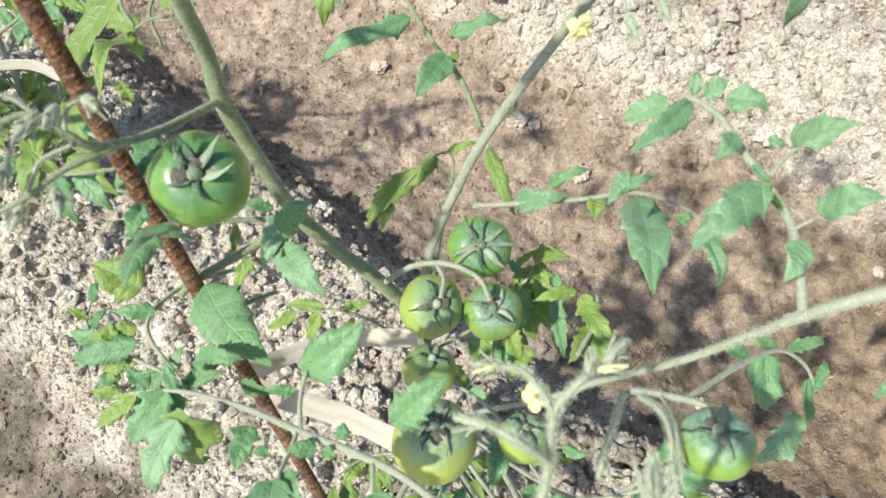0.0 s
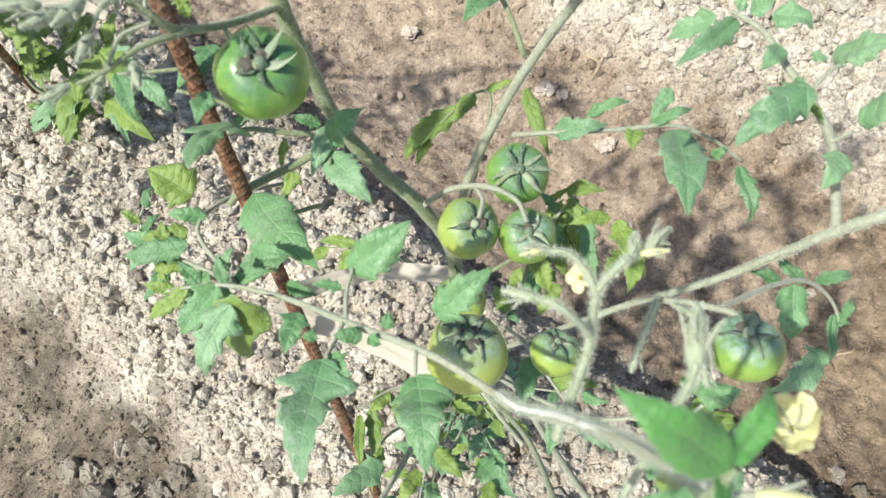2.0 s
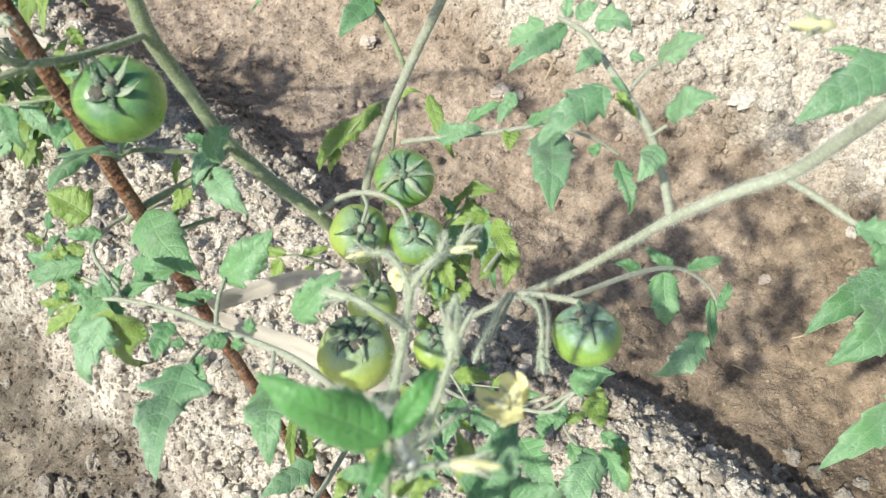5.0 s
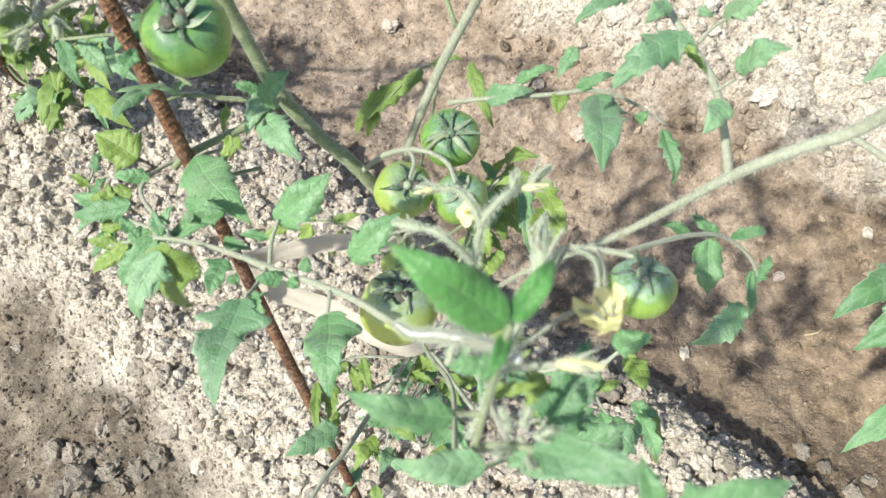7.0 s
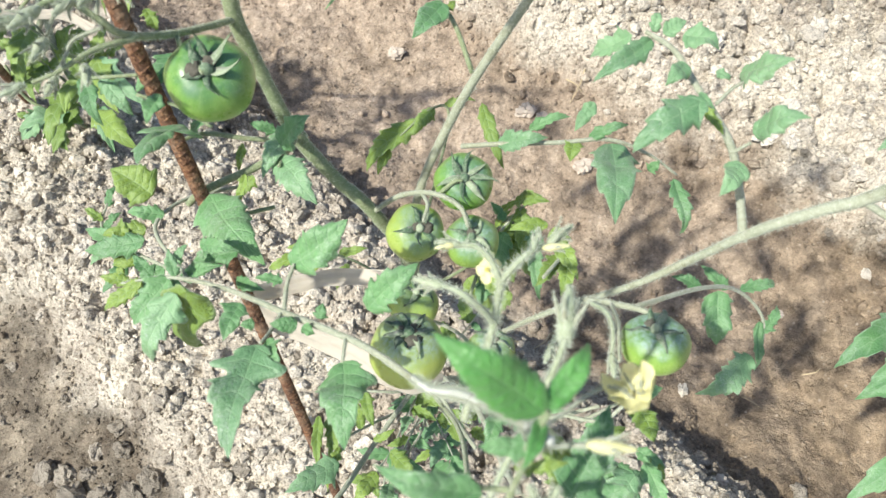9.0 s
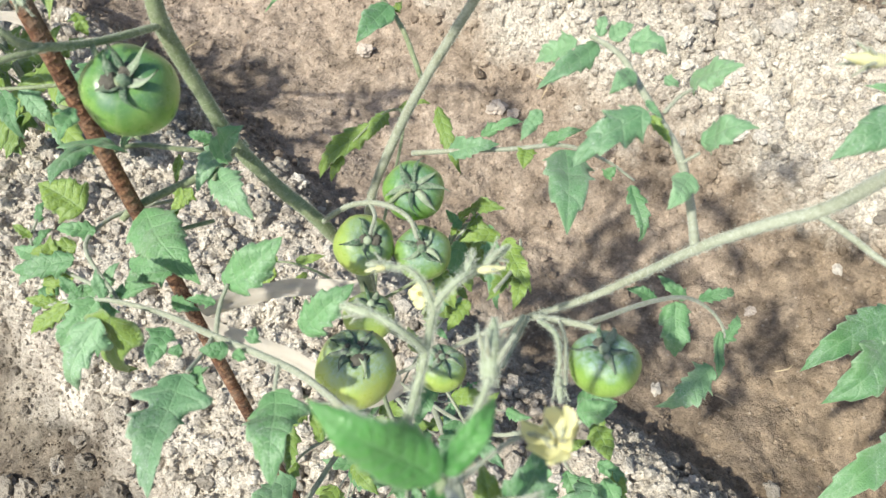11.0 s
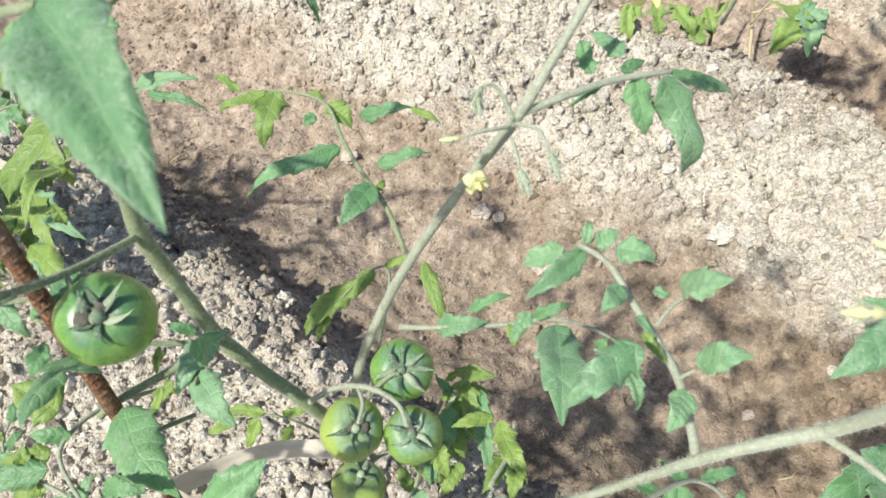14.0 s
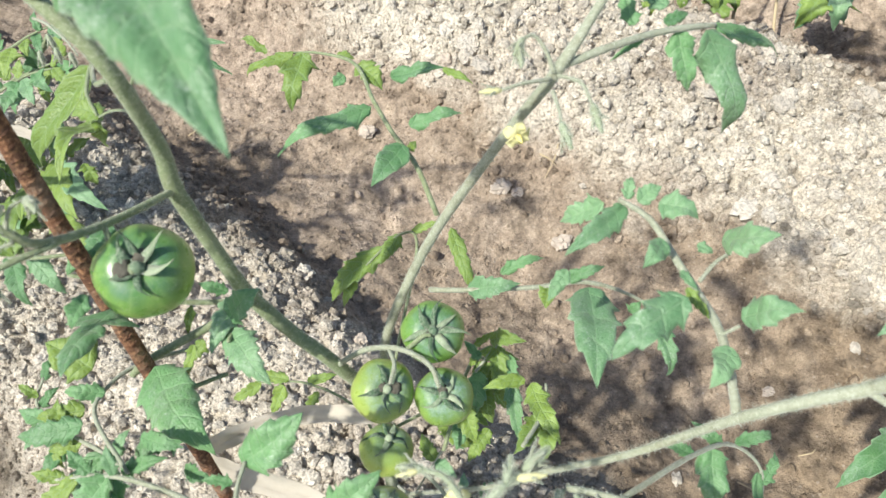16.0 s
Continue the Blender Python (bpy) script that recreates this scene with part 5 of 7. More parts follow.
leaf(plant, [(-0.097, 0.343, 0.775, 0.0026), (-0.130, 0.336, 0.785, 0.0024), (-0.160, 0.331, 0.796, 0.0022), (-0.175, 0.318, 0.802, 0.0016)], [
    ((-0.153, 0.300, 0.846), (-0.148, 0.241, 0.886), 0.46, dict(depth=0.3, lobe=0.5)),
    ((-0.139, 0.281, 0.898), (-0.146, 0.264, 0.891), 0.62, dict(depth=0.15)),
    ((-0.176, 0.328, 0.864), (-0.182, 0.316, 0.858), 0.6, dict(depth=0.1)),
    ((-0.138, 0.338, 0.776), (-0.144, 0.324, 0.758), 0.35, dict(mat=LIME)),
    ((-0.167, 0.324, 0.805), (-0.149, 0.327, 0.816), 0.5, {}),
    ((-0.168, 0.356, 0.855), (-0.174, 0.324, 0.850), 0.55, {}),
], GREEN, STEM)
stem("leaf_stalk", [(-0.138, 0.311, 0.830, 0.0018), (-0.160, 0.319, 0.841, 0.0018), (-0.187, 0.321, 0.850, 0.0016)], STEM, plant, "", 0.0008, 900, 7, 33)
leaf(plant, [(-0.095, 0.342, 0.780, 0.0024), (-0.094, 0.318, 0.795, 0.0022), (-0.093, 0.296, 0.807, 0.0016)], [
    ((-0.094, 0.311, 0.811), (-0.069, 0.318, 0.838), 0.6, dict(depth=0.2)),
    ((-0.098, 0.305, 0.803), (-0.062, 0.268, 0.803), 0.55, dict(depth=0.35, mat=GREY, face=(-0.1, -0.3, 1), fold=0.1, lobe=0.2)),
    ((-0.096, 0.334, 0.800), (-0.106, 0.290, 0.800), 0.45, dict(mat=GREY, depth=0.3, face=(0.2, -0.3, 0.9))),
    ((-0.112, 0.348, 0.779), (-0.134, 0.353, 0.783), 0.5, {}),
    ((-0.127, 0.305, 0.782), (-0.133, 0.289, 0.763), 0.35, dict(mat=LIME)),
    ((-0.128, 0.316, 0.763), (-0.140, 0.307, 0.748), 0.6, dict(mat=LIME)),
], GREEN, STEM)
leaf(plant, [(-0.111, 0.296, 0.751, 0.002), (-0.132, 0.280, 0.762, 0.002), (-0.150, 0.269, 0.763, 0.0016), (-0.161, 0.267, 0.763, 0.0012)], [
    ((-0.157, 0.294, 0.769), (-0.097, 0.230, 0.780), 0.48, dict(mat=GREEN, teeth=6, depth=0.25, puff=1.4, face=(0.3, -0.35, 0.85), twist=0.05, fold=0.15)),
    ((-0.122, 0.245, 0.771), (-0.161, 0.234, 0.757), 0.42, dict(bend=0.12)),
    ((-0.123, 0.226, 0.761), (-0.099, 0.217, 0.766), 0.5, {}),
], GREEN, STEM)
leaf(plant, [(-0.182, 0.330, 0.860, 0.0016), (-0.206, 0.327, 0.860, 0.0014), (-0.227, 0.330, 0.855, 0.001)], [
    ((-0.232, 0.334, 0.850), (-0.217, 0.308, 0.830), 0.42, dict(mat=GREEN, depth=0.3)),
    ((-0.218, 0.334, 0.850), (-0.197, 0.318, 0.830), 0.45, dict(mat=GREY, depth=0.3)),
    ((-0.228, 0.335, 0.850), (-0.242, 0.345, 0.860), 0.5, dict(mat=LIME, depth=0.3)),
], GREEN, STEM)
# leaf that reaches out from the young shoot over the bar
whole = leaf(plant, [(0.085, 0.070, 0.984, 0.0018), (0.080, 0.078, 0.967, 0.0022), (0.064, 0.103, 0.909, 0.0026), (0.033, 0.125, 0.855, 0.0026), (-0.012, 0.159, 0.823, 0.0026), (-0.069, 0.184, 0.807, 0.0026), (-0.113, 0.202, 0.798, 0.002), (-0.160, 0.214, 0.786, 0.0016), (-0.201, 0.214, 0.772, 0.001)], [
    ((-0.074, 0.154, 0.826), (-0.073, 0.086, 0.839), 0.50, dict(teeth=4.5, depth=0.4, lobe=0.9, mat=GREY)),
    ((-0.071, 0.158, 0.822), (-0.053, 0.136, 0.831), 0.5, {}),
    ((-0.022, 0.148, 0.823), (-0.011, 0.094, 0.838), 0.56, dict(teeth=5, depth=0.35, lobe=0.3)),
    ((-0.094, 0.185, 0.816), (-0.100, 0.160, 0.814), 0.62, dict(depth=0.15)),
    ((-0.055, 0.172, 0.816), (-0.072, 0.171, 0.818), 0.62, dict(depth=0.1)),
    ((-0.052, 0.171, 0.816), (-0.044, 0.168, 0.813), 0.85, dict(depth=0.1)),
    ((-0.042, 0.176, 0.818), (-0.040, 0.185, 0.822), 0.85, dict(depth=0.1)),
    ((-0.081, 0.170, 0.818), (-0.090, 0.169, 0.818), 0.8, dict(depth=0.1)),
    ((-0.135, 0.187, 0.820), (-0.154, 0.153, 0.786), 0.5, dict(mat=GREY)),
], GREEN, PALE, "", 0.0016, 2600)
add_leaflets(whole, [
    ((-0.126, 0.187, 0.825), (-0.144, 0.178, 0.746), 0.42, dict(depth=0.2, mat=LIME)),
    ((-0.160, 0.214, 0.786), (-0.186, 0.185, 0.767), 0.6, {}),
    ((-0.174, 0.216, 0.782), (-0.189, 0.228, 0.790), 0.6, {}),
    ((-0.184, 0.215, 0.777), (-0.214, 0.196, 0.763), 0.4, dict(mat=LIME)),
    ((-0.195, 0.215, 0.772), (-0.217, 0.217, 0.775), 0.5, dict(mat=LIME)),
    ((-0.154, 0.213, 0.790), (-0.159, 0.229, 0.800), 0.6, dict(mat=GREY)),
    ((-0.071, 0.219, 0.803), (-0.032, 0.241, 0.829), 0.62, dict(depth=0.35)),
    ((-0.013, 0.184, 0.819), (0.018, 0.206, 0.840), 0.60, dict(depth=0.35)),
    ((-0.074, 0.207, 0.803), (-0.093, 0.208, 0.805), 0.45, {}),
], GREEN)
add_leaflets(whole, [
    ((-0.138, 0.234, 0.801), (-0.108, 0.227, 0.805), 0.45, {}),
], GREEN)
stem("leaf_stalk", [(0.085, 0.070, 0.985, 0.002), (0.080, 0.077, 0.969, 0.0023), (0.075, 0.090, 0.940, 0.0026), (0.064, 0.103, 0.909, 0.0027), (0.050, 0.115, 0.882, 0.0026), (0.034, 0.124, 0.857, 0.0025), (0.023, 0.133, 0.847, 0.0022)], DOWN, plant, "thick stalk white with hairs", 0.0030, 30000, 12, 57)
stem("leaf_stalk", [(-0.068, 0.184, 0.807, 0.002), (-0.070, 0.203, 0.806, 0.0018), (-0.068, 0.219, 0.806, 0.0015)], PALE, plant, "", 0.0012, 1400, 7, 34)
stem("leaf_stalk", [(-0.069, 0.184, 0.807, 0.0018), (-0.071, 0.168, 0.815, 0.0016), (-0.072, 0.155, 0.826, 0.0014)], PALE, plant, "", 0.0012, 1400, 7, 35)
stem("leaf_stalk", [(-0.023, 0.163, 0.820, 0.0016), (-0.022, 0.147, 0.823, 0.0014)], PALE, plant, "", 0.0012, 1400, 7, 36)
leaf(plant, [(-0.150, 0.217, 0.781, 0.0016), (-0.188, 0.257, 0.772, 0.0018), (-0.188, 0.283, 0.763, 0.0018), (-0.175, 0.304, 0.751, 0.002), (-0.143, 0.319, 0.744, 0.0018)], [
    ((-0.201, 0.291, 0.769), (-0.235, 0.306, 0.780), 0.85, dict(mat=LIME, depth=0.2)),
    ((-0.187, 0.274, 0.769), (-0.215, 0.273, 0.772), 0.5, {}),
    ((-0.200, 0.263, 0.765), (-0.234, 0.257, 0.764), 0.5, dict(mat=LIME)),
    ((-0.196, 0.251, 0.769), (-0.246, 0.245, 0.759), 0.4, {}),
], GREEN, PALE)
leaf(plant, [(-0.153, 0.219, 0.776, 0.0016), (-0.183, 0.236, 0.760, 0.0018), (-0.205, 0.246, 0.756, 0.0016), (-0.221, 0.255, 0.756, 0.0012)], [
    ((-0.172, 0.228, 0.766), (-0.160, 0.247, 0.775), 0.55, dict(mat=GREY)),
    ((-0.185, 0.236, 0.760), (-0.196, 0.202, 0.742), 0.5, dict(mat=GREY)),
    ((-0.201, 0.245, 0.755), (-0.224, 0.237, 0.753), 0.5, dict(mat=LIME)),
    ((-0.212, 0.249, 0.758), (-0.219, 0.269, 0.770), 0.6, dict(mat=LIME)),
    ((-0.219, 0.254, 0.756), (-0.252, 0.264, 0.759), 0.45, {}),
    ((-0.178, 0.232, 0.763), (-0.207, 0.212, 0.749), 0.45, {}),
    ((-0.163, 0.221, 0.773), (-0.162, 0.182, 0.763), 0.5, {}),
    ((-0.157, 0.218, 0.776), (-0.125, 0.226, 0.784), 0.4, {}),
], GREEN, PALE)
leaf(plant, [(-0.207, 0.238, 0.752, 0.0016), (-0.230, 0.255, 0.746, 0.0014), (-0.245, 0.272, 0.751, 0.0012), (-0.244, 0.290, 0.755, 0.001)], [
    ((-0.235, 0.259, 0.748), (-0.247, 0.240, 0.745), 0.5, dict(mat=GREY)),
    ((-0.243, 0.270, 0.749), (-0.230, 0.283, 0.755), 0.5, {}),
    ((-0.244, 0.276, 0.753), (-0.259, 0.283, 0.758), 0.5, dict(mat=LIME)),
    ((-0.244, 0.288, 0.754), (-0.238, 0.303, 0.761), 0.5, {}),
    ((-0.225, 0.251, 0.749), (-0.215, 0.229, 0.742), 0.5, dict(mat=LIME)),
    ((-0.216, 0.244, 0.750), (-0.231, 0.218, 0.743), 0.45, {}),
], GREEN, PALE, "", 0.0012, 2400)
# young shoot tip close to the camera's way
leaf(plant, [(0.075, 0.064, 0.976, 0.00156), (0.080, 0.069, 1.001, 0.00144), (0.082, 0.072, 1.010, 0.0012)], [
    ((0.081, 0.072, 1.009), (0.049, 0.084, 1.035), 0.42, dict(face=(0, -0.4, 1), teeth=8, depth=0.2, fold=0.25, lobe=0.0, mat=FRESH, puff=0.6)),
    ((0.082, 0.073, 1.009), (0.095, 0.096, 1.006), 0.32, dict(depth=0.12, lobe=0.0, mat=FRESH, puff=0.3)),
    ((0.081, 0.072, 1.004), (0.075, 0.056, 1.005), 0.32, dict(depth=0.08, mat=FRESH, puff=0.3)),
    ((0.078, 0.066, 0.988), (0.062, 0.067, 0.984), 0.45, dict(depth=0.1)),
], GREEN, STEM)
leaf(plant, [(0.073, 0.059, 0.957, 0.00156), (0.068, 0.059, 0.957, 0.00132), (0.061, 0.058, 0.963, 0.00108)], [
    ((0.064, 0.056, 0.961), (0.027, 0.061, 0.972), 0.33, dict(depth=0.15, fold=0.35)),
    ((0.074, 0.065, 0.965), (0.093, 0.068, 0.966), 0.32, dict(mat=LIME)),
], GREEN, STEM)
leaf(plant, [(0.068, 0.053, 0.926, 0.00156), (0.079, 0.051, 0.947, 0.00144), (0.092, 0.047, 0.961, 0.0012)], [
    ((0.090, 0.047, 0.961), (0.129, 0.037, 0.976), 0.36, dict(mat=GREY, depth=0.15)),
    ((0.075, 0.044, 0.943), (0.042, 0.044, 0.946), 0.40, dict(mat=GREY, depth=0.15)),
    ((0.083, 0.049, 0.946), (0.096, 0.039, 0.951), 0.6, dict(mat=GREY)),
], GREY, STEM)
leaf(plant, [(0.060, 0.049, 0.880, 0.00156), (0.082, 0.058, 0.883, 0.00132), (0.100, 0.068, 0.887, 0.00108)], [
    ((0.101, 0.068, 0.887), (0.118, 0.107, 0.905), 0.52, dict(depth=0.3)),
    ((0.102, 0.072, 0.878), (0.091, 0.103, 0.882), 0.5, dict(mat=LIME)),
    ((0.105, 0.081, 0.837), (0.146, 0.081, 0.812), 0.55, {}),
], GREEN, STEM)
leaf(plant, [(0.115, 0.012, 0.936, 0.0018), (0.124, 0.022, 0.969, 0.00144), (0.128, 0.028, 0.983, 0.0012)], [
    ((0.127, 0.023, 0.986), (0.160, 0.035, 0.995), 0.42, dict(depth=0.2)),
    ((0.125, 0.023, 0.980), (0.120, 0.041, 0.989), 0.45, dict(depth=0.2)),
], GREEN, STEM)
# downy tip of the young shoot
for k, (at, axis) in enumerate((((0.083, 0.053, 0.958), (-0.3, 0.6, 0.6)), ((0.087, 0.054, 0.960), (0.2, 0.5, 0.8)), ((0.091, 0.051, 0.960), (0.5, 0.1, 0.8)), ((0.084, 0.047, 0.957), (-0.6, -0.2, 0.6)), ((0.089, 0.045, 0.958), (0.1, -0.5, 0.8)), ((0.093, 0.048, 0.958), (0.6, 0.5, 0.5)))):
    bud(plant, at, axis, 0.0105, 90 + k)
stem("flower_stalk", [(0.072, 0.052, 0.930, 0.0022), (0.085, 0.052, 0.945, 0.002), (0.087, 0.051, 0.957, 0.0016)], FUZZ, plant, "", 0.0022, 14000, 8, 95)
# low leaves under the fruit
leaf(plant, [(-0.02, 0.318, 0.55, 0.002), (0.042, 0.338, 0.595, 0.002), (0.066, 0.367, 0.620, 0.0018), (0.079, 0.376, 0.625, 0.0012)], [
    ((0.071, 0.372, 0.622), (0.106, 0.362, 0.627), 0.4, dict(mat=LIME)),
    ((0.066, 0.362, 0.618), (0.102, 0.327, 0.586), 0.5, {}),
    ((0.053, 0.338, 0.594), (0.079, 0.315, 0.581), 0.5, dict(mat=LIME)),
    ((0.037, 0.324, 0.587), (0.066, 0.297, 0.572), 0.7, {}),
    ((0.065, 0.372, 0.634), (0.087, 0.381, 0.649), 0.3, dict(fold=0.6)),
], LIME, STEM)
leaf(plant, [(-0.025, 0.318, 0.5, 0.002), (-0.013, 0.382, 0.576, 0.002), (0.011, 0.459, 0.661, 0.0018), (-0.005, 0.471, 0.668, 0.0016), (-0.037, 0.444, 0.655, 0.0012)], [
    ((-0.019, 0.459, 0.662), (-0.073, 0.422, 0.623), 0.34, dict(mat=LIME, depth=0.5)),
    ((-0.005, 0.471, 0.668), (-0.024, 0.445, 0.655), 0.5, dict(mat=LIME)),
    ((0.005, 0.473, 0.669), (0.037, 0.480, 0.670), 0.3, dict(mat=LIME)),
    ((0.043, 0.478, 0.669), (0.068, 0.421, 0.637), 0.25, {}),
    ((-0.048, 0.435, 0.651), (-0.059, 0.414, 0.629), 0.4, dict(mat=LIME)),
], LIME, STEM)
leaf(plant, [(-0.03, 0.318, 0.42, 0.002), (-0.060, 0.358, 0.497, 0.0018), (-0.115, 0.381, 0.513, 0.0016), (-0.167, 0.384, 0.505, 0.001)], [
    ((-0.115, 0.384, 0.514), (-0.082, 0.391, 0.516), 0.4, dict(mat=LIME)),
    ((-0.134, 0.384, 0.515), (-0.179, 0.390, 0.509), 0.35, dict(mat=LIME)),
    ((-0.140, 0.379, 0.513), (-0.155, 0.354, 0.489), 0.5, dict(mat=LIME)),
    ((-0.167, 0.384, 0.505), (-0.201, 0.371, 0.489), 0.4, dict(mat=LIME)),
    ((-0.103, 0.374, 0.508), (-0.115, 0.346, 0.494), 0.4, {}),
], LIME, STEM)
leaf(plant, [(-0.03, 0.316, 0.35, 0.0025), (0.072, 0.204, 0.560, 0.0022), (0.107, 0.170, 0.652, 0.002), (0.146, 0.170, 0.694, 0.0016)], [
    ((0.123, 0.132, 0.727), (0.145, 0.098, 0.731), 0.7, {}),
    ((0.158, 0.171, 0.722), (0.184, 0.174, 0.733), 0.7, dict(depth=0.2)),
    ((0.173, 0.166, 0.707), (0.182, 0.143, 0.706), 0.75, dict(mat=LIME, depth=0.2)),
    ((0.145, 0.159, 0.694), (0.139, 0.140, 0.685), 0.7, {}),
    ((0.178, 0.131, 0.655), (0.151, 0.085, 0.646), 0.55, dict(mat=GREY)),
    ((0.189, 0.144, 0.639), (0.207, 0.114, 0.612), 0.4, {}),
], GREEN, PALE)
stem("leaf_stalk", [(0.116, 0.161, 0.697, 0.0018), (0.145, 0.156, 0.704, 0.002), (0.158, 0.164, 0.712, 0.0018), (0.172, 0.175, 0.723, 0.0014)], PALE, plant, "", 0.0008, 800, 7, 37)
leaf(plant, [(-0.035, 0.314, 0.2, 0.0025), (-0.048, 0.243, 0.374, 0.002), (-0.088, 0.198, 0.433, 0.0018), (-0.097, 0.172, 0.465, 0.0014)], [
    ((-0.091, 0.177, 0.468), (-0.097, 0.131, 0.466), 0.28, dict(mat=LIME)),
    ((-0.076, 0.205, 0.436), (-0.090, 0.237, 0.455), 0.4, dict(mat=LIME)),
    ((-0.086, 0.158, 0.480), (-0.130, 0.121, 0.505), 0.5, dict(mat=GREY)),
    ((-0.040, 0.181, 0.443), (-0.007, 0.152, 0.447), 0.5, {}),
    ((-0.059, 0.190, 0.449), (-0.036, 0.203, 0.454), 0.4, dict(mat=LIME)),
], LIME, PALE)
leaf(plant, [(-0.03, 0.316, 0.30, 0.0022), (-0.031, 0.250, 0.440, 0.002), (-0.085, 0.238, 0.463, 0.0018), (-0.118, 0.212, 0.476, 0.0012)], [
    ((-0.091, 0.235, 0.462), (-0.110, 0.211, 0.462), 0.7, dict(mat=LIME, depth=0.4)),
    ((-0.107, 0.216, 0.465), (-0.099, 0.160, 0.446), 0.35, dict(mat=LIME)),
    ((-0.117, 0.207, 0.473), (-0.109, 0.150, 0.470), 0.24, dict(mat=LIME)),
    ((-0.073, 0.239, 0.462), (-0.060, 0.204, 0.453), 0.45, {}),
], LIME, PALE)
leaf(plant, [(-0.03, 0.314, 0.22, 0.0022), (-0.012, 0.229, 0.381, 0.002), (-0.021, 0.194, 0.409, 0.0016), (-0.031, 0.171, 0.421, 0.0012)], [
    ((-0.045, 0.183, 0.418), (-0.001, 0.164, 0.436), 0.6, {}),
    ((-0.056, 0.163, 0.419), (-0.075, 0.124, 0.424), 0.5, dict(mat=LIME)),
    ((0.007, 0.175, 0.418), (0.046, 0.138, 0.440), 0.6, {}),
    ((0.021, 0.151, 0.450), (0.018, 0.106, 0.449), 0.5, dict(mat=LIME)),
], GREEN, PALE)
leaf(plant, [(-0.02, 0.318, 0.50, 0.0022), (0.037, 0.251, 0.615, 0.002), (0.068, 0.204, 0.632, 0.0016), (0.086, 0.172, 0.646, 0.0012)], [
    ((0.053, 0.227, 0.623), (0.040, 0.180, 0.622), 0.5, {}),
    ((0.068, 0.204, 0.632), (0.104, 0.197, 0.646), 0.5, dict(mat=LIME)),
    ((0.077, 0.182, 0.642), (0.064, 0.143, 0.645), 0.5, {}),
    ((0.086, 0.172, 0.646), (0.112, 0.145, 0.652), 0.5, dict(mat=GREY)),
], GREEN, PALE)
leaf(plant, [(0.040, 0.278, 0.628, 0.002), (0.062, 0.351, 0.642, 0.0018), (0.079, 0.351, 0.652, 0.0014)], [
    ((0.067, 0.348, 0.651), (0.097, 0.341, 0.656), 0.4, dict(mat=LIME, depth=0.5)),
    ((0.080, 0.342, 0.647), (0.098, 0.312, 0.630), 0.42, {}),
    ((0.072, 0.337, 0.645), (0.082, 0.306, 0.617), 0.5, dict(mat=LIME)),
    ((0.062, 0.346, 0.651), (0.078, 0.357, 0.667), 0.3, dict(fold=0.6)),
    ((0.052, 0.318, 0.637), (0.068, 0.288, 0.620), 0.6, {}),
], LIME, STEM)
leaf(plant, [(0.153, 0.204, 0.798, 0.0022), (0.211, 0.243, 0.752, 0.002), (0.251, 0.262, 0.713, 0.0018), (0.279, 0.253, 0.683, 0.0014), (0.280, 0.225, 0.662, 0.001)], [
    ((0.233, 0.256, 0.723), (0.237, 0.224, 0.693), 0.62, dict(depth=0.4)),
    ((0.274, 0.228, 0.664), (0.230, 0.198, 0.651), 0.5, dict(mat=GREY, bend=0.15)),
    ((0.277, 0.251, 0.682), (0.279, 0.221, 0.654), 0.25, dict(fold=0.6)),
    ((0.241, 0.258, 0.723), (0.219, 0.272, 0.733), 0.45, {}),
    ((0.253, 0.263, 0.713), (0.283, 0.275, 0.706), 0.35, dict(fold=0.5)),
    ((0.211, 0.243, 0.752), (0.190, 0.249, 0.757), 0.5, {}),
    ((0.280, 0.243, 0.677), (0.294, 0.268, 0.678), 0.4, {}),
], GREEN, PALE)
# low shoots in the shade round the base
def low_growth(plant, root, count, seed):
    rng = random.Random(seed)
    for _ in range(count):
        a = rng.uniform(-2.2, 0.9)
        reach = rng.uniform(0.05, 0.20)
        tip = Vector((root[0] + math.cos(a) * reach, root[1] + math.sin(a) * reach, rng.uniform(0.16, 0.42)))
        foot = Vector((root[0] + rng.uniform(-.01, .01), root[1] + rng.uniform(-.01, .01), rng.uniform(0.12, 0.26)))
        mid = foot.lerp(tip, 0.55) + Vector((0, 0, rng.uniform(0.0, 0.05)))
        d = (tip - mid).normalized()
        side = d.cross(Vector((0, 0, 1))).normalized()
        rows = [(tip, tip + d * rng.uniform(0.03, 0.05) - Vector((0, 0, 0.012)), 0.5, {})]
        for q in (mid, mid.lerp(tip, 0.55)):
            for k in (-1, 1):
                if rng.random() < 0.8:
                    rows.append((q, q + side * k * rng.uniform(0.02, 0.04) + d * rng.uniform(0.005, 0.025) + Vector((0, 0, rng.uniform(-.015, .01))), rng.uniform(0.4, 0.6), dict(mat=rng.choice([GREEN, LIME, GREY]))))
        leaf(plant, [(*foot, 0.0018), (*mid, 0.0015), (*tip, 0.0009)], rows, rng.choice([GREEN, LIME, GREY]), PALE)


low_growth(plant, (-0.03, 0.31), 11, 5)
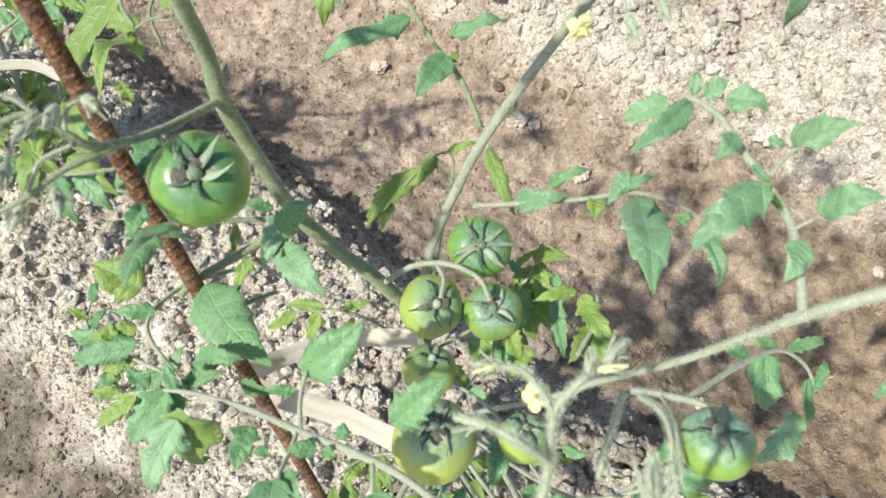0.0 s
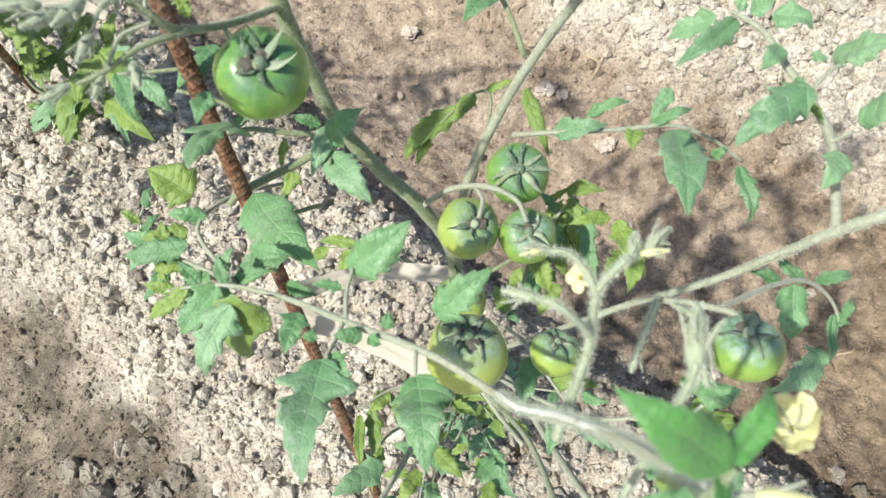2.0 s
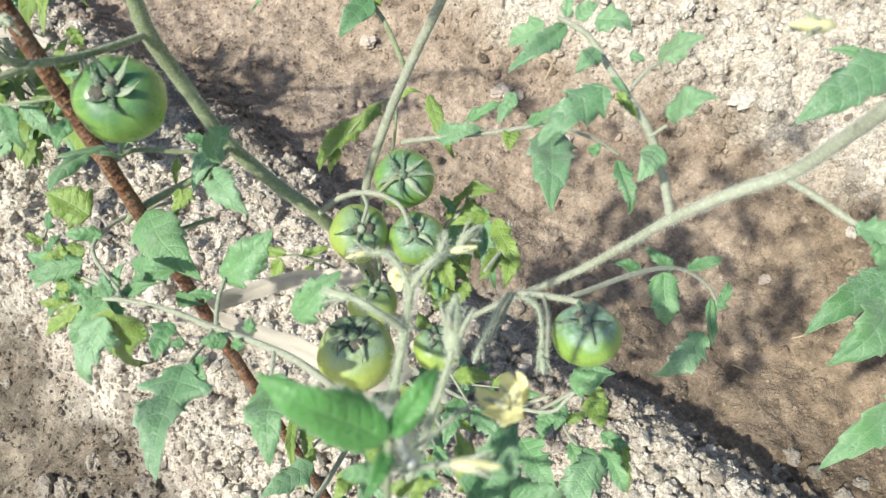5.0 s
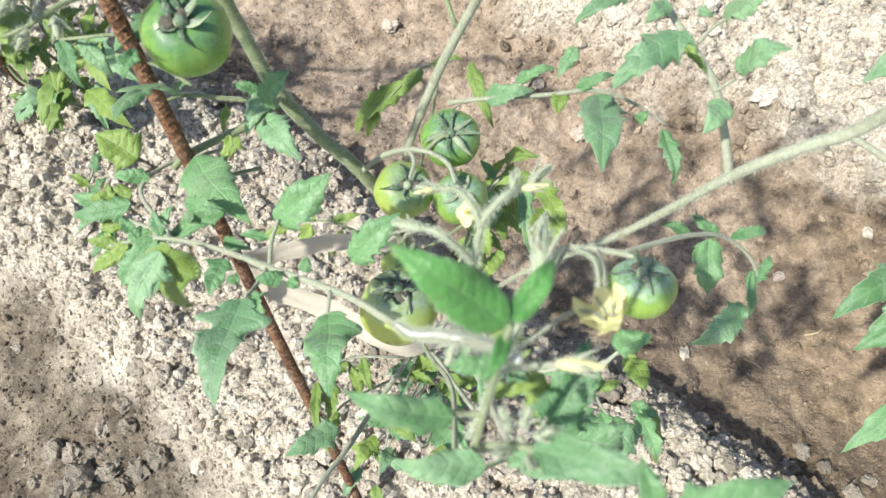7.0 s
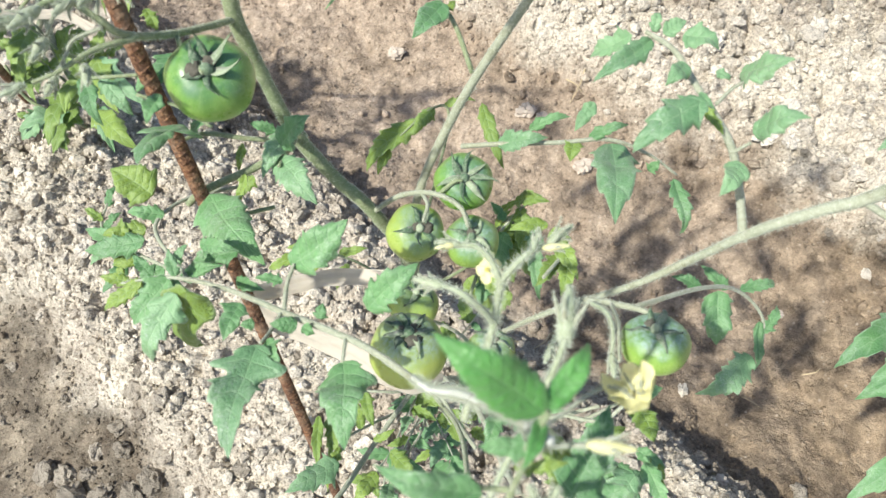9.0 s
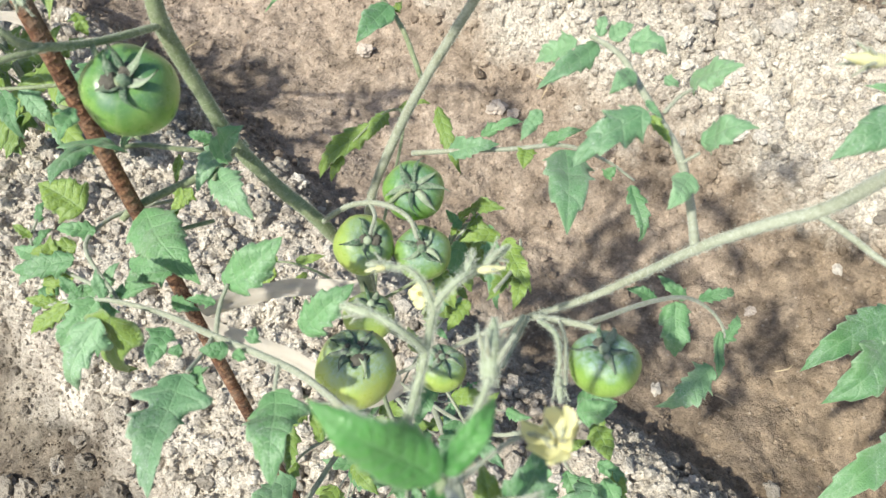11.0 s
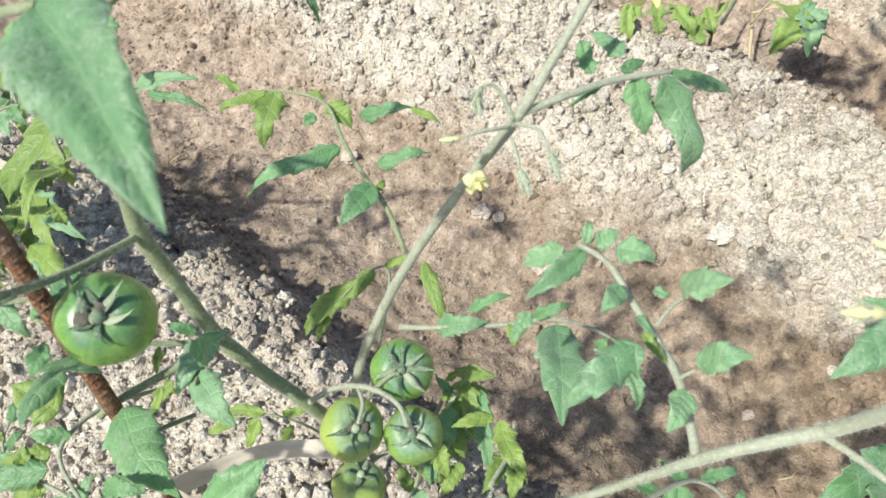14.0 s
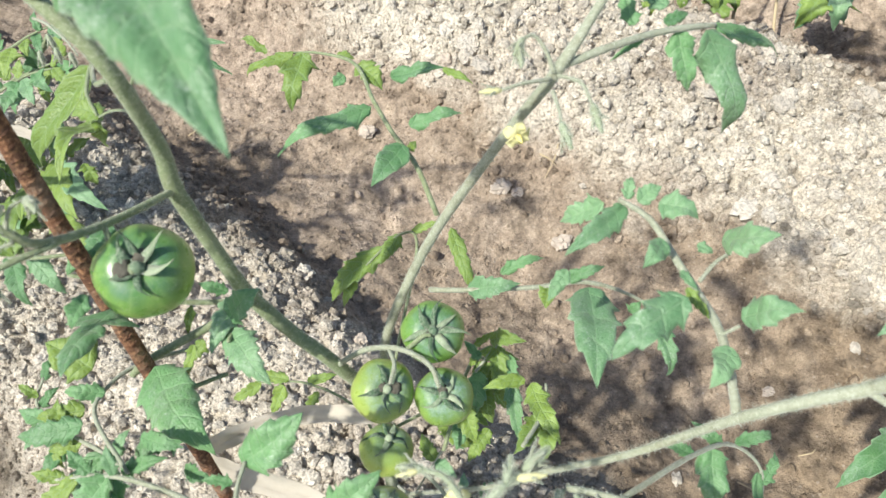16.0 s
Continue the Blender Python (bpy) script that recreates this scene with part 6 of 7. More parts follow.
# leaves at the outer end of the side branch
leaf(plant, [(0.268, 0.244, 0.870, 0.0026), (0.286, 0.233, 0.865, 0.0024), (0.304, 0.220, 0.860, 0.002), (0.323, 0.215, 0.856, 0.001)], [
    ((0.302, 0.216, 0.863), (0.333, 0.207, 0.862), 0.5, dict(mat=GREY)),
    ((0.317, 0.216, 0.857), (0.322, 0.201, 0.838), 0.5, {}),
], GREEN, PALE)
leaf(plant, [(0.566, 0.387, 0.523, 0.0026), (0.548, 0.354, 0.507, 0.0022), (0.525, 0.328, 0.513, 0.0018)], [
    ((0.527, 0.331, 0.514), (0.436, 0.253, 0.498), 0.5, dict(depth=0.35)),
    ((0.522, 0.346, 0.522), (0.419, 0.286, 0.499), 0.36, dict(depth=0.3)),
    ((0.534, 0.331, 0.513), (0.514, 0.261, 0.497), 0.5, {}),
    ((0.519, 0.227, 0.513), (0.410, 0.154, 0.484), 0.30, dict(bend=0.1)),
    ((0.525, 0.197, 0.498), (0.503, 0.151, 0.476), 0.5, {}),
    ((0.523, 0.141, 0.504), (0.460, 0.111, 0.492), 0.5, {}),
], GREEN, PALE)
leaf(plant, [(0.334, 0.320, 0.923, 0.0024), (0.325, 0.303, 0.906, 0.002), (0.319, 0.298, 0.897, 0.0016)], [
    ((0.325, 0.297, 0.902), (0.272, 0.266, 0.889), 0.42, dict(mat=GREY, depth=0.2)),
    ((0.328, 0.296, 0.895), (0.292, 0.305, 0.903), 0.3, {}),
], GREEN, STEM)

# ---- next plant along the ridge ----
young = thing("tomato_plant", (-0.745, 0.857, 0.090), "leafy tomato plant with yellowing lower leaves on the same ridge", "plant")
stem("main_stem", [(-0.759, 0.869, 0.060, 0.0055), (-0.697, 0.812, 0.257, 0.005), (-0.695, 0.829, 0.366, 0.0045), (-0.686, 0.852, 0.454, 0.004), (-0.688, 0.885, 0.523, 0.0035)], PALE, young, "", 0.001, 500, 9, 41)
stem("branch", [(-0.772, 0.879, 0.060, 0.004), (-0.730, 0.786, 0.229, 0.0035), (-0.784, 0.790, 0.277, 0.003), (-0.805, 0.819, 0.331, 0.0024)], STEM, young, "", 0.001, 500, 8, 42)
leaf(young, [(-0.699, 0.812, 0.278, 0.003), (-0.729, 0.819, 0.335, 0.0024), (-0.753, 0.823, 0.369, 0.0016)], [
    ((-0.744, 0.818, 0.356), (-0.767, 0.853, 0.391), 0.5, dict(mat=LIME, depth=0.5)),
    ((-0.738, 0.813, 0.354), (-0.761, 0.769, 0.338), 0.6, dict(mat=LIME, depth=0.5)),
    ((-0.723, 0.812, 0.342), (-0.727, 0.764, 0.324), 0.6, dict(mat=LIME, depth=0.5)),
    ((-0.753, 0.823, 0.369), (-0.806, 0.838, 0.379), 0.5, dict(mat=LIME)),
    ((-0.713, 0.807, 0.339), (-0.672, 0.838, 0.358), 0.45, dict(mat=LIME)),
], LIME, STEM)
leaf(young, [(-0.707, 0.803, 0.265, 0.003), (-0.734, 0.772, 0.276, 0.0024), (-0.756, 0.750, 0.279, 0.0016)], [
    ((-0.737, 0.761, 0.282), (-0.760, 0.703, 0.282), 0.6, dict(mat=GREY, depth=0.5)),
    ((-0.722, 0.762, 0.281), (-0.678, 0.687, 0.268), 0.62, dict(mat=LIME, depth=0.5)),
    ((-0.719, 0.779, 0.277), (-0.683, 0.737, 0.268), 0.55, dict(mat=LIME)),
    ((-0.756, 0.750, 0.279), (-0.788, 0.752, 0.283), 0.5, dict(mat=LIME)),
], LIME, STEM)
leaf(young, [(-0.699, 0.814, 0.299, 0.003), (-0.659, 0.813, 0.337, 0.0024), (-0.625, 0.817, 0.366, 0.0016)], [
    ((-0.657, 0.808, 0.335), (-0.680, 0.751, 0.325), 0.5, dict(mat=LIME, depth=0.4)),
    ((-0.624, 0.813, 0.364), (-0.559, 0.712, 0.341), 0.42, dict(depth=0.3)),
    ((-0.619, 0.809, 0.362), (-0.510, 0.723, 0.351), 0.32, dict(mat=GREY)),
    ((-0.625, 0.817, 0.366), (-0.597, 0.852, 0.397), 0.5, dict(mat=LIME)),
    ((-0.639, 0.810, 0.354), (-0.663, 0.842, 0.379), 0.5, dict(mat=LIME)),
], LIME, STEM)
leaf(young, [(-0.687, 0.820, 0.372, 0.003), (-0.710, 0.819, 0.424, 0.0024), (-0.750, 0.820, 0.457, 0.0016)], [
    ((-0.727, 0.816, 0.444), (-0.765, 0.764, 0.428), 0.5, dict(mat=LIME)),
    ((-0.750, 0.820, 0.457), (-0.811, 0.780, 0.458), 0.5, {}),
    ((-0.852, 0.801, 0.348), (-0.885, 0.733, 0.336), 0.6, dict(mat=GREY)),
    ((-0.863, 0.809, 0.353), (-0.824, 0.746, 0.325), 0.5, dict(mat=GREY)),
], LIME, STEM)

leaf(young, [(-0.721, 0.938, 0.308, 0.003), (-0.734, 0.874, 0.305, 0.0024), (-0.759, 0.831, 0.310, 0.0016)], [
    ((-0.745, 0.850, 0.317), (-0.798, 0.793, 0.308), 0.5, dict(mat=LIME, depth=0.5, lobe=0.6)),
    ((-0.764, 0.877, 0.328), (-0.798, 0.888, 0.344), 0.6, dict(mat=LIME, depth=0.5)),
    ((-0.754, 0.831, 0.310), (-0.744, 0.762, 0.303), 0.6, dict(mat=LIME, depth=0.5)),
    ((-0.738, 0.862, 0.310), (-0.714, 0.792, 0.303), 0.55, dict(mat=LIME, lobe=0.6)),
    ((-0.729, 0.871, 0.314), (-0.668, 0.813, 0.308), 0.5, dict(mat=LIME)),
], LIME, STEM)
leaf(young, [(-0.685, 0.879, 0.284, 0.003), (-0.678, 0.802, 0.284, 0.0024), (-0.687, 0.757, 0.288, 0.0016)], [
    ((-0.678, 0.767, 0.291), (-0.697, 0.675, 0.277), 0.46, dict(mat=LIME, depth=0.5, lobe=0.8)),
    ((-0.687, 0.761, 0.289), (-0.759, 0.709, 0.294), 0.5, dict(mat=GREY, lobe=0.6)),
    ((-0.671, 0.787, 0.288), (-0.623, 0.751, 0.281), 0.5, dict(mat=LIME)),
    ((-0.676, 0.796, 0.292), (-0.728, 0.778, 0.298), 0.5, dict(mat=LIME)),
], LIME, STEM)
leaf(young, [(-0.651, 0.886, 0.305, 0.003), (-0.634, 0.819, 0.309, 0.0024), (-0.624, 0.761, 0.306, 0.0018)], [
    ((-0.629, 0.742, 0.309), (-0.534, 0.672, 0.297), 0.42, dict(depth=0.3)),
    ((-0.623, 0.757, 0.304), (-0.584, 0.677, 0.281), 0.4, dict(mat=GREY)),
    ((-0.645, 0.822, 0.320), (-0.674, 0.837, 0.338), 0.6, dict(mat=LIME)),
    ((-0.639, 0.864, 0.316), (-0.592, 0.882, 0.340), 0.5, dict(mat=LIME)),
    ((-0.634, 0.819, 0.309), (-0.663, 0.811, 0.318), 0.6, dict(mat=LIME)),
    ((-0.642, 0.855, 0.312), (-0.669, 0.879, 0.334), 0.6, {}),
], LIME, STEM)
leaf(young, [(-0.680, 0.793, 0.279, 0.003), (-0.688, 0.803, 0.325, 0.0024), (-0.711, 0.839, 0.381, 0.002), (-0.723, 0.847, 0.405, 0.0014)], [
    ((-0.732, 0.848, 0.397), (-0.726, 0.748, 0.358), 0.52, dict(mat=LIME, depth=0.5, lobe=0.6)),
    ((-0.675, 0.769, 0.332), (-0.687, 0.671, 0.305), 0.5, dict(mat=LIME, depth=0.5, lobe=0.6)),
    ((-0.642, 0.802, 0.341), (-0.660, 0.716, 0.330), 0.45, dict(mat=LIME, depth=0.3)),
    ((-0.694, 0.819, 0.362), (-0.656, 0.859, 0.394), 0.5, dict(mat=LIME)),
    ((-0.710, 0.833, 0.379), (-0.756, 0.808, 0.384), 0.5, dict(mat=LIME)),
], LIME, STEM)
leaf(young, [(-0.746, 0.856, 0.100, 0.003), (-0.694, 0.804, 0.280, 0.0028), (-0.723, 0.854, 0.340, 0.0022), (-0.740, 0.887, 0.360, 0.0014)], [
    ((-0.611, 0.796, 0.360), (-0.669, 0.729, 0.320), 0.5, dict(mat=LIME, depth=0.5, lobe=0.5)),
    ((-0.812, 0.914, 0.330), (-0.787, 0.811, 0.280), 0.42, dict(mat=LIME, depth=0.4)),
    ((-0.726, 0.785, 0.300), (-0.688, 0.756, 0.260), 0.55, dict(mat=LIME, depth=0.5, lobe=0.5)),
    ((-0.743, 0.758, 0.270), (-0.794, 0.726, 0.240), 0.6, dict(mat=GREY, depth=0.5, lobe=0.4)),
    ((-0.760, 0.759, 0.240), (-0.748, 0.762, 0.180), 0.7, dict(mat=LIME, depth=0.4)),
    ((-0.897, 0.845, 0.340), (-0.845, 0.767, 0.300), 0.6, dict(mat=GREY, depth=0.4)),
    ((-0.707, 0.854, 0.340), (-0.647, 0.876, 0.360), 0.5, dict(mat=LIME)),
], LIME, STEM)
# ---- leafy neighbour past the left edge, with unseen shoots added to shade the furrow ----
neighbour = thing("tomato_plant", (-1.023, 1.108, 0.060), "leafy tomato plant at the end of the row", "plant")
stem("main_stem", [(-1.062, 1.141, 0.020, 0.006), (-0.670, 0.874, 0.450, 0.0055), (-0.426, 0.778, 0.676, 0.005), (-0.304, 0.722, 0.790, 0.004), (-0.207, 0.695, 0.863, 0.003)], STEM, neighbour, "", 0.001, 500, 9, 51)
leaf(neighbour, [(-0.333, 0.732, 0.761, 0.0024), (-0.299, 0.709, 0.768, 0.002), (-0.284, 0.693, 0.769, 0.0014)], [
    ((-0.293, 0.705, 0.778), (-0.262, 0.646, 0.760), 0.55, dict(depth=0.35)),
    ((-0.310, 0.711, 0.770), (-0.305, 0.674, 0.757), 0.55, {}),
    ((-0.298, 0.711, 0.770), (-0.295, 0.721, 0.776), 0.7, dict(mat=LIME)),
    ((-0.346, 0.732, 0.762), (-0.382, 0.746, 0.773), 0.4, {}),
], GREEN, STEM)
leaf(neighbour, [(-0.313, 0.645, 0.641, 0.0024), (-0.315, 0.663, 0.677, 0.0022), (-0.277, 0.667, 0.715, 0.002), (-0.245, 0.663, 0.723, 0.0014)], [
    ((-0.277, 0.666, 0.714), (-0.192, 0.664, 0.733), 0.25, dict(fold=0.4, mat=GREY)),
    ((-0.251, 0.658, 0.719), (-0.185, 0.638, 0.715), 0.22, {}),
    ((-0.291, 0.672, 0.707), (-0.310, 0.667, 0.704), 0.8, dict(mat=LIME)),
    ((-0.300, 0.664, 0.689), (-0.266, 0.657, 0.695), 0.6, dict(mat=LIME)),
], GREEN, STEM)


def shade_shoots(plant, root, spots, each, seed, spread=0.09):
    """Unseen leafy shoots to cast shade: at every spot some full compound leaves on stalks from the root."""
    rng = random.Random(seed)
    root = Vector(root)
    for spot in spots:
        spot = Vector(spot)
        mid = root.lerp(spot, 0.5) + Vector((0, 0, 0.06))
        stem("branch", [(*root, 0.0045), (*mid, 0.004), (*(spot - Vector((0, 0, 0.03))), 0.003)], STEM, plant, "", 0, 0, 8, seed)
        for _ in range(each):
            a = rng.uniform(0, 6.28)
            out = Vector((math.cos(a), math.sin(a), 0))
            p = spot + Vector((rng.uniform(-spread, spread), rng.uniform(-spread, spread), rng.uniform(-0.05, 0.05)))
            q, r = p + out * 0.06 + Vector((0, 0, 0.015)), p + out * 0.12
            side = Vector((-out.y, out.x, 0))
            rows = [(r, r + out * 0.07 - Vector((0, 0, 0.015)), 0.55, {})]
            for s in (-1, 1):
                rows.append((q, q + side * s * 0.06 + out * 0.03, 0.55, {}))
                rows.append((r, r + side * s * 0.06 + out * 0.03, 0.55, {}))
                rows.append((p, p + side * s * 0.035 + out * 0.02, 0.6, {}))
            leaf(plant, [(*(spot - Vector((0, 0, 0.03))), 0.0022), (*p, 0.002), (*q, 0.0017), (*r, 0.0012)], rows, rng.choice([GREEN, GREEN, LIME]), STEM, "", 0, 0)


leaf(neighbour, [(-0.651, 0.767, 0.508, 0.003), (-0.568, 0.774, 0.567, 0.0024), (-0.503, 0.773, 0.598, 0.0018), (-0.454, 0.772, 0.618, 0.0012)], [
    ((-0.503, 0.773, 0.598), (-0.512, 0.789, 0.633), 0.6, {}),
    ((-0.496, 0.777, 0.600), (-0.489, 0.736, 0.573), 0.6, dict(mat=LIME)),
    ((-0.461, 0.769, 0.616), (-0.440, 0.730, 0.590), 0.55, {}),
    ((-0.546, 0.774, 0.577), (-0.546, 0.736, 0.553), 0.6, {}),
    ((-0.554, 0.774, 0.578), (-0.576, 0.805, 0.599), 0.6, dict(mat=LIME)),
    ((-0.461, 0.772, 0.618), (-0.468, 0.802, 0.639), 0.55, dict(mat=LIME)),
    ((-0.524, 0.774, 0.588), (-0.509, 0.806, 0.607), 0.6, {}),
], GREEN, STEM)
leaf(neighbour, [(-0.589, 0.786, 0.600, 0.0026), (-0.539, 0.784, 0.619, 0.0022), (-0.497, 0.785, 0.641, 0.0018), (-0.463, 0.790, 0.653, 0.0012)], [
    ((-0.525, 0.780, 0.627), (-0.525, 0.739, 0.614), 0.7, dict(mat=LIME, lobe=0.6)),
    ((-0.501, 0.782, 0.639), (-0.492, 0.757, 0.634), 0.7, dict(mat=LIME)),
    ((-0.546, 0.784, 0.619), (-0.561, 0.814, 0.639), 0.6, {}),
    ((-0.490, 0.789, 0.642), (-0.473, 0.760, 0.635), 0.5, {}),
    ((-0.466, 0.787, 0.652), (-0.434, 0.776, 0.643), 0.5, dict(mat=GREY)),
    ((-0.477, 0.784, 0.650), (-0.484, 0.805, 0.664), 0.5, {}),
], GREEN, STEM)
leaf(neighbour, [(-0.589, 0.735, 0.568, 0.0026), (-0.518, 0.734, 0.610, 0.0022), (-0.477, 0.732, 0.630, 0.0018), (-0.443, 0.731, 0.639, 0.0012)], [
    ((-0.504, 0.730, 0.618), (-0.515, 0.690, 0.605), 0.6, {}),
    ((-0.491, 0.726, 0.626), (-0.471, 0.693, 0.616), 0.6, dict(mat=GREY)),
    ((-0.477, 0.732, 0.630), (-0.447, 0.705, 0.623), 0.55, {}),
    ((-0.447, 0.731, 0.639), (-0.417, 0.707, 0.634), 0.5, dict(mat=LIME)),
    ((-0.450, 0.732, 0.640), (-0.436, 0.746, 0.648), 0.6, dict(mat=LIME)),
    ((-0.504, 0.733, 0.620), (-0.501, 0.753, 0.633), 0.7, dict(mat=LIME)),
    ((-0.546, 0.738, 0.591), (-0.568, 0.759, 0.605), 0.6, {}),
], GREEN, STEM)
# shoots kept out of view, placed so their shade reaches the furrow
shade_shoots(neighbour, (-1.121, 1.126, 0.100), [(-0.86, 0.68, 0.58), (-0.90, 0.76, 0.62), (-0.84, 0.82, 0.64)], 2, 8, 0.06)
# drooping truss of round young buds
stem("truss", [(-0.345, 0.624, 0.800, 0.0018), (-0.328, 0.613, 0.804, 0.0016), (-0.314, 0.602, 0.803, 0.0014), (-0.304, 0.595, 0.797, 0.0012), (-0.294, 0.584, 0.790, 0.0010)], PALE, neighbour, "", 0.0012, 3000, 7, 91)
for k, at in enumerate(((-0.335, 0.594, 0.788), (-0.319, 0.595, 0.79), (-0.306, 0.592, 0.787), (-0.328, 0.607, 0.796))):
    bud(neighbour, at, (0.1 * k - 0.1, -0.3, -0.9), 0.016, 95 + k)


# ---- yellowing plant on the next ridge ----
far = thing("tomato_plant", (0.651, 1.383, 0.060), "yellowing tomato plant with dry stems on the next ridge", "plant")
stem("main_stem", [(0.652, 1.405, 0.030, 0.005), (0.672, 1.487, 0.055, 0.0045), (0.650, 1.482, 0.222, 0.004), (0.625, 1.485, 0.346, 0.003)], DRY, far, "dry straw-coloured stem", 0, 0, 8, 61)
stem("branch", [(0.761, 1.449, 0.050, 0.004), (0.777, 1.534, 0.082, 0.0036), (0.735, 1.543, 0.235, 0.003)], DRY, far, "", 0, 0, 8, 62)
leaf(far, [(0.673, 1.494, 0.084, 0.003), (0.626, 1.484, 0.127, 0.0024), (0.590, 1.453, 0.120, 0.0016)], [
    ((0.640, 1.500, 0.162), (0.659, 1.456, 0.107), 0.6, dict(mat=LIME, depth=0.5)),
    ((0.596, 1.459, 0.124), (0.585, 1.411, 0.080), 0.5, dict(mat=LIME, depth=0.5)),
    ((0.616, 1.464, 0.127), (0.548, 1.510, 0.173), 0.5, dict(mat=LIME)),
    ((0.593, 1.456, 0.110), (0.619, 1.428, 0.090), 0.6, dict(mat=LIME)),
], LIME, DRY)
leaf(far, [(0.682, 1.488, 0.018, 0.003), (0.609, 1.485, 0.032, 0.0024), (0.538, 1.467, 0.023, 0.0016)], [
    ((0.567, 1.473, 0.026), (0.513, 1.462, 0.009), 0.5, dict(mat=LIME)),
    ((0.581, 1.473, 0.025), (0.576, 1.457, 0.003), 0.7, dict(mat=LIME)),
    ((0.538, 1.499, 0.117), (0.514, 1.549, 0.176), 0.4, {}),
    ((0.482, 1.515, 0.106), (0.467, 1.458, 0.068), 0.3, {}),
], LIME, DRY)
leaf(far, [(0.762, 1.524, 0.124, 0.003), (0.814, 1.519, 0.142, 0.0024), (0.856, 1.500, 0.140, 0.0016)], [
    ((0.849, 1.489, 0.133), (0.793, 1.425, 0.079), 0.7, dict(depth=0.5, mat=GREY)),
    ((0.863, 1.495, 0.136), (0.909, 1.437, 0.082), 0.6, dict(depth=0.5, mat=GREY)),
    ((0.856, 1.500, 0.140), (0.885, 1.525, 0.167), 0.7, {}),
], LIME, DRY)

leaf(far, [(0.653, 1.484, 0.126, 0.003), (0.575, 1.483, 0.177, 0.0024), (0.492, 1.476, 0.201, 0.0018), (0.427, 1.465, 0.196, 0.0012)], [
    ((0.447, 1.470, 0.199), (0.456, 1.406, 0.131), 0.4, dict(depth=0.3)),
    ((0.479, 1.476, 0.201), (0.415, 1.416, 0.139), 0.4, {}),
    ((0.518, 1.471, 0.196), (0.522, 1.418, 0.135), 0.5, dict(mat=LIME, lobe=0.8)),
    ((0.559, 1.475, 0.184), (0.607, 1.424, 0.136), 0.6, dict(mat=LIME, lobe=0.8)),
    ((0.566, 1.485, 0.191), (0.531, 1.530, 0.235), 0.5, dict(mat=LIME)),
    ((0.614, 1.484, 0.152), (0.599, 1.417, 0.083), 0.6, dict(mat=LIME, fold=0.8, bend=0.25, lobe=0.8)),
    ((0.637, 1.481, 0.137), (0.690, 1.503, 0.174), 0.5, dict(mat=LIME)),
], LIME, DRY)
leaf(far, [(0.765, 1.518, 0.095, 0.003), (0.784, 1.496, 0.177, 0.0024), (0.824, 1.457, 0.197, 0.0016)], [
    ((0.831, 1.454, 0.195), (0.768, 1.381, 0.123), 0.75, dict(depth=0.5, fold=0.6, bend=0.2, lobe=0.8)),
    ((0.843, 1.452, 0.193), (0.844, 1.360, 0.130), 0.6, dict(depth=0.5, fold=0.7, bend=0.25, mat=GREY)),
    ((0.824, 1.452, 0.193), (0.887, 1.411, 0.162), 0.7, dict(mat=GREY)),
], LIME, DRY)
# unseen upper shoots, added so that shade falls beside this plant
shade_shoots(far, (0.588, 1.270, 0.300), [(0.61, 1.13, 0.76)], 4, 14, 0.05)

# ---- loose stones on the soil ----
def stone(at, size, seed, label):
    v, f = lump_shape(seed, 3)
    me = mesh_of("stone", v * size, [tuple(int(i) for i in t) for t in f], [STONE], False)
    return tagged(under(new("stone", me), None, Matrix.Translation((at[0], at[1], float(height(at[0], at[1])) + size * 0.2))), label, "stone", "loose stones")


stone((0.113, 1.021, 0.000), 0.042, 3, "pale rounded stone lying on the furrow soil")
stone((0.149, 1.009, 0.000), 0.024, 5, "small pale stone beside a larger one")
stone((-0.193, 1.195, 0.000), 0.036, 7, "pinkish pale stone on brown soil")
stone((-0.008, 1.290, 0.000), 0.03, 9, "pale angular stone on brown soil")
stone((0.236, 0.891, 0.000), 0.04, 4, "long pale clod on the brown furrow")
stone((0.593, 0.583, 0.000), 0.022, 6, "small white pebble on the furrow")
stone((0.410, 0.242, 0.040), 0.02, 8, "white oval pebble among the clods")
stone((-0.133, 0.597, 0.050), 0.028, 2, "white stone beside the stem")
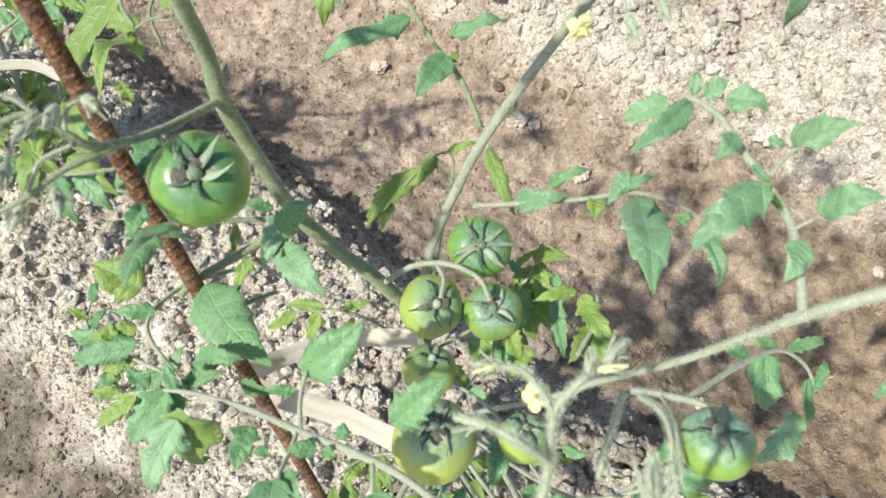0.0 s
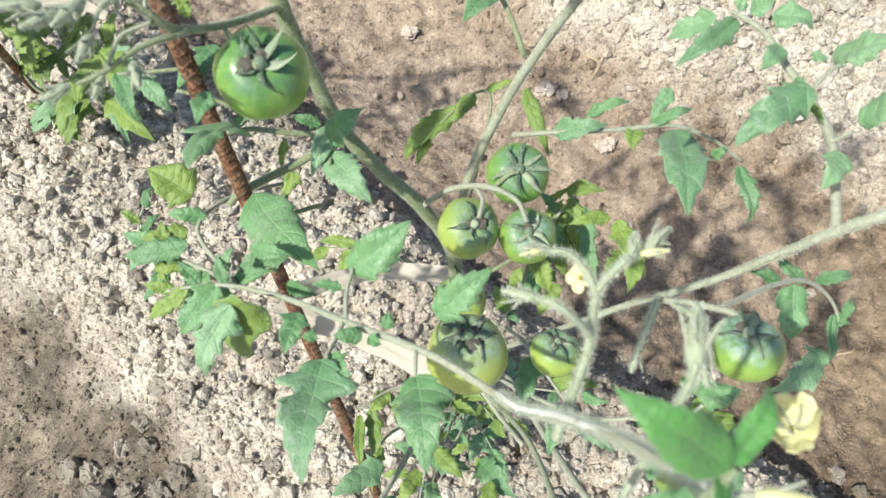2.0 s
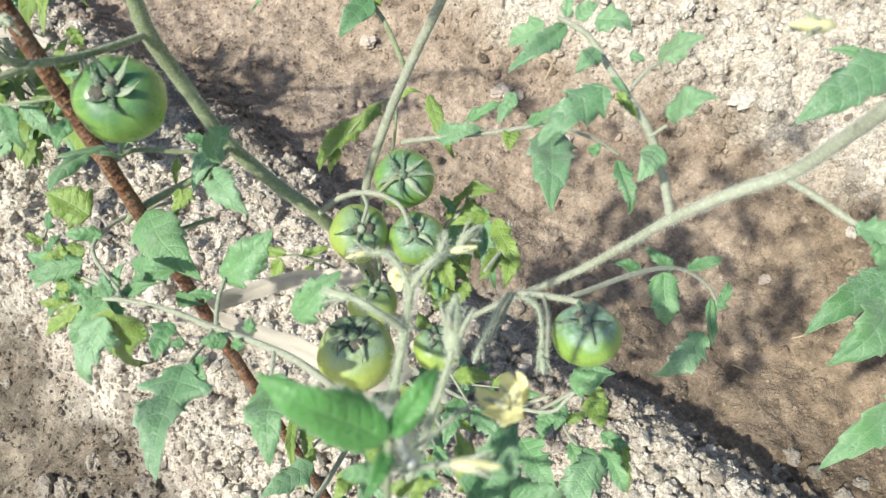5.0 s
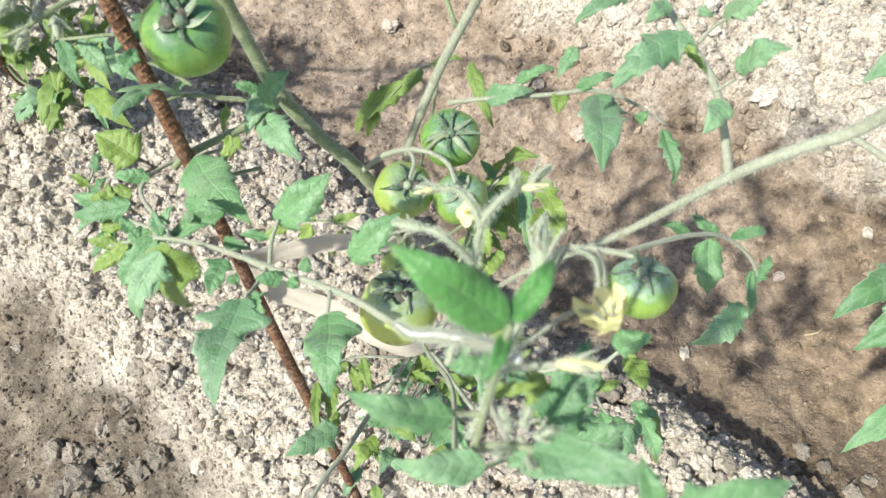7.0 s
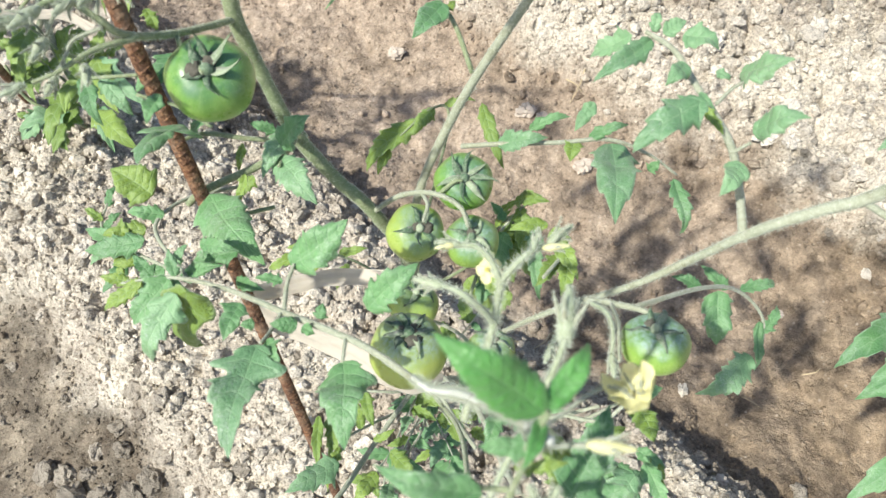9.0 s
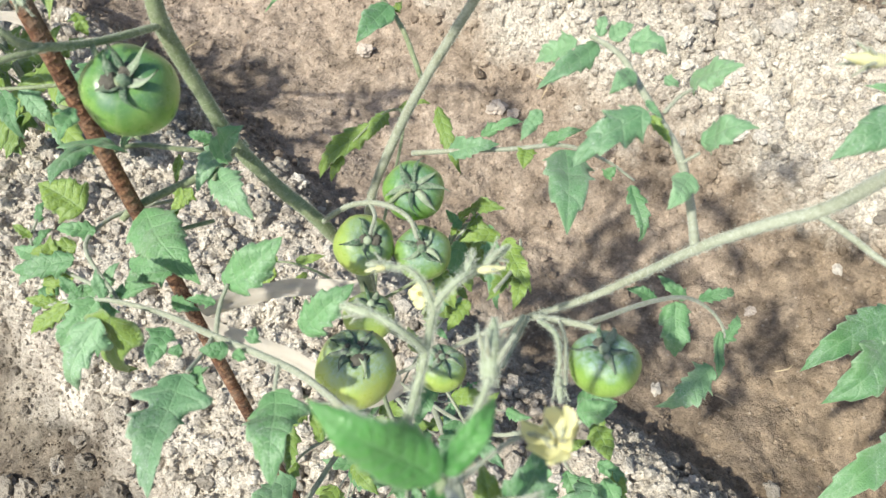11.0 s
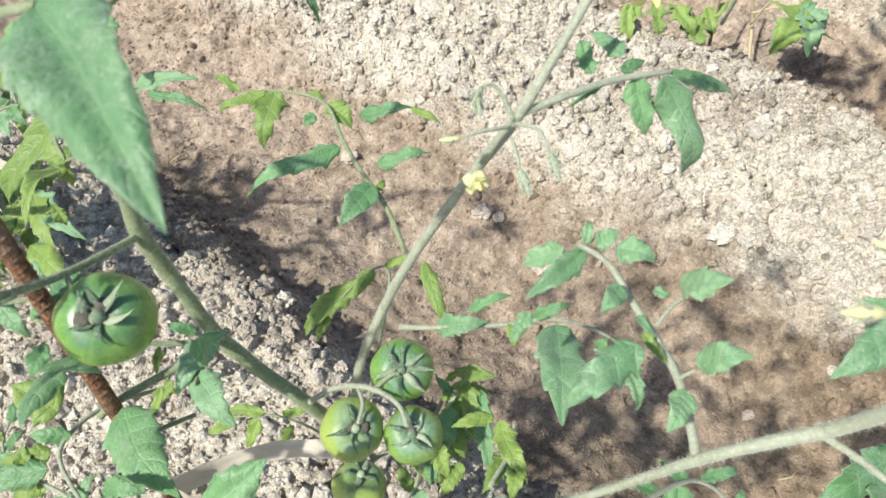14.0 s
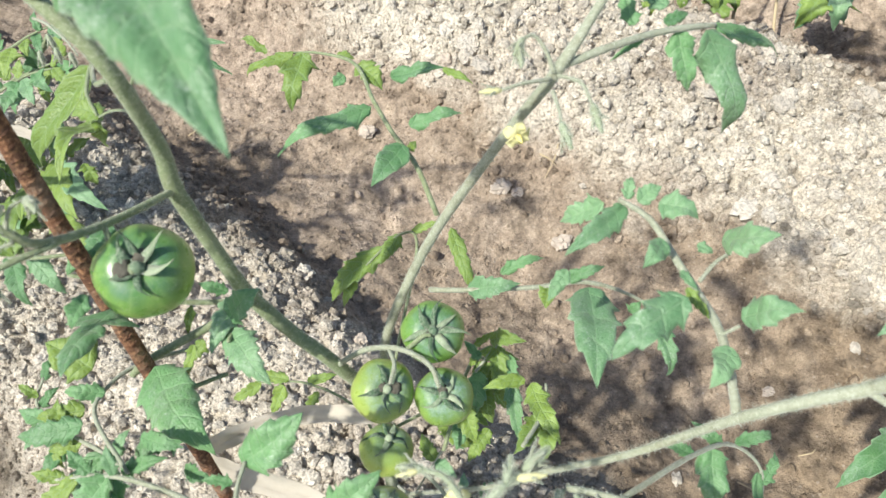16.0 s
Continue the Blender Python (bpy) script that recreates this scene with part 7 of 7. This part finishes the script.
def straw(a, b, radius, seed):
    """A short dry stalk lying on the soil."""
    a, b = [Vector((p[0], p[1], float(height(p[0], p[1])) + 0.008)) for p in (a, b)]
    mid = a.lerp(b, 0.5) + Vector((0.004, -0.003, 0.006))
    v, f, _ = tube_data([(*a, radius), (*mid, radius * 0.9), (*b, radius * 0.5)], 6, 6, 0.1, seed)
    return tagged(new("straw", mesh_of("straw", v, f, [DRY])), "short dry straw-coloured stalk lying on the soil", "straw", "dry stalks on the soil")


straw((0.168, 0.500, 0.000), (0.137, 0.461, 0.000), 0.0016, 1)
straw((0.088, 0.451, 0.030), (0.118, 0.474, 0.020), 0.0014, 2)
straw((0.196, 1.082, 0.020), (0.230, 1.051, 0.020), 0.002, 3)
straw((0.233, 1.086, 0.020), (0.206, 1.036, 0.020), 0.0016, 4)
straw((1.027, 1.266, 0.000), (1.063, 1.280, 0.000), 0.0022, 5)
straw((-0.615, 1.185, 0.000), (-0.589, 1.220, 0.000), 0.0014, 6)
straw((0.616, 0.465, 0.000), (0.645, 0.475, 0.000), 0.0014, 7)
straw((0.510, 0.422, 0.000), (0.535, 0.402, 0.000), 0.0015, 8)
make_clods([((0.566, 0.256, 0.030), 0.029), ((0.597, 0.230, 0.030), 0.024), ((0.535, 0.229, 0.030), 0.026), ((0.624, 0.188, 0.030), 0.029), ((0.502, 0.184, 0.030), 0.027), ((0.572, 0.186, 0.030), 0.022), ((0.664, 0.214, 0.030), 0.024), ((0.464, 0.227, 0.030), 0.026), ((0.399, 0.199, 0.030), 0.024)] + [
            ((-0.697, 0.200, 0.000), 0.046), ((-0.653, 0.198, 0.000), 0.040), ((-0.619, 0.157, 0.000), 0.056), ((-0.576, 0.173, 0.000), 0.042), ((-0.657, 0.139, 0.000), 0.038),
            ((-0.550, 0.151, 0.000), 0.034), ((-0.606, 0.202, 0.000), 0.030), ((-0.548, 0.242, 0.000), 0.034), ((-0.516, 0.175, 0.000), 0.040), ((-0.484, 0.198, 0.000), 0.046), ((-0.457, 0.230, 0.000), 0.036),
            ((-0.570, 0.280, 0.000), 0.036), ((-0.517, 0.326, 0.000), 0.038), ((-0.454, 0.300, 0.000), 0.034), ((-0.604, 0.239, 0.000), 0.03), ((-0.715, 0.150, 0.000), 0.026), ((-0.824, 0.291, 0.000), 0.018), ((-0.826, 0.385, 0.000), 0.02), ((-0.693, 0.327, 0.000), 0.018)])
